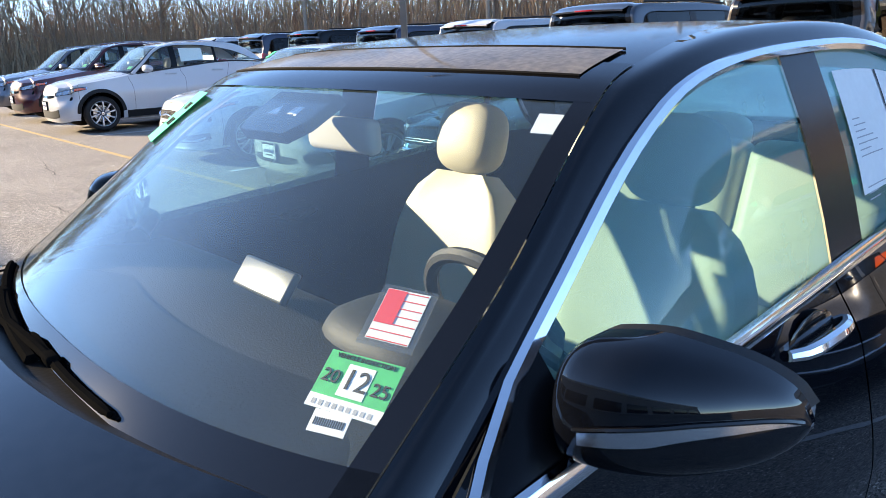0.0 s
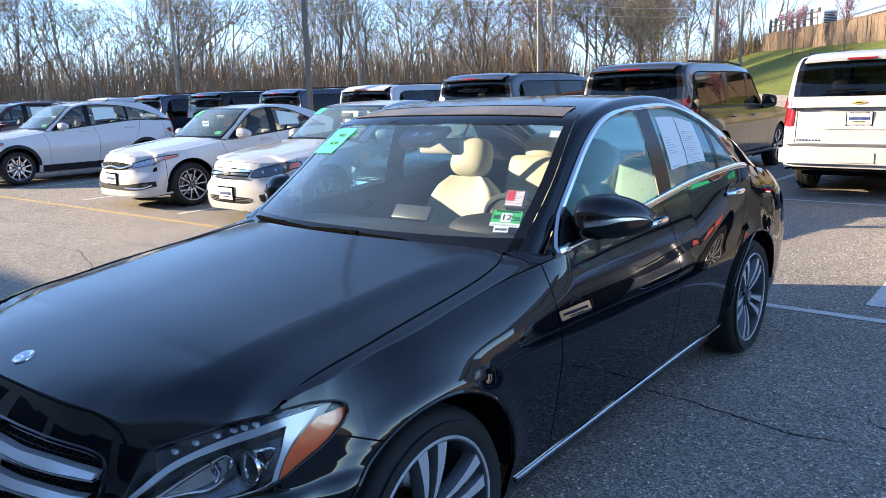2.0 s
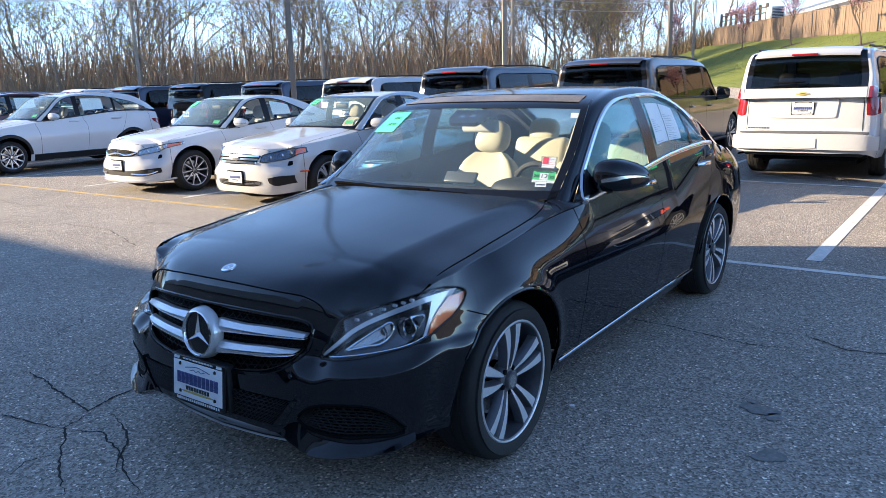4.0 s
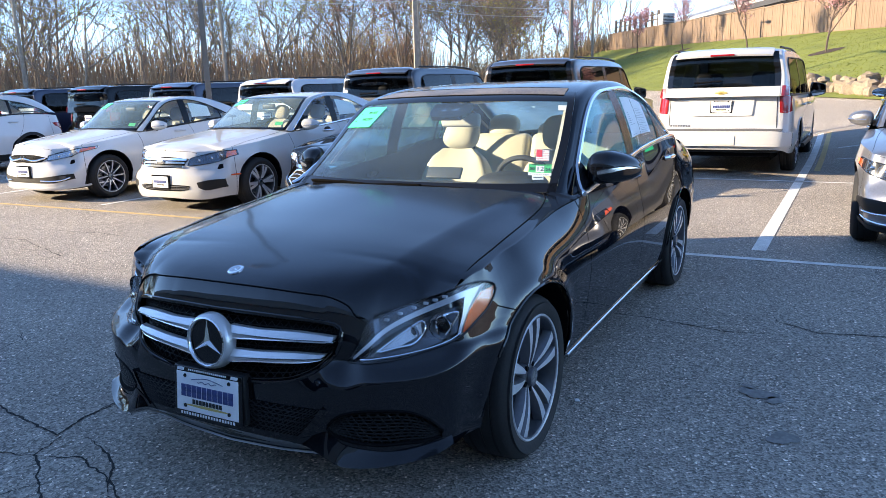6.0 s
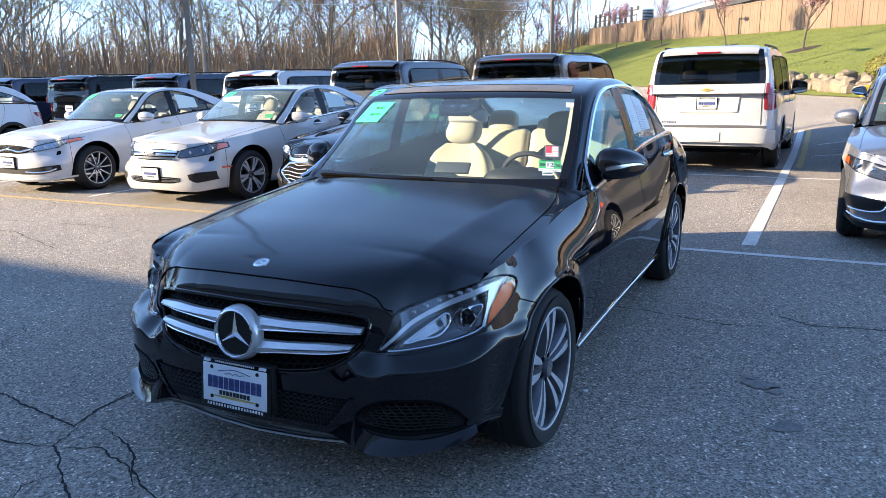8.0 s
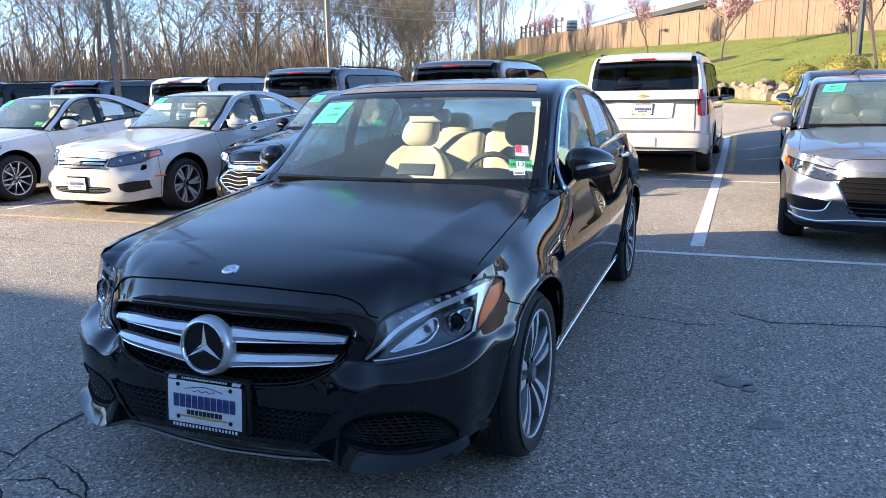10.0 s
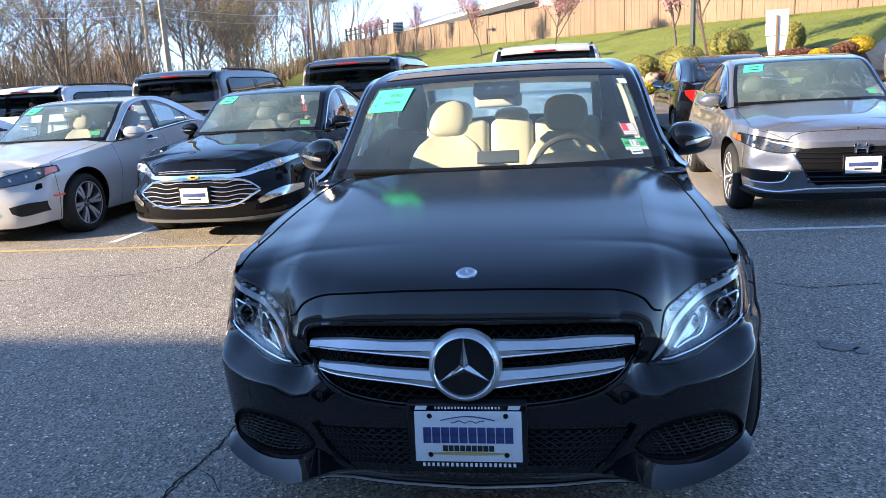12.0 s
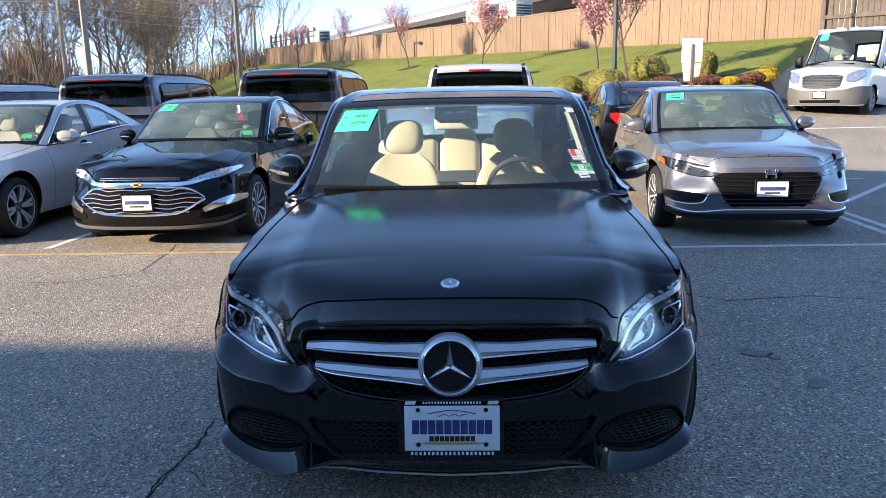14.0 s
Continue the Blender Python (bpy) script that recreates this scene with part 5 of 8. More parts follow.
wall = thing("yard_wall", "long tan weathered panel wall on the bank", "wall", kind="structure")
ribbed = Geo().box((0.0, -0.11, 2.22), (3.2, 0.11, 2.32), 0.02)
for i in range(20):
    # upright strips, some a little proud of the others
    a, o = 0.04 + 0.156 * i, 0.007 * math.sin(i * 2.4) + 0.005 * math.sin(i * 5.3)
    ribbed.box((a + 0.002, -0.08, -0.6 - 0.02 * (i % 3)), (a + 0.154, 0.08 + o, 2.25), 0.004)
panel = mesh_of("panel", ribbed, M_WALL)
post = mesh_of("post", Geo().box((-0.035, -0.10, -0.6), (0.035, 0.13, 2.30), 0.01), M_POST)
for i in range(28):
    x, y, z = along(-0.5 + 3.2 * i, -0.3)
    z = max(float(height(*along(-0.5 + 3.2 * i, 0.0)[:2])), 3.3 + 0.034 * max(x - 30, -3))
    for nm, me in (("panel", panel), ("post", post)):
        o = part(nm, me, None, wall)
        o.matrix_local = pose(x, y, z, 0, -0.6, math.degrees(math.atan2(0.508, 0.861)))
M_OLDWOOD = material("weathered_wood", (0.10, 0.08, 0.065), 0.9, vary=0.35, scale=3, fine=20, bump=0.5)
fence = thing("slat_fence", "dark weathered wooden slat fence at the wall's end", "fence")
slat = mesh_of("slat", Geo().box((-0.09, -0.02, 0.5), (0.09, 0.02, 3.4), 0.008), M_OLDWOOD)
rail = mesh_of("fence_rail", Geo().box((-3.4, 0.02, 0.9), (0.2, 0.10, 1.05), 0.01), M_OLDWOOD)
FP = pose(28.0, -13.3, 3.1, 0, 0, 55)
for i in range(17):
    part("slat", slat, None, fence).matrix_local = FP @ pose(-0.2 * i, 0, 0.03 * (i % 3))
for z in (0, 1.8):
    part("fence_rail", rail, None, fence).matrix_local = FP @ pose(0, 0, z)
part("gate_post", Geo().box((0.15, -0.08, 0.0), (0.33, 0.12, 3.6), 0.02).moved(FP), M_OLDWOOD, fence)
part("fence_foot", Geo().box((-3.3, -0.2, -0.6), (0.3, 0.3, 0.5), 0.05).moved(FP), M_KERB, fence)
# long pale works building beyond the wall
M_SHED = material("white_metal_sheet", (0.42, 0.42, 0.42), 0.6, vary=0.06, scale=0.3)
# dark grey that holds the bay's shade; louvres, stands and eave share it
M_SHEDDARK = material("shaded_bay", (0.05, 0.05, 0.055), 0.8)
shed = thing("works_building", "long low white industrial building beyond the wall", "building")
dirm = pose(28.4, -13.0, 0, 0, 0, math.degrees(math.atan2(0.508, 0.861)))
part("wall", Geo().box((8, -34, 2), (183, -14, 9.5)).moved(dirm), M_SHED, shed)
part("roof", Geo().prism([(-35, 9.5), (-10.5, 9.5), (-10.5, 9.9), (-24, 13.6), (-35, 12.0)], 6, 185, "x").moved(dirm), M_SHED, shed)
part("eave", Geo().box((6, -10.9, 9.0), (185, -10.4, 9.55)).moved(dirm), M_SHEDDARK, shed)
# shade below the eave, laid on the wall as a dark panel
part("bay_shade", Geo().box((10, -13.9, 4), (180, -13.6, 8.6)).moved(dirm), M_SHEDDARK, shed)
for x in (32, 44, 70):
    part("window", Geo().box((x, -13.55, 7.3), (x + 1.8, -13.5, 7.9)).moved(dirm), M_TINTED, shed)
M_UNIT = material("grey_metal_box", (0.45, 0.48, 0.48), 0.5, 0.2, vary=0.08)
for s, d, k, z in ((25.6, -2.2, 0.9, 6.05), (30.5, -2.2, 0.9, 6.4), (69.0, -2.2, 0.8, 7.75)):
    x, y = along(s, d)[:2]
    u = thing("cooling_unit", "grey metal cooling unit with a dark louvred end", "machine", pose(x, y, z, 0, 0, 30.5), "cooling units behind the wall")
    part("casing", Geo().box((-1.2 * k, -0.7, 0), (1.2 * k, 0.7, 1.7 * k), 0.03), M_UNIT, u)
    for j in range(7):
        part("louvre", Geo().box((-1.24 * k, -0.6, 0.1 + 0.2 * j * k), (-1.19 * k, 0.6, 0.1 + (0.2 * j + 0.12) * k), 0.01), M_SHEDDARK, u)
    part("stand", Geo().box((-1.1 * k, -0.6, -3.2), (1.1 * k, 0.6, 0.0)), M_SHEDDARK, u)
rf = thing("post_fence", "dark wooden post and rail fence on the yard", "fence")
for i in range(9):
    x, y, z = along(70 + 2.6 * i, -1.6)
    part("post", Geo().box((x - 0.14, y - 0.14, z), (x + 0.14, y + 0.14, z + 4.2), 0.02), M_OLDWOOD, rf)
for h in (3.2, 3.8):
    part("rail", Geo().tube([along(70, -1.6, h), along(91, -1.6, h)], 0.09, 6), M_OLDWOOD, rf)


# ---- the black saloon in front ----
M_TRIMCLOTH = material("pillar_cloth", (0.36, 0.345, 0.31), 0.9, vary=0.05, fine=200)


def words(name, text, size, mt, m, parent, depth=0.0006, label=""):
    """Lettering as a flat mesh, its middle at m."""
    cu = bpy.data.curves.new(name, "FONT")
    cu.body, cu.size, cu.align_x, cu.align_y, cu.extrude = text, size, "CENTER", "CENTER", depth
    ob = bpy.data.objects.new(name, cu)
    me = bpy.data.meshes.new_from_object(ob)
    bpy.data.objects.remove(ob)
    me.materials.clear()
    me.materials.append(mt)
    me.transform(m)
    o = new(name, me)
    o.parent = parent
    return tagged(o, label)


def frame_at(p, right, up):
    """A pose at p whose x runs right and y up."""
    r = Vector(right).normalized()
    n = r.cross(Vector(up)).normalized()
    u = n.cross(r)
    return Matrix.Translation(p) @ Matrix((r, u, n)).transposed().to_4x4()


def card(name, g0, w, h, mt, parent, m, label="", curve=0.0):
    """A thin sheet w by h at the pose m."""
    g = Geo().box((-w / 2, -h / 2, -0.0004), (w / 2, h / 2, 0.0004)).moved(m)
    return part(name, g, mt, parent, label)


def dealer_plate(parent, m, w=0.305, h=0.155, detail=True):
    """A white showroom plate in a black frame; its writing is a maker's and a seller's, drawn as bars."""
    p = new("licence_plate")
    p.parent = parent
    p.matrix_local = m
    part("plate_frame", Geo().box((-w / 2 - 0.004, -h / 2 - 0.013, -0.010), (w / 2 + 0.004, h / 2 + 0.013, 0.0), 0.004), M_GLOSSBLACK, p)
    part("plate_sheet", Geo().box((-w / 2 + 0.010, -h / 2 + 0.006, 0.0), (w / 2 - 0.010, h / 2 - 0.006, 0.002), 0.0008), M_PLATE, p)
    k = w / 0.305
    if not detail:
        part("printed_bar", Geo().box((-0.118 * k, -0.014, 0.002), (0.118 * k, 0.022, 0.0034), 0.0016), M_BLUEPRINT, p, "dark blue printed bar")
        part("printed_bar", Geo().box((-0.07, -0.044, 0.002), (0.07, -0.028, 0.0026), 0.0008), M_INK, p)
        return p
    one, two = mesh_of("printed_bar", Geo().box((-0.0112, -0.022, 0.002), (0.0112, 0.023, 0.0034), 0.002), M_BLUEPRINT), mesh_of("printed_bar", Geo().box((-0.0070, -0.0085, 0.002), (0.0070, 0.0085, 0.0026), 0.0008), M_INK)
    for i in range(10):
        part("printed_bar", one, None, p).location = (-0.113 + i * 0.0251, 0.0035, 0)
    for i in range(9):
        part("printed_bar", two, None, p).location = (-0.064 + i * 0.016, -0.0335, 0)
    sw = Geo()
    u = np.linspace(-1, 1, 20)
    sw.grid(np.stack([np.stack([0.115 * u, -0.047 + 0.004 * (1 - u * u), 0.0028 + 0 * u], 1), np.stack([0.115 * u, -0.049 - 0.004 * (1 - u * u), 0.0028 + 0 * u], 1)]), True)
    part("printed_swoosh", sw, M_GOLD, p)
    cr = Geo()
    u = np.linspace(-1, 1, 26)
    cr.tube(np.stack([0.075 * u, 0.046 + 0.012 * (1 - np.abs(u) ** 1.5), 0.0026 + 0 * u], 1), 0.0016, 5)
    cr.tube(np.stack([0.045 * u, 0.042 + 0.003 * np.sin(9 * u), 0.0026 + 0 * u], 1), 0.0014, 5)
    part("printed_scroll", cr, M_BLUEPRINT, p)
    for yy, n, s, pitch in ((h / 2 + 0.0035, 20, 0.62, 0.0092), (-h / 2 - 0.0035, 20, 0.95, 0.0132)):
        bar = mesh_of("frame_bar", Geo().box((-0.27 * pitch, -0.0052 * s, 0.0), (0.27 * pitch, 0.0052 * s, 0.0012)), M_PLATE)
        for i in range(n):
            part("frame_bar", bar, None, p).location = ((i - (n - 1) / 2) * pitch, yy, 0)
    for sx in (-0.105, 0.105):
        for sy in (-0.052, 0.058):
            part("plate_screw", Geo().lathe([(0.0, 0.006), (0.006, 0.005), (0.008, 0.001)], 12, (sx, sy, 0.0), "z"), M_GLOSSBLACK, p)
    for sx in (-0.128, 0.128):
        bt = Geo().prism([(sx - 0.018, h / 2 - 0.002), (sx + 0.014, h / 2 - 0.002), (sx + 0.018, h / 2 + 0.009), (sx - 0.014, h / 2 + 0.009)], 0.0, 0.0012)
        part("frame_mark", bt, M_PLATE, p)
    return p


def star(r, depth):
    """A three-armed raised star."""
    g = Geo()
    out = []
    for i in range(6):
        a = radians(90 + 60 * i)
        q = r if i % 2 == 0 else r * 0.17
        out.append((q * math.cos(a), q * math.sin(a)))
    v = [(0, 0, depth)] + [(x, y, 0.0) for x, y in out]
    g.add(v, [(0, 1 + i, 1 + (i + 1) % 6) for i in range(6)])
    return g


M_GUIDE = material("light_guide_plastic", (0.72, 0.74, 0.78), 0.25, 0.3, vary=0.05)
M_INDICATOR = material("indicator_reflector", (0.11, 0.12, 0.14), 0.22, 0.8, vary=0.2, scale=30, fine=160, bump=0.1)

# outlines on the nose, as (y, z): the upper and the lower edge of each opening
GRILLE = ([(0, 0.727), (0.20, 0.727), (0.36, 0.719), (0.46, 0.703), (0.485, 0.684), (0.489, 0.664)], [(0, 0.492), (0.17, 0.496), (0.314, 0.513), (0.389, 0.537), (0.439, 0.568), (0.478, 0.62), (0.489, 0.658)])
INTAKE = ([(0.466, 0.372), (0.50, 0.405), (0.56, 0.425), (0.64, 0.430), (0.715, 0.420), (0.765, 0.385), (0.795, 0.335)], [(0.462, 0.362), (0.49, 0.335), (0.56, 0.314), (0.64, 0.305), (0.70, 0.307), (0.75, 0.306), (0.79, 0.312)])
LAMP = ([(0.506, 0.577), (0.541, 0.642), (0.560, 0.708), (0.604, 0.731), (0.69, 0.762), (0.800, 0.800), (0.836, 0.797), (0.855, 0.778), (0.862, 0.756)], [(0.506, 0.573), (0.574, 0.577), (0.663, 0.583), (0.761, 0.607), (0.823, 0.640), (0.852, 0.690), (0.862, 0.725), (0.863, 0.752)])


def across(pts):
    return [(-y, z) for y, z in reversed(pts) if y > 0] + list(pts)


def headlight(k, s):
    """A deep lamp: pale light guide over a dark bowl with bright reflectors, amber at its outer end, all under a clear cover."""
    F, f = k.sh.front_pt, s > 0
    m = lambda pts: [(s * y, z) for y, z in pts]  # noqa: E731
    hl = new("headlight")
    hl.parent = k.car
    ht, hb = m(LAMP[0]), m(LAMP[1])
    part("lamp_housing", patch(F, ht, hb, 40, 10, -0.055, -0.056, f), M_LAMPBOWL, hl)
    # ribbed reflector above the guide
    ut, ub = m([(0.560, 0.700), (0.604, 0.722), (0.69, 0.752), (0.79, 0.790)]), m([(0.572, 0.650), (0.625, 0.694), (0.72, 0.738), (0.80, 0.770)])
    part("indicator_reflector", patch(F, ut, ub, 30, 5, -0.016, 0.02, f), M_INDICATOR, hl)
    for i in range(6):
        a, b = even(ut, 15)[2 + 2 * i], even(ub, 15)[2 + 2 * i]
        p = F(*(a * 0.62 + b * 0.38), -0.012)
        part("light_element", Geo().box(p - [0.006, 0.009, 0.005], p + [0.006, 0.009, 0.005], 0.003), M_GUIDE, hl)
    gt, gb = m([(0.514, 0.586), (0.556, 0.628), (0.586, 0.667), (0.625, 0.696), (0.675, 0.722), (0.746, 0.755), (0.800, 0.779), (0.830, 0.784)]), m([(0.520, 0.581), (0.562, 0.618), (0.594, 0.655), (0.632, 0.682), (0.680, 0.705), (0.750, 0.736), (0.802, 0.759), (0.829, 0.768)])
    part("light_guide", patch(F, gt, gb, 34, 5, -0.008, 0.012, f), M_GUIDE, hl)
    part("light_guide", patch(F, m([(0.812, 0.764), (0.814, 0.705), (0.806, 0.640)]), m([(0.828, 0.768), (0.822, 0.705), (0.814, 0.637)]), 14, 4, -0.009, 0.012, not f), M_GUIDE, hl)
    # dark shelf that carries the two reflectors
    part("lamp_mask", patch(F, m([(0.54, 0.590), (0.61, 0.650), (0.70, 0.694), (0.795, 0.730)]), m([(0.54, 0.586), (0.63, 0.588), (0.72, 0.602), (0.80, 0.645)]), 24, 6, (-0.020, -0.045), 0.0, f), M_LAMPBOWL, hl)
    u = m([(0.585, 0.602), (0.613, 0.628), (0.650, 0.660), (0.683, 0.684), (0.699, 0.670), (0.694, 0.640), (0.674, 0.614), (0.636, 0.609), (0.592, 0.600)])
    e = even(u, 44)
    part("lamp_rim", Geo().tube(F(e[:, 0], e[:, 1], -0.014), 0.0042, 6), M_CHROME, hl)
    part("reflector", patch(F, m([(0.590, 0.602), (0.640, 0.648), (0.680, 0.678)]), m([(0.594, 0.601), (0.640, 0.611), (0.688, 0.640)]), 14, 4, -0.024, 0.01, f), M_LAMPSILVER, hl)
    e = even(m([(0.745, 0.640), (0.735, 0.668), (0.742, 0.698), (0.80, 0.716), (0.786, 0.668), (0.768, 0.640)]), 34)
    part("lamp_rim", Geo().tube(F(e[:, 0], e[:, 1], -0.014), 0.0038, 6), M_CHROME, hl)
    for y, z, r in ((0.655, 0.644, 0.022), (0.750, 0.668, 0.034)):
        p = F(s * y, z, -0.042)
        part("projector_lens", Geo().ball(p, (0.020, r, r), 12, 20), M_GLOSSBLACK, hl)
        part("projector_ring", Geo().lathe([(r, 0.008), (r + 0.004, 0.014), (r + 0.008, 0.008), (r + 0.009, -0.010)], 28, (float(p[0]) - 0.018, float(p[1]), float(p[2])), "x"), M_CHROME, hl)
    e = even(m([(0.545, 0.583), (0.65, 0.589), (0.724, 0.600), (0.781, 0.621), (0.815, 0.645)]), 24)
    part("lamp_rim", Geo().tube(F(e[:, 0], e[:, 1], -0.008), 0.003, 6), M_CHROME, hl)
    part("amber_reflector", patch(F, m([(0.850, 0.768), (0.856, 0.718), (0.849, 0.675), (0.828, 0.646)]), m([(0.836, 0.764), (0.831, 0.725), (0.826, 0.69), (0.822, 0.648)]), 14, 5, -0.003, 0.008, f), M_AMBER, hl)
    lens = part("lamp_cover", patch(F, ht, hb, 40, 12, 0.004, 0.0, f), M_LENS, hl)
    lens.visible_shadow = False
    ring = closed(ht, hb, 50)
    ring = np.vstack([ring, ring[:1]])
    part("lamp_seal", Geo().tube(F(ring[:, 0], ring[:, 1], 0.0), 0.004, 6, False), M_GLOSSBLACK, hl)


def grille(k):
    c, F = k.car, k.sh.front_pt
    gt, gb = across(GRILLE[0]), across(GRILLE[1])
    gr = new("grille")
    gr.parent = c
    part("grille_back", patch(F, gt, gb, 70, 10, -0.050, -0.052, True), M_VOID, gr)
    part("grille_mesh", lattice(F, gt[1:-1], gb[1:-1], -0.030, 64, 9, 0.0019), M_MESH, gr)
    ring = closed(gt, gb, 70)
    ring = np.vstack([ring, ring[:1]])
    part("grille_frame", Geo().tube(F(ring[:, 0], ring[:, 1], -0.002), 0.0075, 8, False), M_BLACK, gr)
    e = even(gb, 60)[3:-3]
    part("grille_lip", Geo().tube(F(e[:, 0] * 0.985, e[:, 1] + 0.010, -0.004), 0.0035, 6), M_GLOSSBLACK, gr)
    # two twin-bladed bars each side of the badge, thinning outwards
    for s in (1, -1):
        m = lambda pts: [(s * y, z) for y, z in pts]  # noqa: E731
        for tp, sl, bt in (([(0.085, 0.680), (0.20, 0.677), (0.34, 0.678), (0.466, 0.662)], [(0.085, 0.657), (0.20, 0.658), (0.38, 0.656), (0.466, 0.651)], [(0.085, 0.637), (0.20, 0.645), (0.34, 0.650), (0.466, 0.645)]),
                           ([(0.085, 0.600), (0.20, 0.604), (0.34, 0.610), (0.438, 0.603)], [(0.085, 0.577), (0.20, 0.585), (0.31, 0.592), (0.436, 0.596)], [(0.085, 0.556), (0.20, 0.570), (0.38, 0.581), (0.434, 0.588)])):
            part("grille_bar", patch(F, m(tp), m(sl), 22, 4, (0.010, 0.000), 0.02, s > 0), M_SILVERBAR, gr)
            part("grille_bar", patch(F, m([(y, z - 0.0045 * min(1, max(0, (y - 0.09) / 0.11))) for y, z in sl]), m(bt), 22, 4, (0.004, 0.009), 0.02, s > 0), M_SILVERBAR, gr)
            e = even(m([(y, z - 0.002) for y, z in sl]), 16)[4:]
            part("bar_slot", Geo().tube(F(e[:, 0], e[:, 1], -0.002), 0.004, 6), M_VOID, gr)
            e = even(m(bt), 18)
            part("bar_edge", Geo().tube(F(e[:, 0], e[:, 1], 0.003), 0.003, 6), M_CHROME, gr)
        hub = m([(0.078, 0.682), (0.094, 0.676)]), m([(0.078, 0.552), (0.096, 0.560)])
        part("bar_root", patch(F, hub[0], hub[1], 6, 10, (0.002, 0.002), 0.02, s > 0), M_SILVERBAR, gr)


def front_details(k):
    c, sh = k.car, k.sh
    F = sh.front_pt
    grille(k)
    bx = float(F(0.0, 0.61)[0])
    bd = new("badge")
    bd.parent = c
    bd.matrix_local = pose(bx - 0.018, 0, 0.620, 90 - 6, 0, -90)
    part("badge_ring", Geo().lathe([(0.078, 0.004), (0.080, 0.012), (0.084, 0.016), (0.088, 0.013)], 64, axis="z"), M_CHROME, bd)
    part("badge_collar", Geo().lathe([(0.088, 0.013), (0.093, 0.009), (0.097, 0.002), (0.100, -0.008), (0.102, -0.03)], 64, axis="z"), M_SILVERBAR, bd)
    part("badge_disc", Geo().lathe([(0.0, 0.004), (0.079, 0.003), (0.079, -0.02)], 48, axis="z"), M_GLOSSBLACK, bd)
    st = star(0.079, 0.014).moved(Matrix.Translation((0, 0, 0.005)))
    part("badge_star", st, M_CHROME, bd, sharp=5)
    # lower middle opening
    lt, lb = across([(0, 0.436), (0.2, 0.432), (0.37, 0.428), (0.448, 0.425)]), across([(0, 0.326), (0.2, 0.325), (0.30, 0.324), (0.372, 0.322)])
    part("lower_grille", patch(F, lt, lb, 50, 6, 0.002, 0.0, True), M_VOID, c)
    part("lower_grille_mesh", lattice(F, lt, lb, 0.004, 52, 5, 0.0022), M_MESH, c)
    for s in (1, -1):
        f = s > 0
        m = lambda pts: [(s * y, z) for y, z in pts]  # noqa: E731
        it, ib = m(INTAKE[0]), m(INTAKE[1])
        part("corner_intake", patch(F, it, ib, 30, 8, -0.045, -0.046, f), M_VOID, c)
        part("corner_intake_mesh", lattice(F, it, ib, -0.010, 26, 9, 0.0030), M_MESH, c)
        ring = closed(it, ib, 40)
        ring = np.vstack([ring, ring[:1]])
        part("intake_lip", Geo().tube(F(ring[:, 0], ring[:, 1], -0.002), 0.006, 6, False), M_VOID, c)
        # wing under the opening, drawn out into a blade
        top = even(m([(0.350, 0.312), (0.405, 0.328), (0.455, 0.348), (0.482, 0.338), (0.515, 0.307), (0.60, 0.288), (0.68, 0.281), (0.75, 0.291), (0.812, 0.304)]), 60)
        bot = even(m([(0.330, 0.296), (0.39, 0.294), (0.45, 0.276), (0.52, 0.248), (0.575, 0.242), (0.65, 0.246), (0.74, 0.258), (0.80, 0.272), (0.828, 0.284)]), 60)
        out = np.interp(np.abs(bot[:, 0]), [0.33, 0.38, 0.44, 0.53, 0.80, 0.83], [0.002, 0.008, 0.026, 0.046, 0.046, 0.026])
        rows = []
        for v in np.linspace(0, 1, 7):
            q = top * (1 - v) + bot * v
            rows.append(F(q[:, 0], q[:, 1], 0.002 + (out - 0.002) * (0.75 * v + 0.25 * v * v)))
        rows.append(F(bot[:, 0], bot[:, 1] - 0.006, out - 0.006))
        rows.append(F(bot[:, 0], bot[:, 1] - 0.004, out * 0 - 0.05))
        part("bumper_wing", Geo().grid(np.array(rows), f), M_BLACK, c, sharp=50)
        # upright blade between the openings
        vt, vb = m([(0.352, 0.315), (0.405, 0.372), (0.452, 0.434)]), m([(0.395, 0.330), (0.432, 0.378), (0.466, 0.430)])
        part("bumper_strake", patch(F, vt, vb, 18, 4, (0.002, 0.014), 0.03, f), M_BLACK, c)
        headlight(k, s)
        part("parking_sensor", Geo().lathe([(0.0, 0.0015), (0.009, 0.0015), (0.010, 0.0), (0.011, 0.0005), (0.012, -0.004)], 24, axis="z").moved(Matrix.Translation(F(s * 0.433, 0.517, 0.0)) @ pose(0, 0, 0, 84, 0, -90 + 8 * s)), M_BLACK, c)
    # chin: dark underside drawn back to a splitter with a bright edge
    y = np.linspace(-0.50, 0.50, 60)
    zl = np.interp(np.abs(y), [0, 0.225, 0.37, 0.44, 0.5], [0.216, 0.223, 0.230, 0.224, 0.205])
    edge = np.interp(np.abs(y), [0, 0.33, 0.40, 0.45, 0.5], [0.306, 0.300, 0.292, 0.277, 0.256])
    fr, bk = F(y, edge, np.interp(np.abs(y), [0, 0.33, 0.38, 0.44, 0.5], [0.0, 0.0, 0.006, 0.024, 0.042])), F(y, edge * 0 + 0.25, -0.066)
    rows = [fr, fr + [0.012, 0, -0.012], np.stack([fr[:, 0] + 0.045, y, (edge + zl) / 2], 1), np.stack([bk[:, 0], y, zl + 0.006], 1), np.stack([bk[:, 0] + 0.006, y, zl - 0.012], 1), np.stack([bk[:, 0] + 0.22, y * 0.96, zl - 0.03], 1)]
    part("front_lip", Geo().grid(np.array(rows), True), M_BLACK, c)
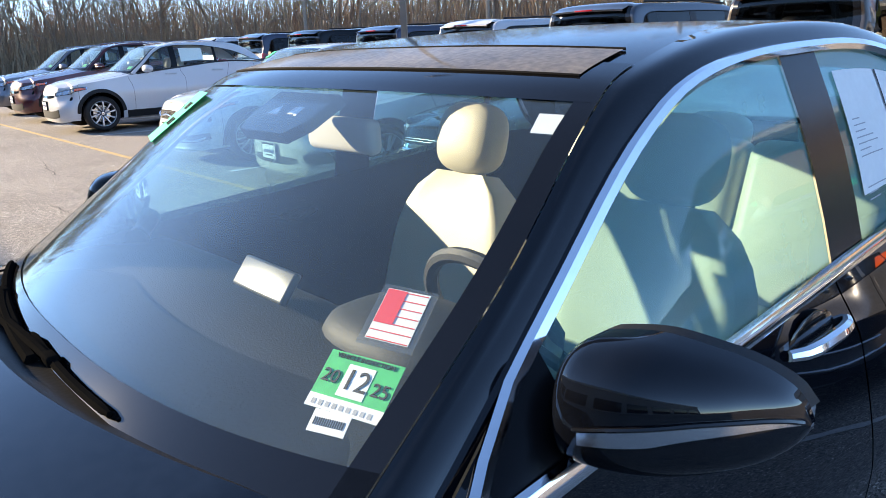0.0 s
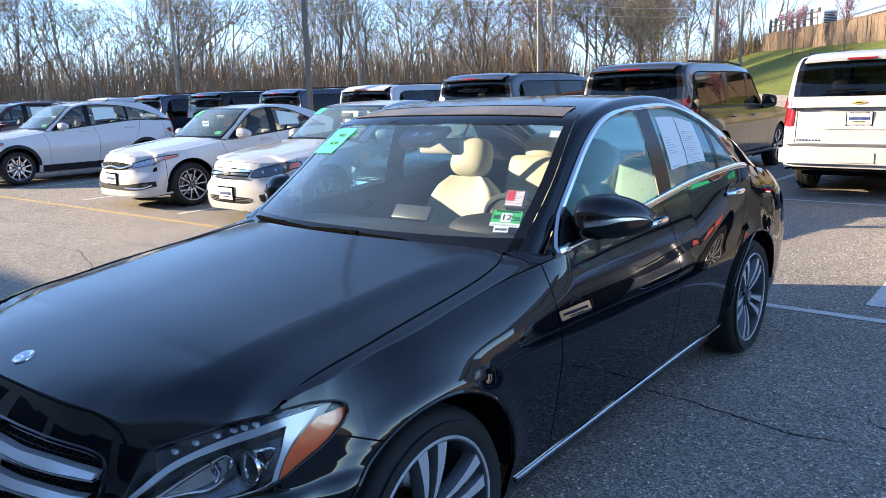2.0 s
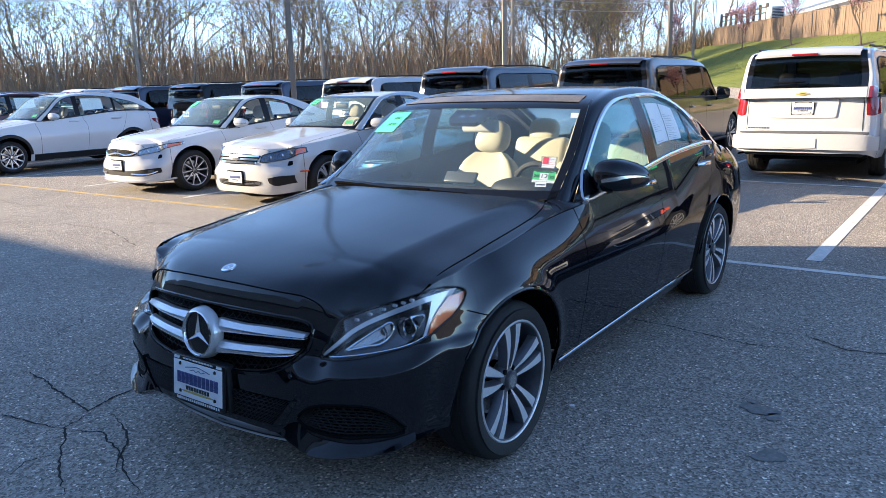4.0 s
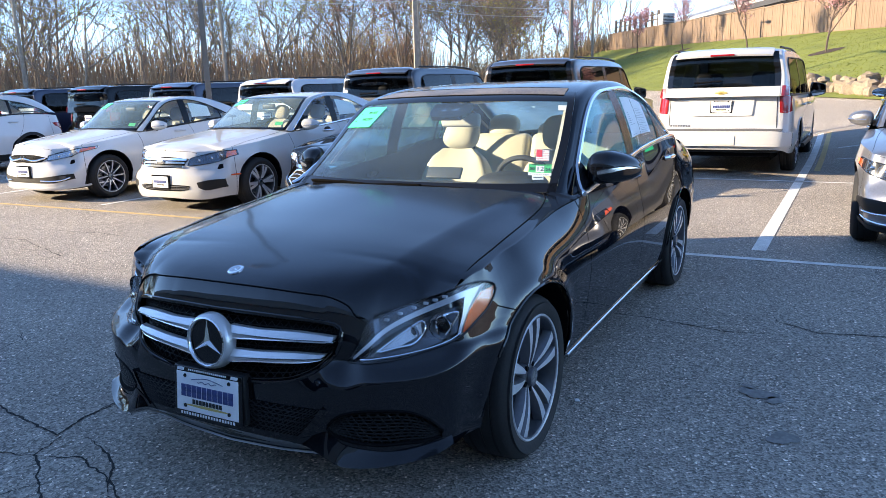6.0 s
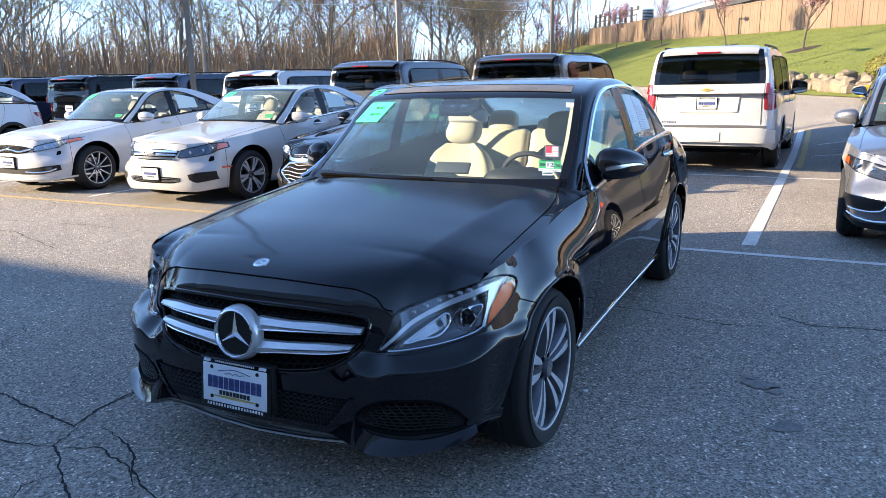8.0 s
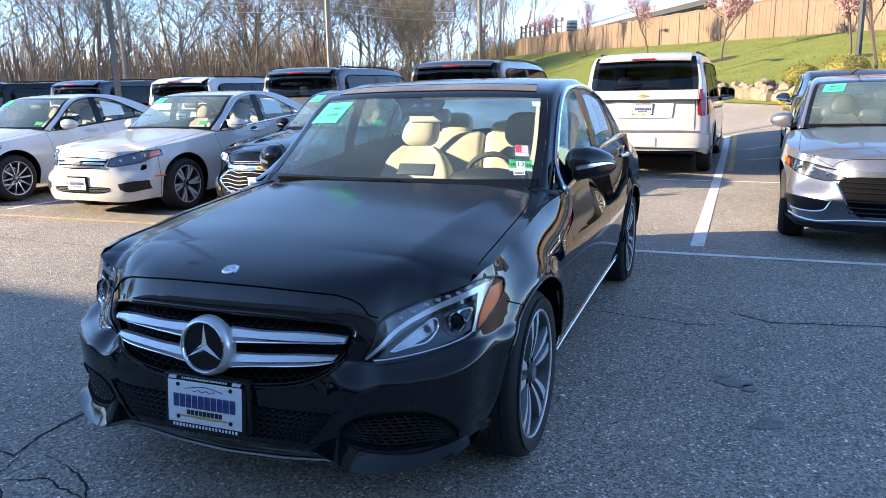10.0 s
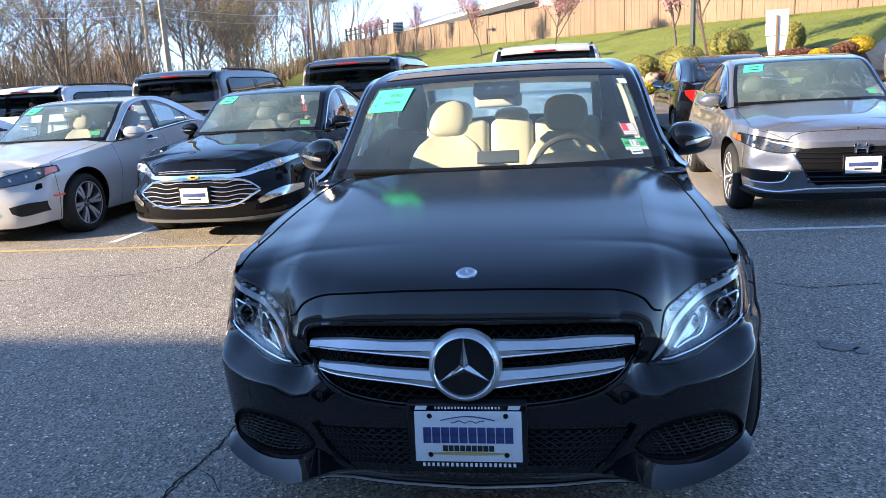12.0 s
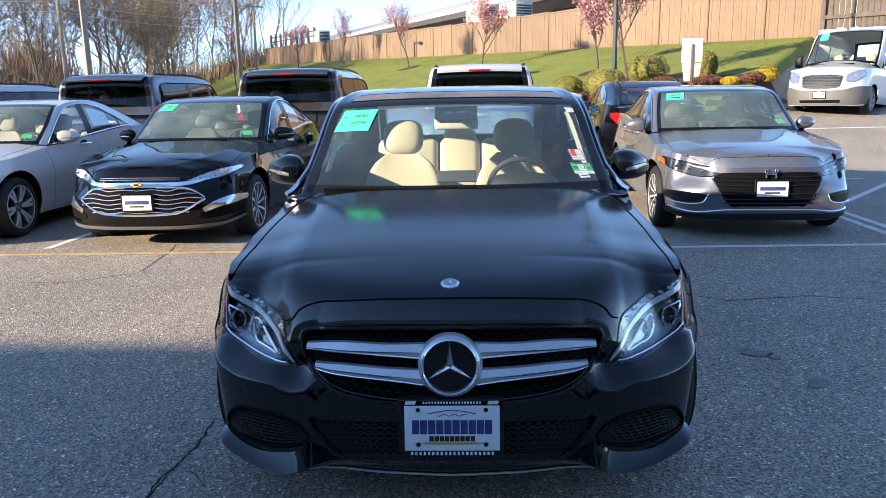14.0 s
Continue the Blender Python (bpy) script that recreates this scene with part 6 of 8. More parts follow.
    part("lip_trim", Geo().tube(np.stack([bk[:, 0] - 0.004, y, zl + 0.001], 1), 0.0042, 8), M_SILVERBAR, c)
    px = float(F(0.0, 0.41)[0])
    part("plate_holder", Geo().box((px - 0.020, -0.166, 0.336), (px + 0.02, 0.166, 0.520), 0.008), M_PLASTIC, c)
    dealer_plate(c, pose(px - 0.033, -0.004, 0.430, 84, 0, -90), 0.315, 0.155)
    # round hood emblem
    hx = -0.655
    em = new("hood_emblem")
    em.parent = c
    em.matrix_local = frame_at((hx, 0, float(k.on_hood(hx, 0.0)[2]) + 0.002), (0, -1, 0), (0.96, 0, 0.28))
    part("emblem_ring", Geo().lathe([(0.020, 0.003), (0.026, 0.004), (0.030, 0.001), (0.031, -0.006)], 32, axis="z"), M_CHROME, em)
    part("emblem_disc", Geo().lathe([(0.0, 0.0035), (0.021, 0.003)], 32, axis="z"), M_LAMPSILVER, em)
    part("emblem_star", star(0.019, 0.002).moved(Matrix.Translation((0, 0, 0.0035))), M_CHROME, em, sharp=5)


def side_details(k):
    c, sh = k.car, k.sh
    x = np.linspace(0.42, 2.42, 30)
    p = np.stack([sh.side_pt(x, np.full(30, z), o) for z, o in ((0.268, 0.002), (0.270, 0.008), (0.281, 0.008), (0.284, 0.002))], 1)
    pair("sill_trim", Geo().grid(p, True), M_CHROME, c)
    p = np.stack([sh.side_pt(x, np.full(30, z), o) for z, o in ((0.170, -0.16), (0.19, -0.08), (0.235, -0.02), (0.266, 0.001))], 1)
    pair("sill_cover", Geo().grid(p, True), M_PLASTIC, c)
    for xc in (0.0, 2.84):
        t = np.linspace(0.5 if xc == 0 else 0.06, np.pi - 0.06, 40)
        q = sh.side_pt(xc - 0.373 * np.cos(t), 0.345 + 0.373 * np.sin(t), 0.001)
        pair("arch_lip", Geo().tube(q, 0.006, 6), M_BLACK, c)
    xs = np.linspace(-0.285, -0.190, 10)
    pair("fender_seam", Geo().tube(sh.side_pt(xs, np.linspace(0.700, 0.662, 10), 0.0006), 0.0024, 5), M_VOID, c)
    # tail lamps
    for s in (1, -1):
        tl = [(s * 0.40, 0.90), (s * 0.60, 0.93), (s * 0.72, 0.95), (s * 0.80, 0.93)]
        bl = [(s * 0.42, 0.80), (s * 0.60, 0.76), (s * 0.72, 0.78), (s * 0.80, 0.88)]
        part("tail_light", patch(sh.rear_pt, tl, bl, 18, 5, 0.006, 0.02, s < 0), M_RED, c)


def screen_pt(k, t, q, off=0.0):
    """A point of the windshield: t up it, q across from -1 to 1."""
    p = k.screen(np.array([t]), 401)[0]
    i = int(round((q + 1) * 200))
    a = k.screen(np.array([t + 0.02]), 401)[0][i] - p[i]
    b = p[min(i + 2, 400)] - p[max(i - 2, 0)]
    n = np.cross(b, a)
    n /= np.linalg.norm(n)
    if n[2] < 0:
        n = -n
    return p[i] + n * off, -b / np.linalg.norm(b), a / np.linalg.norm(a)


def screen_card(k, name, t, q, w, h, mt, label="", turn=0.0, off=-0.004):
    p, right, up = screen_pt(k, t, q, off)
    m = frame_at(p, right, up) @ pose(0, 0, 0, 0, 0, turn)
    o = card(name, None, w, h, mt, k.car, m, label)
    return o, m


def glass_details(k):
    c = k.car
    # inspection sticker, with its date
    o, m = screen_card(k, "inspection_sticker", 0.47, -0.868, 0.110, 0.080, M_GREENSTICKER, "green and white inspection sticker", -4)
    up = lambda x, y, z=0.0012: m @ Matrix.Translation((x, y, z))  # noqa: E731
    part("sticker_field", Geo().box((-0.020, -0.018, 0.0006), (0.020, 0.026, 0.0010)).moved(m), M_PAPER, o)
    part("sticker_foot", Geo().box((-0.055, -0.040, 0.0006), (0.055, -0.022, 0.0010)).moved(m), M_PAPER, o)
    words("sticker_month", "12", 0.040, M_INK, up(0, 0.004), o)
    words("sticker_year", "20", 0.026, M_INK, up(-0.038, 0.004), o)
    words("sticker_year", "25", 0.026, M_INK, up(0.038, 0.000), o)
    words("sticker_heading", "VEHICLE INSPECTION", 0.009, M_INK, up(0, 0.034), o)
    for i in range(9):
        part("sticker_bar", Geo().box((-0.047 + i * 0.0104, -0.036, 0.0008), (-0.041 + i * 0.0104, -0.029, 0.0014)).moved(m), M_PRINT, o)
    o, m = screen_card(k, "barcode_label", 0.315, -0.872, 0.054, 0.030, M_PAPER, "small white label with a bar code")
    for i in range(14):
        part("bar", Geo().box((-0.022 + i * 0.0032, -0.006, 0.0006), (-0.0205 + i * 0.0032, 0.004, 0.0012)).moved(m), M_INK, o)
    o, m = screen_card(k, "service_tag", 0.79, -0.862, 0.064, 0.078, M_PAPER, "red and white service tag", -4, -0.008)
    part("tag_heading", Geo().box((-0.031, -0.014, 0.0006), (-0.002, 0.038, 0.0012)).moved(m), M_REDPAPER, o)
    for i in range(7):
        part("tag_rule", Geo().box((-0.031, -0.038 + i * 0.0122, 0.0006), (0.031, -0.0368 + i * 0.0122, 0.0013)).moved(m), M_REDPAPER, o)
    part("tag_sleeve", Geo().box((-0.042, -0.048, -0.0014), (0.042, 0.045, -0.0006)).moved(m), glass("clear_sleeve", (0.85, 0.87, 0.88), 1.0, 0.1), o)
    # price card high in the corner
    o, m = screen_card(k, "price_tag", 1.69, 0.785, 0.20, 0.18, M_GREENTAG, "bright green paper price tag", 0, 0.003)
    for tx, y in (("WAS", 0.036), ("NOW", -0.022)):
        words("tag_word", tx, 0.036, M_INK, m @ Matrix.Translation((0.02, y, 0.0012)), o)
    for y in (0.025, -0.04):
        part("tag_mark", Geo().box((-0.078, y, 0.0006), (-0.066, y + 0.010, 0.0012)).moved(m), M_INK, o)
    screen_card(k, "clear_label", 1.97, -0.93, 0.055, 0.045, M_PAPER, "small pale label")
    # pale trim inside the windshield pillars
    tt = np.linspace(0.6, 2.4, 16)
    rows_ = k.screen(tt, 61)
    pair("pillar_trim", Geo().grid(np.stack([rows_[:, i] + [0.03 + dx, 0, -0.035] for i, dx in ((58, 0.0), (57, 0.02))], 1)), M_TRIMCLOTH, c)
    # sensor housing and inside mirror
    p, r, u = screen_pt(k, 1.98, 0.0, -0.02)
    m = frame_at(p, r, u)
    part("sensor_housing", Geo().prism([(-0.115, 0.06), (-0.115, -0.03), (-0.085, -0.075), (0.085, -0.075), (0.115, -0.03), (0.115, 0.06)], -0.02, 0.004).moved(m), M_GLOSSBLACK, c)
    part("sensor_window", Geo().prism([(-0.055, -0.02), (-0.012, -0.02), (-0.033, 0.012)], 0.0045, 0.0055).moved(m), M_SATIN, c)
    part("sensor_window", Geo().box((0.02, -0.015, 0.004), (0.055, 0.01, 0.0055), 0.0005).moved(m), M_SATIN, c)
    # wipers at rest
    for blade, arm in (([(0.085, 0.09), (0.07, -0.06), (0.055, -0.22), (0.04, -0.44)], [(0.0, 0.36), (0.03, 0.22), (0.055, 0.06), (0.065, -0.10)]),
                       ([(0.045, 0.18), (0.07, 0.44), (0.075, 0.66), (0.06, 0.87)], [(0.0, -0.04), (0.02, 0.18), (0.045, 0.38), (0.065, 0.52)])):
        w = new("wiper")
        w.parent = c
        on = lambda q, off: np.array([screen_pt(k, t_, q_, off)[0] for t_, q_ in even(q, 20)])  # noqa: E731
        b0, b1 = on(blade, 0.003), on(blade, 0.012)
        part("wiper_blade", Geo().tube(b0, 0.005, 5), M_RUBBER, w)
        part("wiper_spine", Geo().tube(b1, np.r_[0.004, np.full(18, 0.008), 0.004], 6), M_RUBBER, w)
        part("wiper_arm", Geo().tube(on(arm, 0.018), np.linspace(0.012, 0.008, 20), 6), M_RUBBER, w)
        part("wiper_joint", Geo().box(on(arm, 0.014)[-1] - [0.010, 0.020, 0.008], on(arm, 0.014)[-1] + [0.010, 0.020, 0.010], 0.004), M_RUBBER, w)
    # papers inside the rear door's window
    p = k.side(np.linspace(1.885, 2.275, 8), 9, 0.004)
    q = p[:, 2:8]
    part("window_paper", Geo().grid(q).mirrored(), M_PAPER, c, "white printed sheet taped to the glass")
    for i in range(2):
        for j in range(16):
            lo = 34 + 5 * j
            end = (1.985, 1.955, 2.01, 1.94, 2.0)[(j + 2 * i) % 5] if i or j % 4 else 1.96
            if i == 0 and j in (3, 4, 5, 6, 14, 15):
                continue
            strip_ = k.side(np.linspace(1.905 + 0.195 * i, end + 0.225 * i, 3), 160, 0.0055)[:, lo:lo + 2]
            part("printed_line", Geo().grid(strip_).mirrored(), M_PRINT, c)
    fold = k.side(np.linspace(2.075, 2.081, 2), 9, 0.006)[:, 2:8]
    part("sheet_fold", Geo().grid(fold).mirrored(), M_INK, c)
    # dusty dark roof window
    g = k.screen(np.linspace(2.70, 3.24, 10), 25)[:, 1:-1] + [-0.003, 0, 0.004]
    part("roof_window", Geo().grid(g), material("dusty_roof_glass", (0.12, 0.098, 0.07), 0.6, vary=0.6, scale=6, fine=70, coat=0.3), c, "dusty dark glass roof panel")
    e = k.screen(np.array([2.68, 3.26]), 25)[:, 1:-1] + [-0.003, 0, 0.003]
    for r in e:
        part("roof_seal", Geo().tube(r, 0.003, 6), M_VOID, c)
    # hood over the dials and screen on the dashboard
    part("instrument_hood", Geo().ball((1.08, -0.36, 0.945), (0.13, 0.20, 0.070), 10, 24, 0.8), M_DASH, c)
    part("dashboard_screen", Geo().box((0.975, -0.105, 0.975), (0.993, 0.105, 1.045), 0.006, Matrix.Rotation(radians(38), 4, "Y")), material("screen_back", (0.055, 0.058, 0.056), 0.3), c)


NOSE_PLAN = [(-0.82, 0, 0.815, 0.302), (-0.81, 0.25, 0.812, 0.300), (-0.775, 0.45, 0.794, 0.285), (-0.70, 0.64, 0.752, 0.255), (-0.555, 0.810, 0.792, 0.268), (-0.37, 0.878, 0.83, 0.262)]
SALOON_MB = table(SALOON, screen_glass=M_WINDSHIELD, frit=2.2, hero=True, shoulder=0.055, rear_glass=M_REARGLASS, chrome_r=0.0125, hood_material=M_BLACKDUSTY, roof_material=M_BLACKDUSTY, mirror_back=M_HEADLINER,
                  plan=NOSE_PLAN + SALOON["plan"][6:11] + [(2.95, 0.925, 1.062, 0.2), (3.38, 0.918, 1.000, 0.22), (3.67, 0.845, 0.955, 0.25), (3.80, 0.64, 0.985, 0.26), (3.86, 0.30, 1.03, 0.26), (3.875, 0, 1.04, 0.26)], C=[(0.545, 0.972)] + SALOON["C"][1:6] + [(2.62, 1.385), (3.02, 1.235), (3.42, 1.085)],
                  R=SALOON["R"][:5] + [(2.2, 0.645, 1.457), (2.62, 0.692, 1.338), (3.0, 0.738, 1.180), (3.40, 0.745, 1.000)],
                  E=SALOON["E"][:5] + [(2.2, 0.57, 1.468), (2.62, 0.61, 1.365), (3.0, 0.65, 1.210), (3.37, 0.68, 1.030)],
                  haunch=0.045, window_end=2.75, windows=((0.95, 1.695), (1.84, 2.39), (2.425, 2.735)), pillars=((0.80, 0.955), (1.695, 1.767), (1.767, 1.84), (2.39, 2.425)),
                  T=SALOON["T"][:5] + [(2.12, 0.700, 1.412), (2.48, 0.752, 1.297), (2.75, 0.826, 1.088), (3.22, 0.815, 1.025)], nose_cols=190, nose_rows=110, seams=(-0.235,) + SALOON["seams"][1:],
                  lean=([(0.2, 0.0), (0.5, 0.03), (0.75, 0.05), (0.95, 0.045)],) + SALOON["lean"][1:],
                  front=[(0.16, 0.045), (0.22, 0.01), (0.30, 0.0), (0.45, 0.0), (0.56, 0.008), (0.64, 0.025), (0.72, 0.049), (0.78, 0.077), (0.815, 0.098), (0.85, 0.130)],
                  corner=[(0.16, -0.02), (0.46, -0.02), (0.52, 0.012), (0.58, 0.070), (0.70, 0.10), (0.85, 0.105)],
                  lamp_top=[p for p in LAMP[0] if 0.55 < p[0] < 0.83], openings=[closed(across(GRILLE[0]), across(GRILLE[1])), closed(*INTAKE), closed(*LAMP)],
                  ridge=[(0.0, 0.56), (0.44, 0.545), (0.486, 0.506), (0.527, 0.492), (0.593, 0.513), (0.75, 0.527), (0.87, 0.57)])
hero = Car(SALOON_MB, "saloon", "black four-door saloon, dusty, with cream leather seats", M_BLACK, pose(0, 0.02, 0, 0, 0, 1.75), sideglass=M_SIDEGLASS)
hero.interior(M_CREAM, 1.53, 0.335, top=0.962, lift=0.10)
hero.wing_mirrors(1.035, 0.930, 1.052)
hero.handles(((1.58, 0.950), (2.53, 0.968)))
wheels(hero.car, "twin", [(x, s * 0.805) for x in (0, 2.84) for s in (-1, 1)], 0.33, 0.249)
front_details(hero)
side_details(hero)
glass_details(hero)


# ---- the other cars ----
def flipped(pts, s):
    return [(s * y, z) for y, z in pts]


def put(k, name, top, bot, mt, off=0.005, skirt=0.02, sides=True, nu=20, nv=5, parent=None, rear=False, glassy=False):
    """A piece on the nose or tail, on both sides or across the middle."""
    F = k.sh.rear_pt if rear else k.sh.front_pt
    for s in ((1, -1) if sides else (1,)):
        o = part(name, patch(F, flipped(top, s), flipped(bot, s), nu, nv, off, skirt, (s > 0) != rear), mt, parent or k.car)
        if glassy:
            o.visible_shadow = False


def bars(k, name, rows, mt, off, r, rear=False, sides=False):
    F = k.sh.rear_pt if rear else k.sh.front_pt
    for pts in rows:
        for s in ((1, -1) if sides else (1,)):
            e = even(flipped(pts, s), 24)
            part(name, Geo().tube(F(e[:, 0], e[:, 1], off), r, 6), mt, k.car)


def sym(pts):
    return [(-y, z) for y, z in reversed(pts) if y > 0] + pts


def lamps(k, top, bot, amber=None, bowl=None):
    for s in (1, -1):
        h = new("headlight")
        h.parent = k.car
        F, f = k.sh.front_pt, s > 0
        t, b = flipped(top, s), flipped(bot, s)
        part("lamp_housing", patch(F, t, b, 18, 5, 0.002, 0.01, f), bowl or M_LAMPSILVER, h)
        mid = [((p[0] + q[0]) / 2, (p[1] + q[1]) / 2) for p, q in zip(even(t, 5), even(b, 5))]
        for y, z in mid[1:4]:
            p = F(y, z, 0.004)
            part("projector_lens", Geo().ball(p, (0.010, 0.024, 0.020), 8, 14), M_CHROME, h)
        if amber:
            part("amber_reflector", patch(F, flipped(amber[0], s), flipped(amber[1], s), 8, 4, 0.006, 0.0, f), M_AMBER, h)
        c = part("lamp_cover", patch(F, t, b, 20, 5, 0.014, 0.012, f), M_LENS, h)
        c.visible_shadow = False
        ring = np.vstack([even(t, 24), even(b, 24)[::-1]])
        ring = np.vstack([ring, ring[:1]])
        part("lamp_seal", Geo().tube(F(ring[:, 0], ring[:, 1], 0.006), 0.005, 5, False), M_GLOSSBLACK, h)


def plate_on(k, z, y=0.0, rear=False, off=0.012, detail=False):
    p = (k.sh.rear_pt if rear else k.sh.front_pt)(y, z, off)
    x = float(p[0])
    if rear:
        dealer_plate(k.car, pose(x + 0.004, y, z, 90, 0, 90), detail=detail)
    else:
        part("plate_holder", Geo().box((x - 0.006, y - 0.16, z - 0.085), (x + 0.03, y + 0.16, z + 0.085), 0.006), M_PLASTIC, k.car)
        dealer_plate(k.car, pose(x - 0.008, y, z, 90, 0, -90), detail=detail)


def dressed(k, tag=True, paper=True, cross=True):
    """Papers and stickers of a car for sale, and its wipers."""
    if tag:
        o, m = screen_card(k, "price_tag", 2.0, 0.72, 0.20, 0.16, M_GREENTAG, "bright green paper price tag", 0, 0.003)
        for y in (0.03, -0.03):
            part("tag_bar", Geo().box((-0.05, y - 0.010, 0.0006), (0.06, y + 0.010, 0.0012)).moved(m), M_INK, o)
    screen_card(k, "inspection_sticker", 0.45, -0.80, 0.11, 0.08, M_GREENSTICKER, "green inspection sticker")
    if paper:
        a, b = k.d["windows"][1]
        p = k.side(np.linspace(a + 0.12 * (b - a), a + 0.72 * (b - a), 6), 9, -0.010)[:, 2:8]
        part("window_paper", Geo().grid(p).mirrored(), M_PAPER, k.car, "white printed sheet behind the glass")
    for s, q0, q1, t1 in ((1, -0.55, 0.35, 0.05), (-1, 0.30, 0.93, 0.08)):
        w = new("wiper")
        w.parent = k.car
        pts = [screen_pt(k, 0.02 + t1 * u, q0 + (q1 - q0) * u, 0.016)[0] for u in np.linspace(0, 1, 8)]
        part("wiper_blade", Geo().tube(pts, 0.008, 5), M_VOID, w)


def saloon(x, y, z, mt, label, lx, wy, hz, style, seatm, yaw=0.0, base=SALOON, name="saloon", **other):
    k = Car(table(base, lx, wy, hz, nose_cols=30, nose_rows=14, screen_glass=M_DUSTSHEENSCREEN, **other), name, label, mt, pose(x, y, z, 0, 0, yaw))
    k.interior(seatm, 1.47 * lx)
    k.mirrors(0.98 * lx, 0.95 * wy, 1.04 * hz, (0.08, 0.115, 0.075))
    k.handles(((1.46 * lx, 0.93 * hz), (2.48 * lx, 0.95 * hz)), other.get("chrome", True) is True)
    wheels(k.car, style, [(q * lx, s * 0.80 * wy) for q in (0, 2.84) for s in (-1, 1)], 0.325, 0.232)
    put(k, "tail_light", [(0.40, 0.92), (0.60, 0.95), (0.72, 0.96), (0.80, 0.95)], [(0.42, 0.80), (0.60, 0.76), (0.72, 0.78), (0.80, 0.88)], M_RED, rear=True)
    k.lx = lx
    return k


# black one with a large bright grille
k = saloon(4.78, 3.27, 0, M_BLACK2, "black saloon with a large chrome grille and green tag", 1.04, 1.01, 0.985, "turbine", M_LEATHER)
lamps(k, [(0.46, 0.672), (0.58, 0.720), (0.72, 0.765), (0.86, 0.785)], [(0.46, 0.650), (0.60, 0.655), (0.76, 0.690), (0.87, 0.745)])
ut, ub = sym([(0, 0.715), (0.25, 0.712), (0.46, 0.685)]), sym([(0, 0.672), (0.25, 0.668), (0.42, 0.650)])
put(k, "upper_grille", ut, ub, M_VOID, 0.004, 0.01, False, 40)
bars(k, "grille_slat", [sym([(0, z), (0.25, z - 0.002), (0.40, z - 0.008)]) for z in (0.703, 0.685)], M_SATIN, 0.010, 0.0035)
lt, lb = sym([(0, 0.615), (0.30, 0.612), (0.48, 0.590), (0.62, 0.500)]), sym([(0, 0.345), (0.25, 0.350), (0.42, 0.375), (0.62, 0.490)])
put(k, "lower_grille", lt, lb, M_VOID, 0.004, 0.01, False, 50, 8)
for i in range(6):
    z = 0.585 - 0.043 * i
    w = 0.60 - 0.9 * max(0.0, 0.50 - z) - 1.3 * max(0.0, z - 0.50)
    bars(k, "grille_slat", [[(0.0, z - 0.004), (0.15, z + 0.006), (0.3, z - 0.008), (w * 0.8, z + 0.010), (w, z)]], M_SATIN, 0.012, 0.0055, sides=True)
bars(k, "grille_trim", [lt, lb], M_CHROME, 0.012, 0.011)
put(k, "grille_band", sym([(0, 0.662), (0.30, 0.658), (0.50, 0.664), (0.62, 0.680)]), sym([(0, 0.622), (0.30, 0.620), (0.50, 0.632), (0.62, 0.668)]), M_CHROME, 0.016, 0.02, False, 40, 4)
put(k, "fog_surround", [(0.60, 0.40), (0.70, 0.46), (0.82, 0.50), (0.90, 0.49)], [(0.62, 0.36), (0.72, 0.395), (0.83, 0.42), (0.905, 0.44)], M_SATIN, 0.008)
put(k, "corner_intake", [(0.58, 0.36), (0.72, 0.38), (0.86, 0.41)], [(0.56, 0.30), (0.72, 0.30), (0.88, 0.33)], M_VOID, 0.004)
put(k, "lower_lip", sym([(0, 0.235), (0.4, 0.235), (0.75, 0.25), (0.90, 0.29)]), sym([(0, 0.205), (0.4, 0.205), (0.75, 0.22), (0.91, 0.27)]), M_GREYPLASTIC, 0.02, 0.04, False, 40, 3)
part("badge", Geo().box((-0.055, -0.012, 0), (0.055, 0.012, 0.012), 0.004).box((-0.026, -0.021, 0), (0.026, 0.021, 0.012), 0.004).moved(pose(float(k.sh.front_pt(0.0, 0.642, 0.026)[0]), 0, 0.642, 90, 0, -90)), M_GOLD, k.car)
plate_on(k, 0.47, 0.0, off=0.02)
dressed(k)
# pearl one with a barred bright grille
k = saloon(4.72, 5.88, 0, M_PEARL, "pearl white saloon with a barred chrome grille", 1.03, 1.0, 0.985, "six", M_TAN)
lamps(k, [(0.43, 0.695), (0.56, 0.735), (0.70, 0.770), (0.83, 0.780)], [(0.41, 0.605), (0.56, 0.615), (0.72, 0.650), (0.85, 0.715)], ([(0.79, 0.765), (0.83, 0.775)], [(0.79, 0.69), (0.845, 0.722)]), M_INDICATOR)
gt, gb = sym([(0, 0.715), (0.22, 0.710), (0.41, 0.690)]), sym([(0, 0.575), (0.20, 0.580), (0.36, 0.600)])
put(k, "grille", gt, gb, M_VOID, 0.004, 0.01, False, 40)
for i in range(3):
    z = 0.690 - 0.043 * i
    w = 0.40 - 0.02 * i
    put(k, "grille_bar", sym([(0, z + 0.014), (w * 0.6, z + 0.012), (w, z + 0.006)]), sym([(0, z - 0.014), (w * 0.6, z - 0.014), (w, z - 0.016)]), M_CHROME, 0.022, 0.02, False, 30, 4)
part("badge", Geo().ball((float(k.sh.front_pt(0.0, 0.655, 0.03)[0]), 0, 0.655), (0.012, 0.075, 0.032), 8, 20), M_SATIN, k.car)
lt, lb = sym([(0, 0.365), (0.3, 0.365), (0.45, 0.355)]), sym([(0, 0.285), (0.3, 0.29), (0.43, 0.31)])
put(k, "lower_grille", lt, lb, M_VOID, 0.004, 0.01, False, 36)
part("lower_grille_lattice", lattice(k.sh.front_pt, lt, lb, 0.008, 9, 3, 0.004, False), M_GREYPLASTIC, k.car)
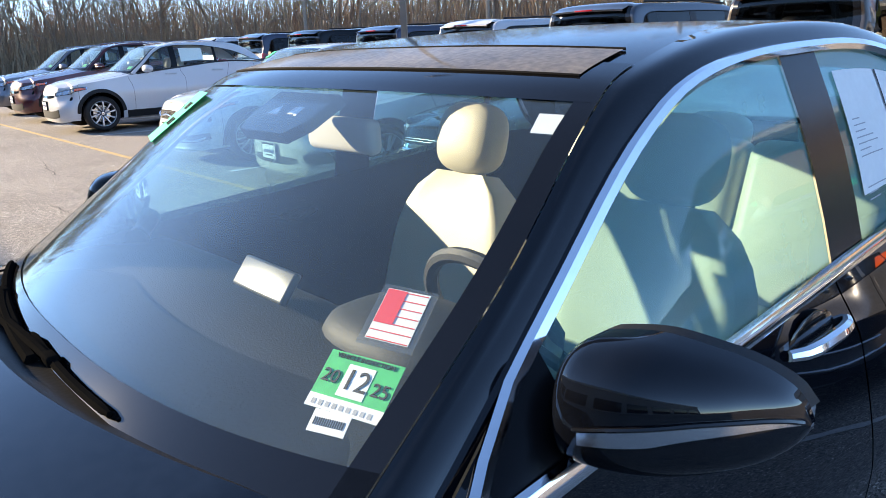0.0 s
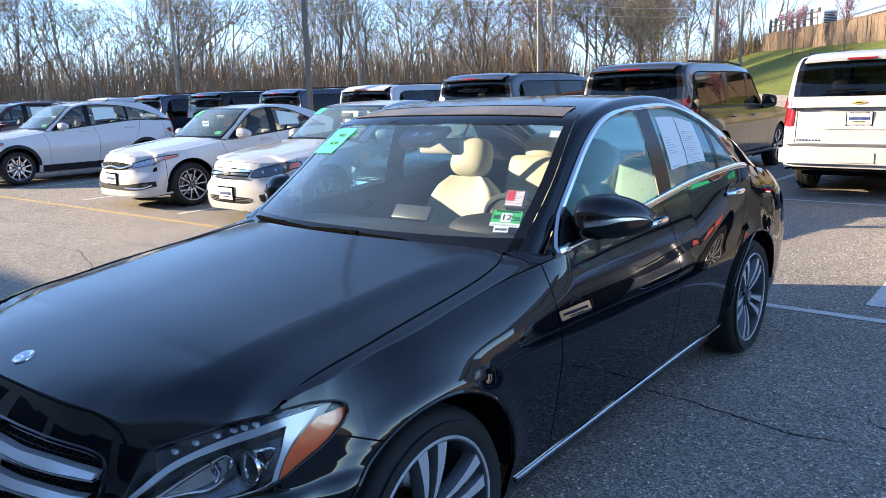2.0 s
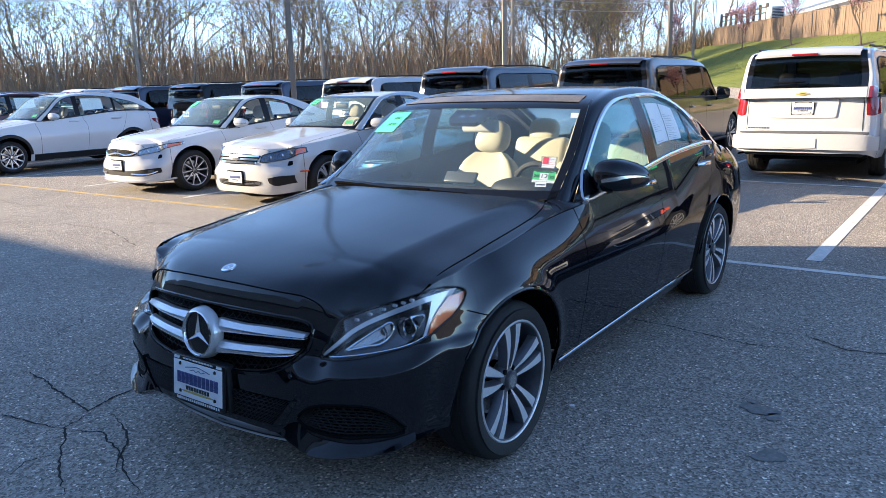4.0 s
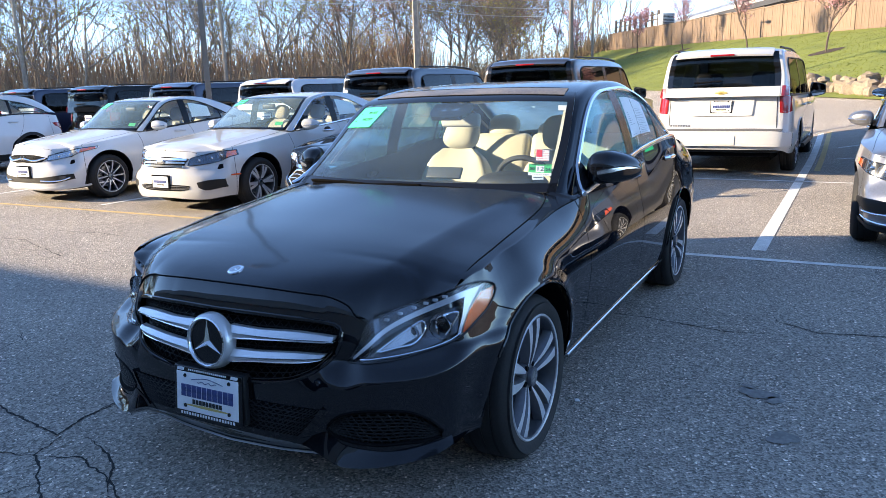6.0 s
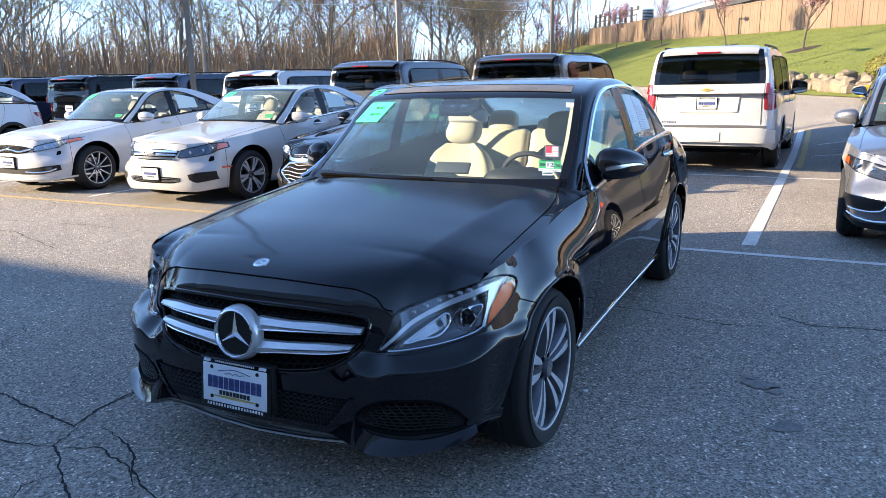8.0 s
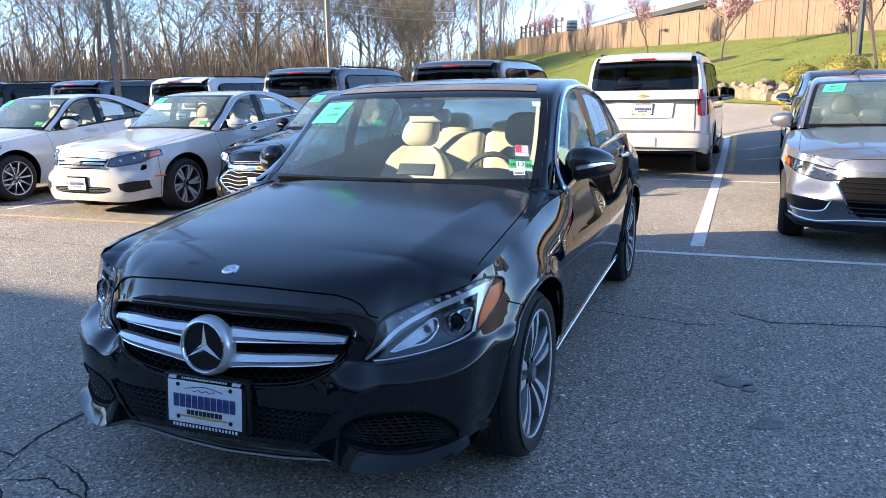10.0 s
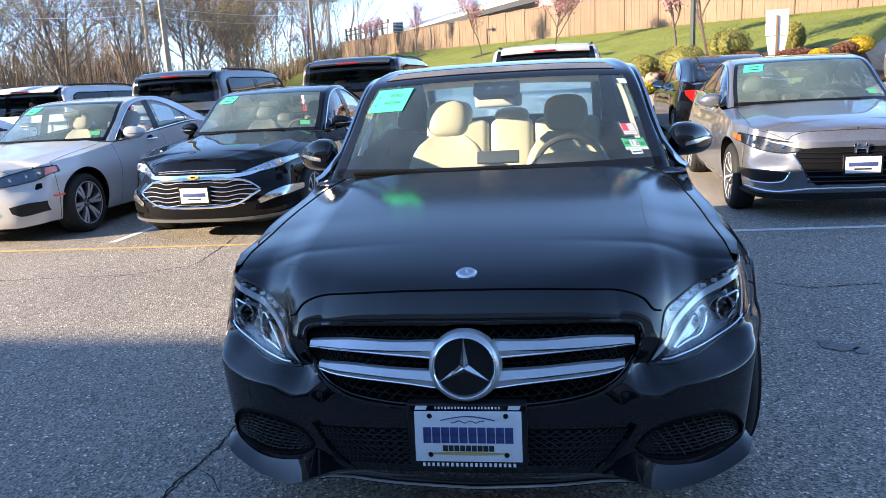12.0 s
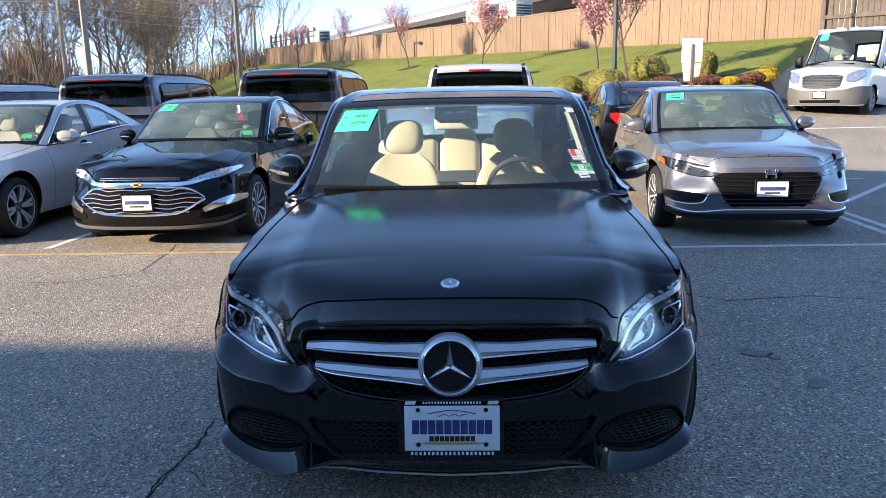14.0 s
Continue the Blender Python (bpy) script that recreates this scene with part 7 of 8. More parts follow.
put(k, "fog_pod", [(0.55, 0.40), (0.70, 0.43), (0.82, 0.435)], [(0.57, 0.335), (0.66, 0.30), (0.82, 0.33)], M_PLASTIC, 0.008)
p = k.sh.side_pt(np.linspace(-0.47, -0.34, 6), np.full(6, 0.475), 0.004)
pair("side_marker", Geo().tube(p, 0.012, 6), M_AMBER, k.car)
plate_on(k, 0.40, 0.02)
dressed(k)
# white compact one
k = saloon(4.62, 8.80, 0, M_WHITE, "white compact saloon with dark ten-spoke wheels", 0.96, 0.985, 0.985, "ten", M_TAN, chrome="dark")
lamps(k, [(0.46, 0.680), (0.60, 0.725), (0.74, 0.760), (0.87, 0.790)], [(0.46, 0.610), (0.60, 0.635), (0.74, 0.675), (0.87, 0.755)], ([(0.80, 0.762), (0.86, 0.780)], [(0.80, 0.715), (0.865, 0.755)]))
gt, gb = sym([(0, 0.700), (0.25, 0.690), (0.46, 0.650)]), sym([(0, 0.585), (0.20, 0.580), (0.38, 0.600)])
put(k, "grille", gt, gb, M_VOID, 0.004, 0.01, False, 40)
part("grille_mesh", lattice(k.sh.front_pt, gt, gb, 0.007, 40, 5, 0.003), M_MESH, k.car)
bars(k, "grille_trim", [sym([(0, 0.640), (0.25, 0.610), (0.44, 0.650)])], M_CHROME, 0.016, 0.013)
part("badge", Geo().box((-0.04, -0.035, 0), (-0.028, 0.035, 0.01), 0.003).box((0.028, -0.035, 0), (0.04, 0.035, 0.01), 0.003).box((-0.03, -0.008, 0), (0.03, 0.008, 0.01), 0.003).moved(pose(float(k.sh.front_pt(0.0, 0.645, 0.02)[0]), 0, 0.645, 90, 0, -90)), M_CHROME, k.car)
put(k, "lower_grille", sym([(0, 0.36), (0.4, 0.375), (0.62, 0.40), (0.80, 0.42)]), sym([(0, 0.29), (0.4, 0.29), (0.62, 0.30), (0.80, 0.345)]), M_PLASTIC, 0.005, 0.01, False, 46)
bars(k, "lower_trim", [[(0.35, 0.325), (0.55, 0.318), (0.70, 0.335), (0.78, 0.37)]], M_CHROME, 0.014, 0.010, sides=True)
put(k, "fog_lamp", [(0.66, 0.39), (0.73, 0.395)], [(0.66, 0.345), (0.73, 0.352)], M_LAMPBOWL, 0.012, 0.01, nu=8)
put(k, "lower_lip", sym([(0, 0.215), (0.4, 0.215), (0.75, 0.235), (0.88, 0.26)]), sym([(0, 0.190), (0.4, 0.185), (0.75, 0.205), (0.89, 0.24)]), M_WHITE, 0.03, 0.05, False, 40, 3)
plate_on(k, 0.45, 0.0)
dressed(k)
# silver one with a wide dark grille
k = saloon(5.08, -2.80, 0, M_SILVER, "silver saloon with a wide black grille", 1.04, 1.025, 1.0, "turbine", M_LEATHER, yaw=-1.5)
lamps(k, [(0.47, 0.690), (0.62, 0.715), (0.77, 0.748), (0.89, 0.772)], [(0.45, 0.625), (0.60, 0.605), (0.77, 0.635), (0.91, 0.705)], ([(0.88, 0.755), (0.92, 0.765)], [(0.88, 0.69), (0.925, 0.73)]), M_LAMPDARK)
put(k, "grille_brow", sym([(0, 0.705), (0.35, 0.698), (0.62, 0.700), (0.72, 0.725)]), sym([(0, 0.655), (0.30, 0.655), (0.46, 0.650), (0.66, 0.695)]), M_ALLOY_DARK, 0.016, 0.03, False, 44, 4)
gt, gb = sym([(0, 0.650), (0.30, 0.650), (0.45, 0.640), (0.50, 0.60)]), sym([(0, 0.330), (0.25, 0.332), (0.36, 0.345), (0.50, 0.58)])
put(k, "grille", gt, gb, M_VOID, 0.004, 0.01, False, 44, 7)
bars(k, "grille_slat", [sym([(0, z), (0.2, z), (0.48 - 0.3 * max(0, 0.58 - z), z)]) for z in (0.61, 0.57, 0.53, 0.45, 0.40, 0.36)], M_GLOSSBLACK, 0.010, 0.008)
bars(k, "grille_trim", [[(0.52, 0.60), (0.46, 0.48), (0.38, 0.345)]], M_CHROME, 0.010, 0.006, sides=True)
part("badge", Geo().box((-0.055, -0.045, 0), (-0.035, 0.045, 0.014), 0.004).box((0.035, -0.045, 0), (0.055, 0.045, 0.014), 0.004).box((-0.04, -0.010, 0), (0.04, 0.010, 0.014), 0.004).moved(pose(float(k.sh.front_pt(0.0, 0.645, 0.03)[0]), 0, 0.645, 90, 0, -90)), M_CHROME, k.car)
put(k, "fog_pod", [(0.56, 0.44), (0.68, 0.455), (0.84, 0.46), (0.90, 0.445)], [(0.60, 0.375), (0.70, 0.355), (0.84, 0.365), (0.91, 0.41)], M_PLASTIC, 0.006)
bars(k, "fog_trim", [[(0.55, 0.445), (0.60, 0.365), (0.72, 0.345), (0.85, 0.355)]], M_CHROME, 0.014, 0.007, sides=True)
bars(k, "lower_trim", [sym([(0, 0.30), (0.4, 0.295), (0.66, 0.265), (0.86, 0.295)])], M_CHROME, 0.012, 0.009)
put(k, "lower_lip", sym([(0, 0.26), (0.4, 0.255), (0.75, 0.245), (0.93, 0.28)]), sym([(0, 0.20), (0.4, 0.195), (0.75, 0.20), (0.94, 0.25)]), M_PLASTIC, 0.014, 0.03, False, 40, 3)
plate_on(k, 0.50, -0.02, off=0.016)
dressed(k, paper=False)
# dark one behind it, tail to the lot
k = saloon(13.4, -2.95, 0.12, M_BLACK2, "black saloon parked tail to tail", 1.0, 1.0, 1.0, "ten", M_LEATHER, yaw=180)


def truck(x, y, mt, label, lx=1.0, wy=1.0, hz=1.0, style="six", away=True, plate=False, yaw=0.0, clear=None):
    """A large estate-bodied truck; away: its tail faces -x at x."""
    d = table(TRUCK, lx, wy, hz)
    m = pose(x + 4.24 * lx, y, 0, 0, 0, 180 + yaw) if away else pose(x + 0.98 * lx, y, 0, 0, 0, yaw)
    k = Car(d, "sport_utility", label, mt, m, "car", glassm=clear or M_TINTED, sideglass=M_TINTED)
    r = 0.40 if hz > 0.95 else 0.345
    wheels(k.car, style, [(q * lx, s * 0.86 * wy) for q in (0, 3.0) for s in (-1, 1)], r, r * 0.70)
    k.mirrors(1.12 * lx, 1.10 * wy, 1.24 * hz, (0.08, 0.13, 0.115), M_PLASTIC, 0.1, 0.5)
    k.handles(((1.55 * lx, 1.02 * hz), (2.52 * lx, 1.03 * hz)), False)
    sh = k.sh
    q = lambda pts: [(y_ * wy, z_ * hz) for y_, z_ in pts]  # noqa: E731
    put(k, "tail_light", q([(0.79, 1.20), (0.87, 1.20), (0.945, 1.195)]), q([(0.81, 0.96), (0.89, 0.95), (0.965, 0.98)]), M_RED, 0.010, 0.03, rear=True)
    put(k, "tail_lamp_inset", q([(0.80, 1.05), (0.90, 1.05)]), q([(0.81, 0.98), (0.91, 0.985)]), M_RED, 0.013, 0.005, rear=True, nu=8)
    put(k, "rear_bumper", q(sym([(0, 0.700), (0.5, 0.700), (0.80, 0.695), (0.985, 0.66)])), q(sym([(0, 0.48), (0.5, 0.475), (0.80, 0.47), (0.985, 0.47)])), mt, 0.055, 0.08, False, 44, 5, rear=True)
    put(k, "bumper_step", q(sym([(0, 0.735), (0.5, 0.735), (0.86, 0.725)])), q(sym([(0, 0.705), (0.5, 0.705), (0.86, 0.70)])), M_GREYPLASTIC, 0.05, 0.06, False, 40, 3, rear=True)
    put(k, "tow_cover", q(sym([(0, 0.63), (0.22, 0.63)])), q(sym([(0, 0.50), (0.22, 0.50)])), mt, 0.066, 0.02, False, 12, 3, rear=True)
    put(k, "plate_recess", q(sym([(0, 1.19), (0.40, 1.185), (0.46, 1.15)])), q(sym([(0, 0.92), (0.40, 0.925), (0.44, 0.95)])), mt, 0.016, 0.02, False, 30, 4, rear=True)
    put(k, "tailgate_handle", q(sym([(0, 1.20), (0.45, 1.195)])), q(sym([(0, 1.165), (0.47, 1.16)])), mt, 0.035, 0.03, False, 24, 3, rear=True)
    bars(k, "tailgate_seam", [q([(0.765, 1.19), (0.77, 0.95), (0.775, 0.74)])], M_VOID, 0.002, 0.004, True, True)
    if plate:
        plate_on(k, 1.055 * hz, 0.0, True, 0.022, True)
        p = k.screen(np.array([7.8]), 25)[0][12] + [0.010, 0, 0]
        part("badge", Geo().box((-0.085, -0.011, 0), (0.085, 0.011, 0.010), 0.004).box((-0.038, -0.024, 0), (0.038, 0.024, 0.010), 0.004).moved(pose(float(p[0]), 0, float(p[2]), 90, 0, 90)), M_GOLD, k.car)
        row = Geo()
        for i in range(8):
            p = sh.rear_pt(-0.74 + 0.04 * i, 0.775, 0.006)
            row.box((p[0] - 0.002, p[1] - 0.012, p[2] - 0.012), (p[0] + 0.004, p[1] + 0.012, p[2] + 0.012), 0.002)
        part("lettering_bar", row, M_SATIN, k.car, "row of small bright blocks")
    else:
        plate_on(k, 1.04 * hz, 0.0, True, 0.022)
    # upper end of the tail lamps, wrapped round the rear pillar's foot
    t = np.linspace(7.5, 8.0, 7)
    T, R, E = (spline(d[n])(t) for n in ("T", "R", "E"))
    rows = np.stack([E * 0.75 + R * 0.25, E * 0.4 + R * 0.6, R, R * 0.5 + T * 0.5, R * 0.2 + T * 0.8], 1) + [0.010, 0.006, 0.0]
    pair("tail_light", Geo().grid(rows), M_RED, k.car)
    part("tailgate_panel", Geo().grid(k.screen(np.linspace(7.52, 8.0, 6), 25)[:, :] + [0.006, 0, 0.001]), mt, k.car)
    # roof spoiler with its lamp, roof bars, running boards
    e = k.screen(np.linspace(5.75, 6.12, 6), 25)[:, 1:-1]
    sp = np.concatenate([e + [0, 0, 0.018], (e[-1:] + [0.12, 0, -0.02]), (e[-1:] + [0.11, 0, -0.045]), (e[-1:] + [0.02, 0, -0.05])])
    part("roof_spoiler", Geo().grid(sp), mt, k.car)
    c = e[-1][len(e[-1]) // 2]
    part("brake_lamp", Geo().box((c[0] + 0.085, -0.17, c[2] - 0.038), (c[0] + 0.13, 0.17, c[2] - 0.012), 0.006), M_RED, k.car)
    R = spline(d["R"])(np.linspace(3.1, 5.7, 16)) + [0, -0.06, 0.05]
    pair("roof_bar", Geo().tube(R, 0.017, 6), M_PLASTIC, k.car)
    part("rear_wiper", Geo().tube([k.screen(np.array([7.2]), 5)[0][2] + [0.03, 0, 0.0], k.screen(np.array([7.2]), 41)[0][10] + [0.03, 0, -0.02]], 0.01, 5), M_VOID, k.car)
    xs = np.linspace(0.55, 2.45, 14) * lx
    p = sh.side_pt(xs, np.full(14, 0.36 * hz), 0.04)
    pair("running_board", Geo().tube(p, 0.035, 6), M_PLASTIC, k.car)
    pair("wheel_trim", Geo().tube(sh.side_pt(3.0 * lx - 0.435 * np.cos(np.linspace(0.1, 3.04, 30)), 0.40 + 0.435 * np.sin(np.linspace(0.1, 3.04, 30)), 0.002), 0.012, 6), mt, k.car)
    for s in (-1, 1):
        seat(k.car, 2.0 * lx, s * 0.42 * wy, 0.62 * hz, M_LEATHER)
        seat(k.car, 2.95 * lx, s * 0.42 * wy, 0.62 * hz, M_LEATHER)
    return k


truck(9.35, 0.05, M_PEARL, "pearl white full-size truck with red tail lamps", style="six", plate=True)
truck(9.45, 3.25, M_BROWN, "dark bronze full-size truck with tinted windows")
truck(9.55, 6.45, M_GREY, "dark grey full-size truck with tinted windows", hz=0.985)
truck(9.75, 9.55, M_WHITE, "white mid-size truck with tinted windows", 0.95, 0.96, 0.93)
truck(9.75, 12.5, M_NAVY, "dark blue mid-size truck with tinted windows", 0.95, 0.96, 0.93)
truck(9.7, 15.6, M_BLACK2, "black mid-size truck with tinted windows", 0.97, 0.97, 0.94)
truck(9.8, 18.8, M_NAVY, "navy mid-size truck with red tail lamps", 0.95, 0.96, 0.94)
truck(9.8, 22.0, M_WHITE, "white mid-size truck parked tail to the lot", 0.95, 0.96, 0.93)


def crossover(y, mt, label, hz, seatm):
    """A small hatchback crossover with black cladding round its arches."""
    k = saloon(4.38, y, 0.03, mt, label, 0.95, 1.0, hz, "turbine", seatm, base=CROSSOVER, name="crossover", chrome="dark")
    lamps(k, [(0.46, 0.70 * hz), (0.60, 0.735 * hz), (0.74, 0.765 * hz), (0.86, 0.785 * hz)], [(0.46, 0.645 * hz), (0.60, 0.66 * hz), (0.74, 0.685 * hz), (0.87, 0.745 * hz)], ([(0.80, 0.765 * hz), (0.86, 0.775 * hz)], [(0.80, 0.72 * hz), (0.865, 0.745 * hz)]))
    put(k, "grille", sym([(0, 0.69), (0.25, 0.69), (0.42, 0.70)]), sym([(0, 0.64), (0.25, 0.64), (0.42, 0.655)]), M_GLOSSBLACK, 0.006, 0.01, False, 36)
    put(k, "lower_grille", sym([(0, 0.40), (0.4, 0.41), (0.60, 0.44)]), sym([(0, 0.27), (0.4, 0.27), (0.60, 0.30)]), M_PLASTIC, 0.006, 0.01, False, 36)
    plate_on(k, 0.50, 0.0)
    for xc in (0.0, 2.84 * 0.95):
        t = np.linspace(0.02, np.pi - 0.02, 30)
        pair("arch_cladding", Geo().grid(np.stack([k.sh.side_pt(xc - r * np.cos(t), 0.345 + r * np.sin(t), o) for r, o in ((0.372, 0.0), (0.375, 0.014), (0.43, 0.012), (0.44, 0.0))], 1), True), M_PLASTIC, k.car)
    xs = np.linspace(0.45, 2.25, 12)
    pair("sill_cladding", Geo().grid(np.stack([k.sh.side_pt(xs, np.full(12, z), o) for z, o in ((0.20, -0.04), (0.22, 0.014), (0.34, 0.012), (0.35, 0.0))], 1), True), M_PLASTIC, k.car)
    dressed(k, tag=False)
    R_ = spline(k.d["R"])(np.linspace(3.3, 5.8, 14)) + [0, -0.05, 0.035]
    pair("roof_bar", Geo().tube(R_, 0.013, 6), M_SATIN, k.car)


crossover(14.7, M_WHITE, "white crossover with black wheel arch cladding", 1.06, M_TAN)
crossover(17.9, M_MAROON, "dark red crossover with a window sheet", 1.10, M_LEATHER)
crossover(21.2, M_SILVER, "silver crossover at the row's end", 1.08, M_LEATHER)

# delivery van on the drive
VAN = dict(
    w=1.0, cowl=0.42, deck=4.60, bow=0.10,
    plan=[(-0.95, 0, 1.12, 0.20), (-0.93, 0.35, 1.12, 0.20), (-0.86, 0.62, 1.12, 0.20), (-0.70, 0.84, 1.13, 0.20), (-0.45, 0.96, 1.15, 0.22), (0.0, 1.02, 1.17, 0.26),
          (0.6, 1.03, 1.18, 0.28), (1.6, 1.03, 1.18, 0.28), (3.0, 1.03, 1.18, 0.28), (4.3, 1.02, 1.18, 0.36), (4.58, 0.98, 1.18, 0.38), (4.66, 0.80, 1.18, 0.4), (4.68, 0.4, 1.18, 0.4), (4.68, 0, 1.18, 0.4)],
    front=[(0.18, 0.05), (0.30, 0.01), (0.4, 0.0), (0.65, 0.0), (0.85, 0.04), (1.0, 0.09), (1.15, 0.15)], side=[(0.3, 0.04), (0.45, 0.0), (1.0, 0.0), (1.2, 0.02)], rear=[(0.4, 0.02), (1.2, 0.02)],
    arches=[(0.0, 0.36, 0.41), (3.3, 0.36, 0.41)], seams=(-0.35, 0.55, 1.55, 2.7, 4.4),
    hood=[(-0.96, 1.12), (-0.75, 1.18), (-0.2, 1.30), (0.42, 1.42)], trunk=[(4.5, 1.18), (4.7, 1.18)],
    T=[(0.62, 0.98, 1.19), (0.86, 0.965, 1.55), (1.10, 0.95, 1.90), (1.3, 0.945, 2.0), (2.0, 0.945, 2.02), (3.4, 0.945, 2.02), (4.4, 0.945, 2.0), (4.56, 0.96, 1.5), (4.62, 0.97, 1.19)],
    R=[(0.55, 0.95, 1.22), (0.80, 0.93, 1.62), (1.04, 0.905, 2.03), (1.25, 0.90, 2.18), (2.0, 0.90, 2.25), (3.4, 0.90, 2.25), (4.45, 0.90, 2.22), (4.62, 0.92, 1.6), (4.66, 0.93, 1.19)],
    E=[(0.48, 0.90, 1.30), (0.73, 0.875, 1.66), (0.98, 0.84, 2.06), (1.2, 0.80, 2.24), (2.0, 0.78, 2.33), (3.4, 0.78, 2.33), (4.5, 0.80, 2.29), (4.64, 0.85, 1.6), (4.68, 0.85, 1.19)],
    C=[(0.36, 1.38), (0.62, 1.72), (0.88, 2.09), (1.12, 2.28), (2.0, 2.38), (3.4, 2.38), (4.55, 2.33), (4.68, 1.6), (4.7, 1.19)],
    window_end=4.4, windows=((0.80, 1.50), (1.62, 2.65), (2.75, 4.2)), pillars=((0.64, 0.80), (1.50, 1.62), (2.65, 2.75)), nose_cols=26, nose_rows=14, chrome=False, panes=(0, 2.9, 6, 8))
k = Car(VAN, "delivery_van", "white panel van with grey bumper, parked on drive", M_WHITE, pose(17.9, -9.2, float(height(17.9, -9.2)) - 0.05, 0, 3, -40), "van")
k.interior(M_TAN, 1.35, 0.75, 0.9, 0.42, True, 1.32)
wheels(k.car, "dark", [(q, s * 0.88) for q in (0, 3.3) for s in (-1, 1)], 0.35, 0.22)
k.mirrors(0.72, 1.14, 1.45, (0.10, 0.11, 0.17), M_PLASTIC, 0.1, 0.5)
lamps(k, [(0.56, 0.95), (0.66, 1.03), (0.80, 1.09), (0.90, 1.10)], [(0.58, 0.80), (0.68, 0.79), (0.82, 0.84), (0.93, 0.98)])
gt, gb = sym([(0, 0.98), (0.34, 0.97), (0.50, 0.93)]), sym([(0, 0.64), (0.34, 0.65), (0.46, 0.70)])
put(k, "grille", gt, gb, M_PLASTIC, 0.006, 0.02, False, 30)
bars(k, "grille_bar", [sym([(0, z), (0.2, z), (0.44, z)]) for z in (0.93, 0.86, 0.79, 0.72)], M_SATIN, 0.016, 0.014)
bars(k, "grille_trim", [gt, gb], M_SATIN, 0.014, 0.014)
put(k, "front_bumper_cover", sym([(0, 0.58), (0.5, 0.60), (0.80, 0.68), (1.0, 0.70)]), sym([(0, 0.21), (0.5, 0.21), (0.85, 0.23), (1.0, 0.28)]), M_GREYPLASTIC, 0.018, 0.03, False, 46, 6)
put(k, "bumper_slot", sym([(0, 0.34), (0.5, 0.34)]), sym([(0, 0.27), (0.48, 0.27)]), M_VOID, 0.022, 0.01, False, 20, 3)
plate_on(k, 0.47, 0.0, off=0.03)
screen_card(k, "price_tag", 2.2, 0.72, 0.22, 0.24, M_GREENTAG, "bright green paper price tag", 0, 0.003)
for s in (0.35, -0.35):
    part("hood_slot", Geo().box((-0.25, s - 0.20, 1.275), (-0.21, s + 0.20, 1.300), 0.004), M_VOID, k.car)


# ---- plants, poles and wires ----
M_BARK = material("grey_bark", (0.195, 0.160, 0.130), 0.9, vary=0.3, scale=2, fine=12)
M_BARK3 = material("dark_bark", (0.085, 0.062, 0.052), 0.9, vary=0.3, scale=2, fine=12)
M_BARK2 = material("brown_bark", (0.170, 0.125, 0.092), 0.9, vary=0.3, scale=2, fine=12)
M_BUD = material("yellow_green_buds", (0.30, 0.24, 0.07), 0.8, vary=0.4, fine=3)
M_BUDRED = material("reddish_buds", (0.22, 0.09, 0.06), 0.8, vary=0.4, fine=3)
M_PINK = material("pink_blossom", (0.40, 0.21, 0.22), 0.8, vary=0.3, fine=5)
M_LEAF = material("shrub_leaf", (0.175, 0.165, 0.040), 0.8, vary=0.3, scale=6, fine=12)
M_LEAFDARK = material("russet_leaf", (0.11, 0.045, 0.028), 0.8, vary=0.4, scale=6, fine=12)
M_LEAFGOLD = material("golden_leaf", (0.40, 0.30, 0.025), 0.8, vary=0.3, scale=6, fine=12)
M_BRUSH2 = material("grey_brown_twigs", (0.20, 0.140, 0.10), 0.95, vary=0.4, scale=0.3, fine=3)
M_BRUSH = material("dry_brush", (0.21, 0.155, 0.098), 0.95, vary=0.4, scale=0.5, fine=4)


def limbs(seed, tall, spread=0.55, trunk=0.16, levels=5, first=0.28, forks=(6, 4, 4, 3, 2)):
    """A bare tree: wood as tapered bars, and the tips of its twigs."""
    r = np.random.default_rng(seed)
    g, tips = Geo(), []

    def grow(p, d, length, rad, lv):
        n = 5 if lv < 2 else 3
        pts = [p]
        for i in range(n):
            d = d + r.normal(0, 0.11 + 0.03 * lv, 3) + np.array([0, 0, 0.05])
            d /= np.linalg.norm(d)
            pts.append(pts[-1] + d * length / n)
        g.tube(pts, np.linspace(rad, rad * 0.55, n + 1), 5 if lv == 0 else (4 if lv == 1 else 3), False)
        if lv >= levels - 1:
            tips.append(pts[-1])
            return
        for i in range(forks[lv]):
            u = first + (1 - first) * (i + r.random()) / forks[lv] if lv == 0 else 0.25 + 0.75 * (i + r.random()) / forks[lv]
            k = min(n - 1, int(u * n))
            q = pts[k] + (pts[k + 1] - pts[k]) * (u * n - k)
            a = r.random() * 2 * np.pi
            side = np.array([np.cos(a), np.sin(a), 0.0])
            nd = d * (1 - spread) + side * spread * (0.8 + 0.4 * r.random()) + np.array([0, 0, 0.25])
            nd /= np.linalg.norm(nd)
            grow(q, nd, length * (0.50 + 0.22 * r.random()) * (1.15 - 0.35 * u if lv == 0 else 1), rad * (0.60 - 0.12 * u), lv + 1)
        tips.append(pts[-1])
    grow(np.zeros(3), np.array([0, 0, 1.0]), tall * 0.62, trunk, 0)
    return g, np.array(tips)


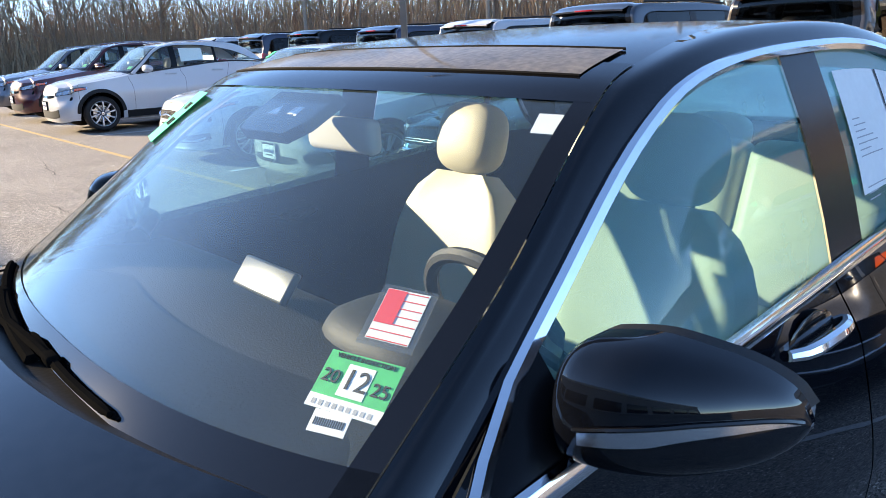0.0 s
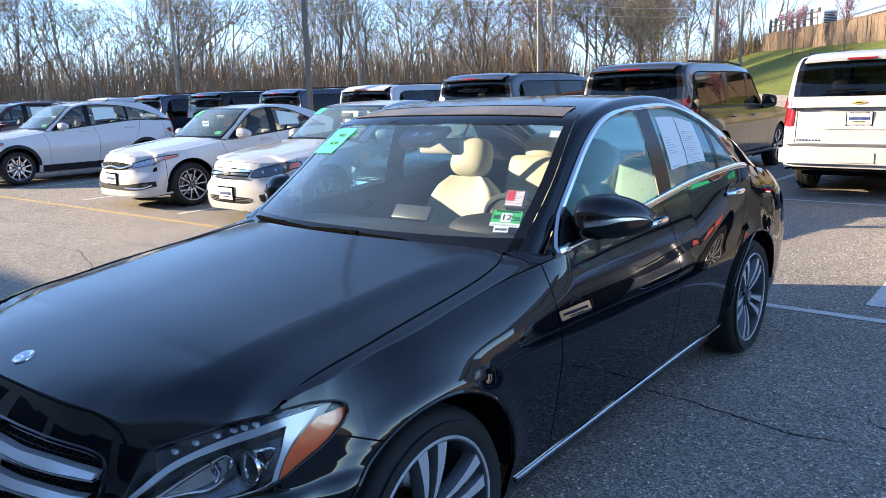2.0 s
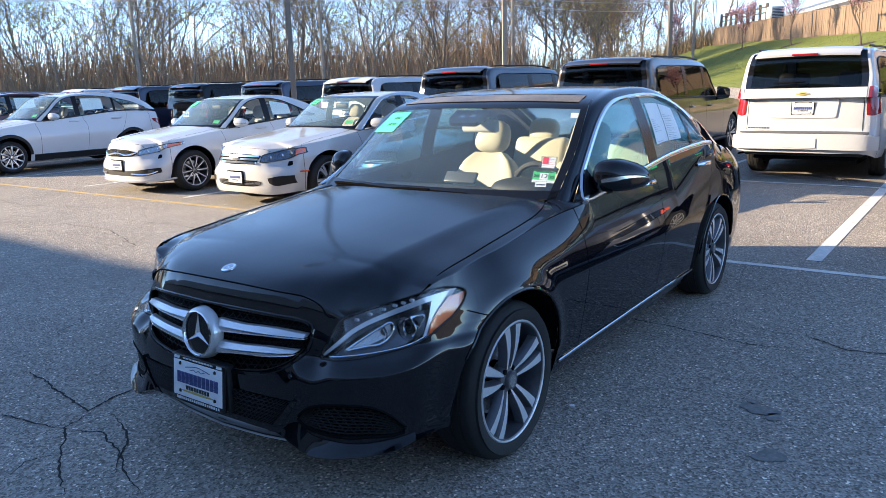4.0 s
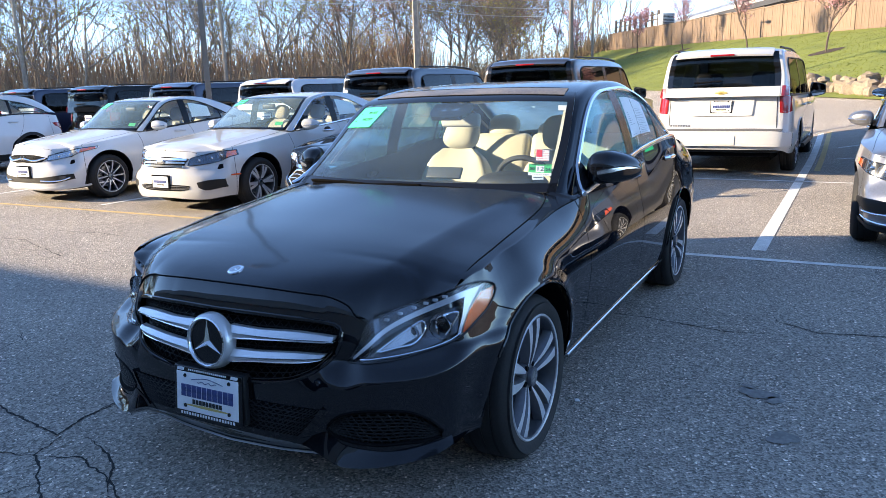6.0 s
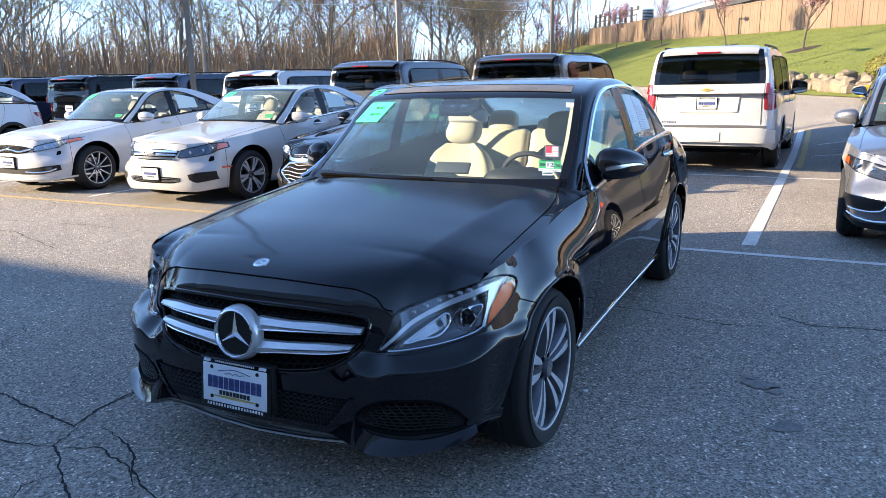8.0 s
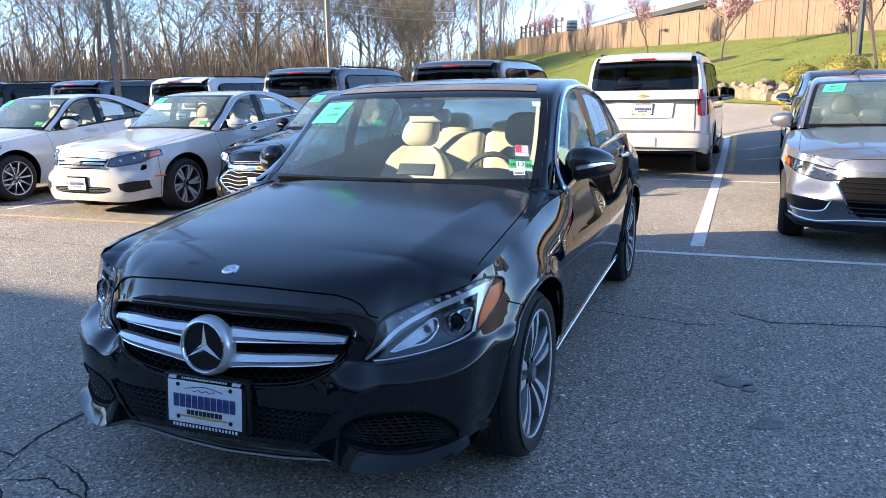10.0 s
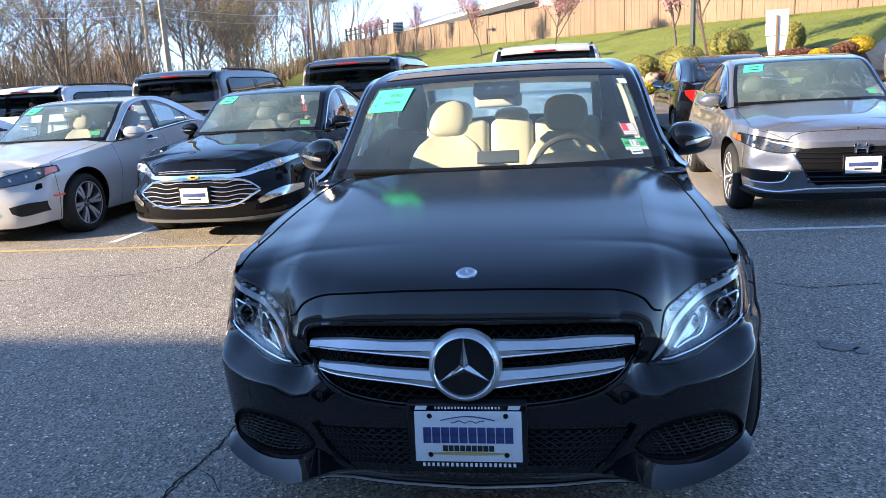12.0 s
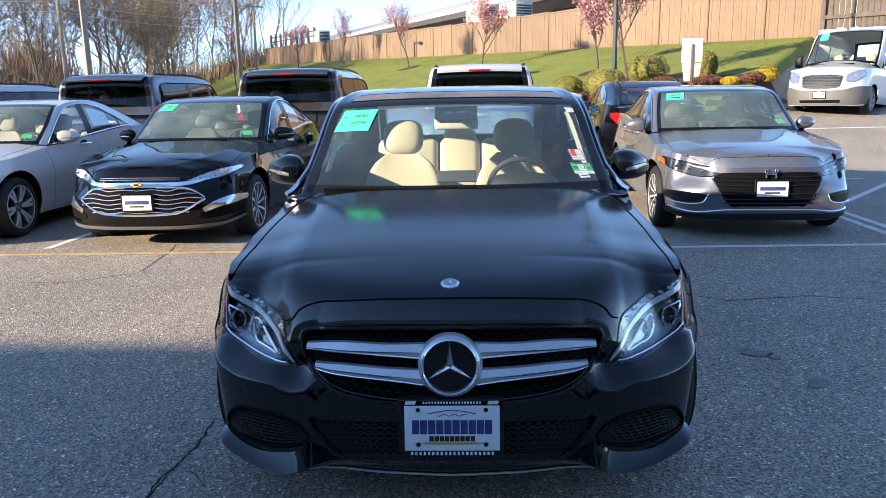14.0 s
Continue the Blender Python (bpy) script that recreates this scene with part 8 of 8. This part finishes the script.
def flecks(tips, n, size, jitter, seed):
    """Small leaf or bud faces round the twigs' tips."""
    r = np.random.default_rng(seed)
    g = Geo()
    v, f = [], []
    for i in range(n):
        p = tips[r.integers(len(tips))] + r.normal(0, jitter, 3)
        a, b = r.normal(0, 1, 3), r.normal(0, 1, 3)
        a *= size * (0.5 + r.random()) / np.linalg.norm(a)
        b *= size * (0.5 + r.random()) / np.linalg.norm(b)
        k = len(v)
        v += [p - a, p + b, p + a, p - b]
        f.append((k, k + 1, k + 2, k + 3))
    return g.add(v, f)


kinds = []
for i, (tall, sp, bud) in enumerate(((15, 0.5, None), (13, 0.58, None), (16, 0.45, None), (12, 0.6, M_BUD), (13, 0.55, M_BUDRED), (14, 0.5, None))):
    g, tips = limbs(40 + i, tall, sp, 0.105, 5, 0.24, (6, 4, 4, 3, 2))
    kinds.append((mesh_of("trunk", g, M_BARK if i % 2 else M_BARK2), mesh_of("crown", flecks(tips, 1500, 0.07, 0.35, i), bud) if bud else None))
LINE = spline([(-16, 84), (0, 78), (14, 66), (26, 56), (38, 45), (49, 36), (58, 30), (70, 31), (84, 36), (99, 40), (108, 36), (114, 31)])
rng = np.random.default_rng(21)
for i in range(150):
    u = 11 * ((i + rng.random()) / 150) ** 1.3
    p = LINE(np.array([u]))[0]
    back = 32 * rng.random() ** 1.4
    if u > 5.5:
        # the wood thins towards the bank
        back *= 0.4
        if i % 3 == 0:
            continue
    x, y = p[0] + back * 0.72 + rng.normal(0, 1.0), p[1] + back * 0.55 + rng.normal(0, 1.0)
    k = rng.integers(6) if not 4.2 < u < 7.6 else rng.choice([0, 1, 3, 3, 5, 4])
    t = thing("tree", ("bare grey-brown tree at the wood's edge", "bare brown tree at the wood's edge", "tall bare tree at the wood's edge", "tree with yellow-green buds at the wood's edge", "tree with reddish buds at the wood's edge", "bare tree at the wood's edge")[k], "tree",
              pose(x, y, float(height(x, y)) - 0.1, rng.normal(0, 2), rng.normal(0, 2), rng.random() * 360) @ Matrix.Scale(0.85 + 0.4 * rng.random(), 4), "wood along the lot")
    part("trunk", kinds[k][0], None, t)
    if kinds[k][1]:
        part("crown", kinds[k][1], None, t)
# undergrowth along the wood
g = Geo()
v, f = [], []
for i in range(20000):
    p = LINE(np.array([11 * rng.random() ** 1.5]))[0]
    back = rng.normal(3, 4)
    x, y = p[0] + back * 0.7, p[1] + back * 0.55
    z = float(height(x, y))
    h = 0.6 + 4.6 * rng.random() ** 1.6
    a = rng.normal(0, 0.22, 2) * h
    w = 0.018 + 0.05 * rng.random()
    c = rng.random() * 3.14
    k = len(v)
    v += [(x - w * np.cos(c), y - w * np.sin(c), z), (x + w * np.cos(c), y + w * np.sin(c), z), (x + a[0], y + a[1], z + h)]
    f.append((k, k + 1, k + 2))
g.add(v, f)
solid("undergrowth", g, M_BRUSH, "dry brown brush along the wood", "brush", kind="stuff")
g = Geo()
v, f = [], []
for i in range(9000):
    p = LINE(np.array([11 * rng.random() ** 1.5]))[0]
    back = 8 + 40 * rng.random()
    x, y = p[0] + back * 0.7, p[1] + back * 0.55
    h = 3.0 + 5 * rng.random()
    a = rng.normal(0, 0.06, 2) * h
    w = 0.018 + 0.035 * rng.random()
    c = rng.random() * 3.14
    k = len(v)
    v += [(x - w * np.cos(c), y - w * np.sin(c), 0), (x + w * np.cos(c), y + w * np.sin(c), 0), (x + a[0], y + a[1], h)]
    f.append((k, k + 1, k + 2))
g.add(v, f)
solid("far_saplings", g, M_BARK2, "thin bare saplings deep in the wood", "saplings", kind="stuff")
g = Geo()
v, f = [], []
for i in range(16000):
    p = LINE(np.array([6.2 * rng.random()]))[0]
    back = 34 + 26 * rng.random()
    x, y = p[0] + back * 0.7, p[1] + back * 0.55
    h = 2.5 + 9.5 * rng.random() ** 1.3
    z0 = 0 if rng.random() < 0.5 else h * 0.5 * rng.random()
    a = rng.normal(0, 0.16, 2) * h
    w = 0.03 + 0.06 * rng.random()
    c = rng.random() * 3.14
    k = len(v)
    v += [(x - w * np.cos(c), y - w * np.sin(c), z0), (x + w * np.cos(c), y + w * np.sin(c), z0), (x + a[0], y + a[1], h)]
    f.append((k, k + 1, k + 2))
g.add(v, f)
solid("far_wood", g, M_BRUSH2, "dense bare twigs deep in the wood", "wood", kind="stuff")
# blossom trees on the bank
for i, (x, y, h) in enumerate(((38.5, 0.35, 3.7), (50.5, 5.6, 4.4), (66.5, 13.2, 4.6), (28.7, -4.5, 3.0), (22.2, -4.65, 4.3), (80, 21, 4.5), (74, 26, 6.0))):
    g, tips = limbs(80 + i, h, 0.42 if i != 3 else 0.3, 0.055, 5, 0.32, (6, 4, 3, 3, 2))
    t = thing("blossom_tree", "young tree in thin pink blossom on the grass bank", "tree", pose(x, y, float(height(x, y)), 0, 0, 50 * i), "blossom trees on the bank")
    part("trunk", g, M_BARK3, t)
    part("crown", flecks(tips, 2800 if i < 5 else 2400, 0.042 if i < 5 else 0.06, 0.12, i), M_PINK, t)
    ring = solid("mulch_ring", Geo().add([(x + 0.8 * np.cos(a), y + 0.8 * np.sin(a), float(height(x + 0.8 * np.cos(a), y + 0.8 * np.sin(a))) + 0.045) for a in np.linspace(0, 6.0, 14)], [tuple(range(14))]), M_MULCH, "dark mulch round a young tree", "mulch", kind="structure")


def bush(x, y, rx, rz, mt, seed, label):
    r = np.random.default_rng(seed)
    b = thing("bush", label, "bush", pose(x, y, float(height(x, y)) + 0.02), "shrubs in the bed")
    core = Geo().ball((0, 0, rz * 0.48), (rx * 0.82, rx * 0.82, rz * 0.44), 10, 16)
    core.v = [tuple(np.array(p) * (1 + 0.08 * noise.noise(Vector(p) * 4))) for p in core.v]
    part("core", core, mt, b)
    v, f = [], []
    for i in range(3000):
        d = r.normal(0, 1, 3)
        d /= np.linalg.norm(d)
        q = (0.86 + 0.16 * r.random()) * (1 + 0.10 * noise.noise(Vector(d) * 2.5 + Vector((seed, 0, 0))))
        p = np.array([d[0] * rx * q, d[1] * rx * q, rz * 0.5 + d[2] * rz * 0.5 * q])
        p[2] = max(p[2], 0.02)
        a, c = r.normal(0, 1, 3), r.normal(0, 1, 3)
        a, c = a / np.linalg.norm(a) * 0.026, c / np.linalg.norm(c) * 0.02
        k = len(v)
        v += [p - a, p + c, p + a, p - c]
        f.append((k, k + 1, k + 2, k + 3))
    part("foliage", Geo().add(v, f), mt, b)


bed = []
for u in np.linspace(0, 1, 26):
    x, y = 24.6 - 6.8 * u, -1.5 - 6.2 * u
    bed.append([(x + a, y + b, float(height(x + a, y + b)) + 0.05) for a, b in ((-0.9, 0.6), (0.2, -0.2), (1.2, -1.0), (1.9, -1.5))])
solid("planting_bed", Geo().grid(bed, True), M_MULCH, "dark mulch bed below the bank", "bed", kind="structure")
for i, (x, y, rx, rz, mt, lb) in enumerate((
        (22.7, -2.7, 0.62, 1.05, M_LEAF, "round yellow-green clipped shrub in the bed"), (21.5, -3.75, 0.78, 1.25, M_LEAF, "large round yellow-green shrub in the bed"), (22.9, -5.35, 0.80, 1.25, M_LEAF, "large yellow-green shrub in the bed"),
        (21.6, -6.9, 0.42, 1.15, M_LEAF, "narrow green shrub beside the sign"), (20.1, -8.25, 0.40, 0.58, M_LEAFGOLD, "low golden shrub near the kerb"), (19.2, -7.6, 0.34, 0.42, M_LEAFDARK, "low russet shrub in the bed"),
        (20.6, -4.5, 0.5, 0.5, M_LEAFDARK, "low russet shrub in the bed"), (21.2, -5.5, 0.55, 0.5, M_LEAFDARK, "low russet shrub in the bed"), (20.9, -2.9, 0.5, 0.5, M_LEAFDARK, "low russet shrub in the bed"),
        (20.2, -6.6, 0.6, 0.4, M_LEAFDARK, "low russet shrub in the bed"), (19.4, -7.0, 0.3, 0.35, M_LEAFGOLD, "small golden shrub in the bed"), (19.6, -2.4, 0.4, 0.45, M_LEAFGOLD, "small golden shrub in the bed"), (20.4, -3.5, 0.45, 0.42, M_LEAFDARK, "low russet shrub in the bed"))):
    bush(x, y, rx * 0.88, rz * 0.78, mt, 300 + i, lb)
# boulder edging
M_ROCK = material("pale_field_stone", (0.20, 0.16, 0.115), 0.9, vary=0.3, scale=2, fine=14, bump=0.8, per=0.2)
rocks = []
for s in range(6):
    r = np.random.default_rng(500 + s)
    g = Geo().ball((0, 0, 0.18), (0.42, 0.32, 0.26), 9, 12, 0.75)
    g.v = [tuple(np.array(p) * (1 + 0.42 * noise.noise(Vector(p) * 2.6 + Vector((s * 7, 0, 0))) + 0.12 * noise.noise(Vector(p) * 8 + Vector((s * 3, 0, 0))))) for p in g.v]
    rocks.append(mesh_of("boulder", g, M_ROCK, 24))
for i in range(60):
    u = i / 59
    x, y = 32.5 - 12.4 * u + rng.normal(0, 0.1), 3.6 - 6.4 * u + rng.normal(0, 0.1)
    o = tagged(new("boulder", rocks[i % 6]), "pale rough boulder edging the grass bank", "rock", "boulders along the bank")
    k = 0.55 + 0.4 * rng.random()
    o.matrix_world = pose(x, y, float(height(x, y)) - 0.02, 0, 0, rng.random() * 360) @ Matrix.Scale(k, 4)
    if i % 3 == 0:
        o = tagged(new("boulder", rocks[(i + 2) % 6]), "pale rough boulder lying on others", "rock", "boulders along the bank")
        o.matrix_world = pose(x + 0.2, y - 0.1, float(height(x, y)) + 0.30, 0, 0, rng.random() * 360) @ Matrix.Scale(k * 0.7, 4)
# poles
M_POLE = material("bronze_pole", (0.16, 0.14, 0.12), 0.55, 0.3, vary=0.1)
M_POLEDARK = material("dark_green_pole", (0.03, 0.04, 0.035), 0.5, 0.3, vary=0.1)
M_TIMBER = material("grey_timber_pole", (0.24, 0.20, 0.16), 0.9, vary=0.2, fine=20)
M_WIRE = material("pale_cable", (0.35, 0.33, 0.30), 0.6)


def lamp_post(x, y, h, w, mt, label):
    z = float(height(x, y))
    p = thing("light_pole", label, "light pole", pose(x, y, z), "light poles")
    part("base", Geo().lathe([(0.28, 0.0), (0.28, 0.55), (0.24, 0.6), (0.0, 0.6)], 20, axis="z"), M_KERB, p)
    part("shaft", Geo().tube([(0, 0, 0.6), (0, 0, h)], [w, w * 0.7], 4), mt, p)
    part("arm", Geo().tube([(0, 0, h - 0.1), (-1.2, 0, h + 0.1)], 0.05, 6), mt, p)
    part("lamp_head", Geo().box((-1.9, -0.2, h), (-1.1, 0.2, h + 0.16), 0.04), mt, p)


lamp_post(9.15, 10.55, 9.0, 0.085, M_POLE, "square bronze light pole between rows")
lamp_post(24.6, 14.8, 8.5, 0.14, M_TIMBER, "pale light pole beyond the lot")
lamp_post(54.0, 18.9, 9.5, 0.20, M_POLE, "grey light pole by the wood")
lamp_post(21.6, -4.05, 8.5, 0.08, M_POLEDARK, "slim dark light pole in the bed")
UP = [(10.0, 66.0), (29.0, 49.5), (39.0, 40.5), (52.0, 31.5), (68.0, 22.0)]
for x, y in UP:
    p = thing("utility_pole", "grey timber utility pole", "utility pole", pose(x, y, 0, 0, -2, 40), "utility poles")
    part("pole", Geo().tube([(0, 0, 0), (0, 0, 10.5)], [0.16, 0.11], 8), M_TIMBER, p)
    part("crossarm", Geo().box((-0.06, -0.9, 9.6), (0.06, 0.9, 9.75), 0.01), M_TIMBER, p)
for h in (9.8, 8.6, 7.9):
    pts = []
    for (a, b), (c, d) in zip(UP[:-1], UP[1:]):
        for u in np.linspace(0, 1, 14, endpoint=False):
            pts.append((a + (c - a) * u, b + (d - b) * u, h - 1.0 * 4 * u * (1 - u) * 0.45))
    solid("overhead_cable", Geo().tube(pts, 0.022, 4), M_WIRE, "thin pale cable slung between poles", "cable", "overhead cables")
# sign in the bed
s = thing("sign_board", "plain white sign back on a post", "sign", pose(20.6, -6.2, float(height(20.6, -6.2)), 0, 0, 172))
part("board", Geo().box((-0.02, -0.30, 0.75), (0.02, 0.30, 1.45), 0.01), M_PAPER, s)
part("lower_board", Geo().prism([(-0.20, 0.2), (0.20, 0.2), (0.28, 0.72), (-0.28, 0.72)], -0.02, 0.02, "x"), M_PAPER, s)
part("sign_post", Geo().box((0.02, -0.035, 0.0), (0.07, 0.035, 1.3), 0.01), M_POST, s)
part("sign_channel", Geo().box((-0.05, -0.03, 0.0), (-0.02, 0.03, 1.35), 0.005), M_POST, s)
# showroom behind the camera, whose roof line shades the front of the lot
M_SHOWROOM = material("pale_showroom_panel", (0.30, 0.285, 0.265), 0.5, vary=0.08, scale=0.5)
bl = thing("showroom", "plain pale showroom building facing the lot", "building")
part("wall", Geo().box((-16, -42, 0), (-10.2, 60, 6.75)), M_SHOWROOM, bl)
part("parapet", Geo().box((-10.2, -42, 6.0), (-9.9, 60, 6.85), 0.02), M_UNIT, bl)
for i in range(12):
    part("shop_window", Geo().box((-10.2, -40 + 8 * i, 0.3), (-10.15, -33.5 + 8 * i, 3.2)), M_TINTED, bl)
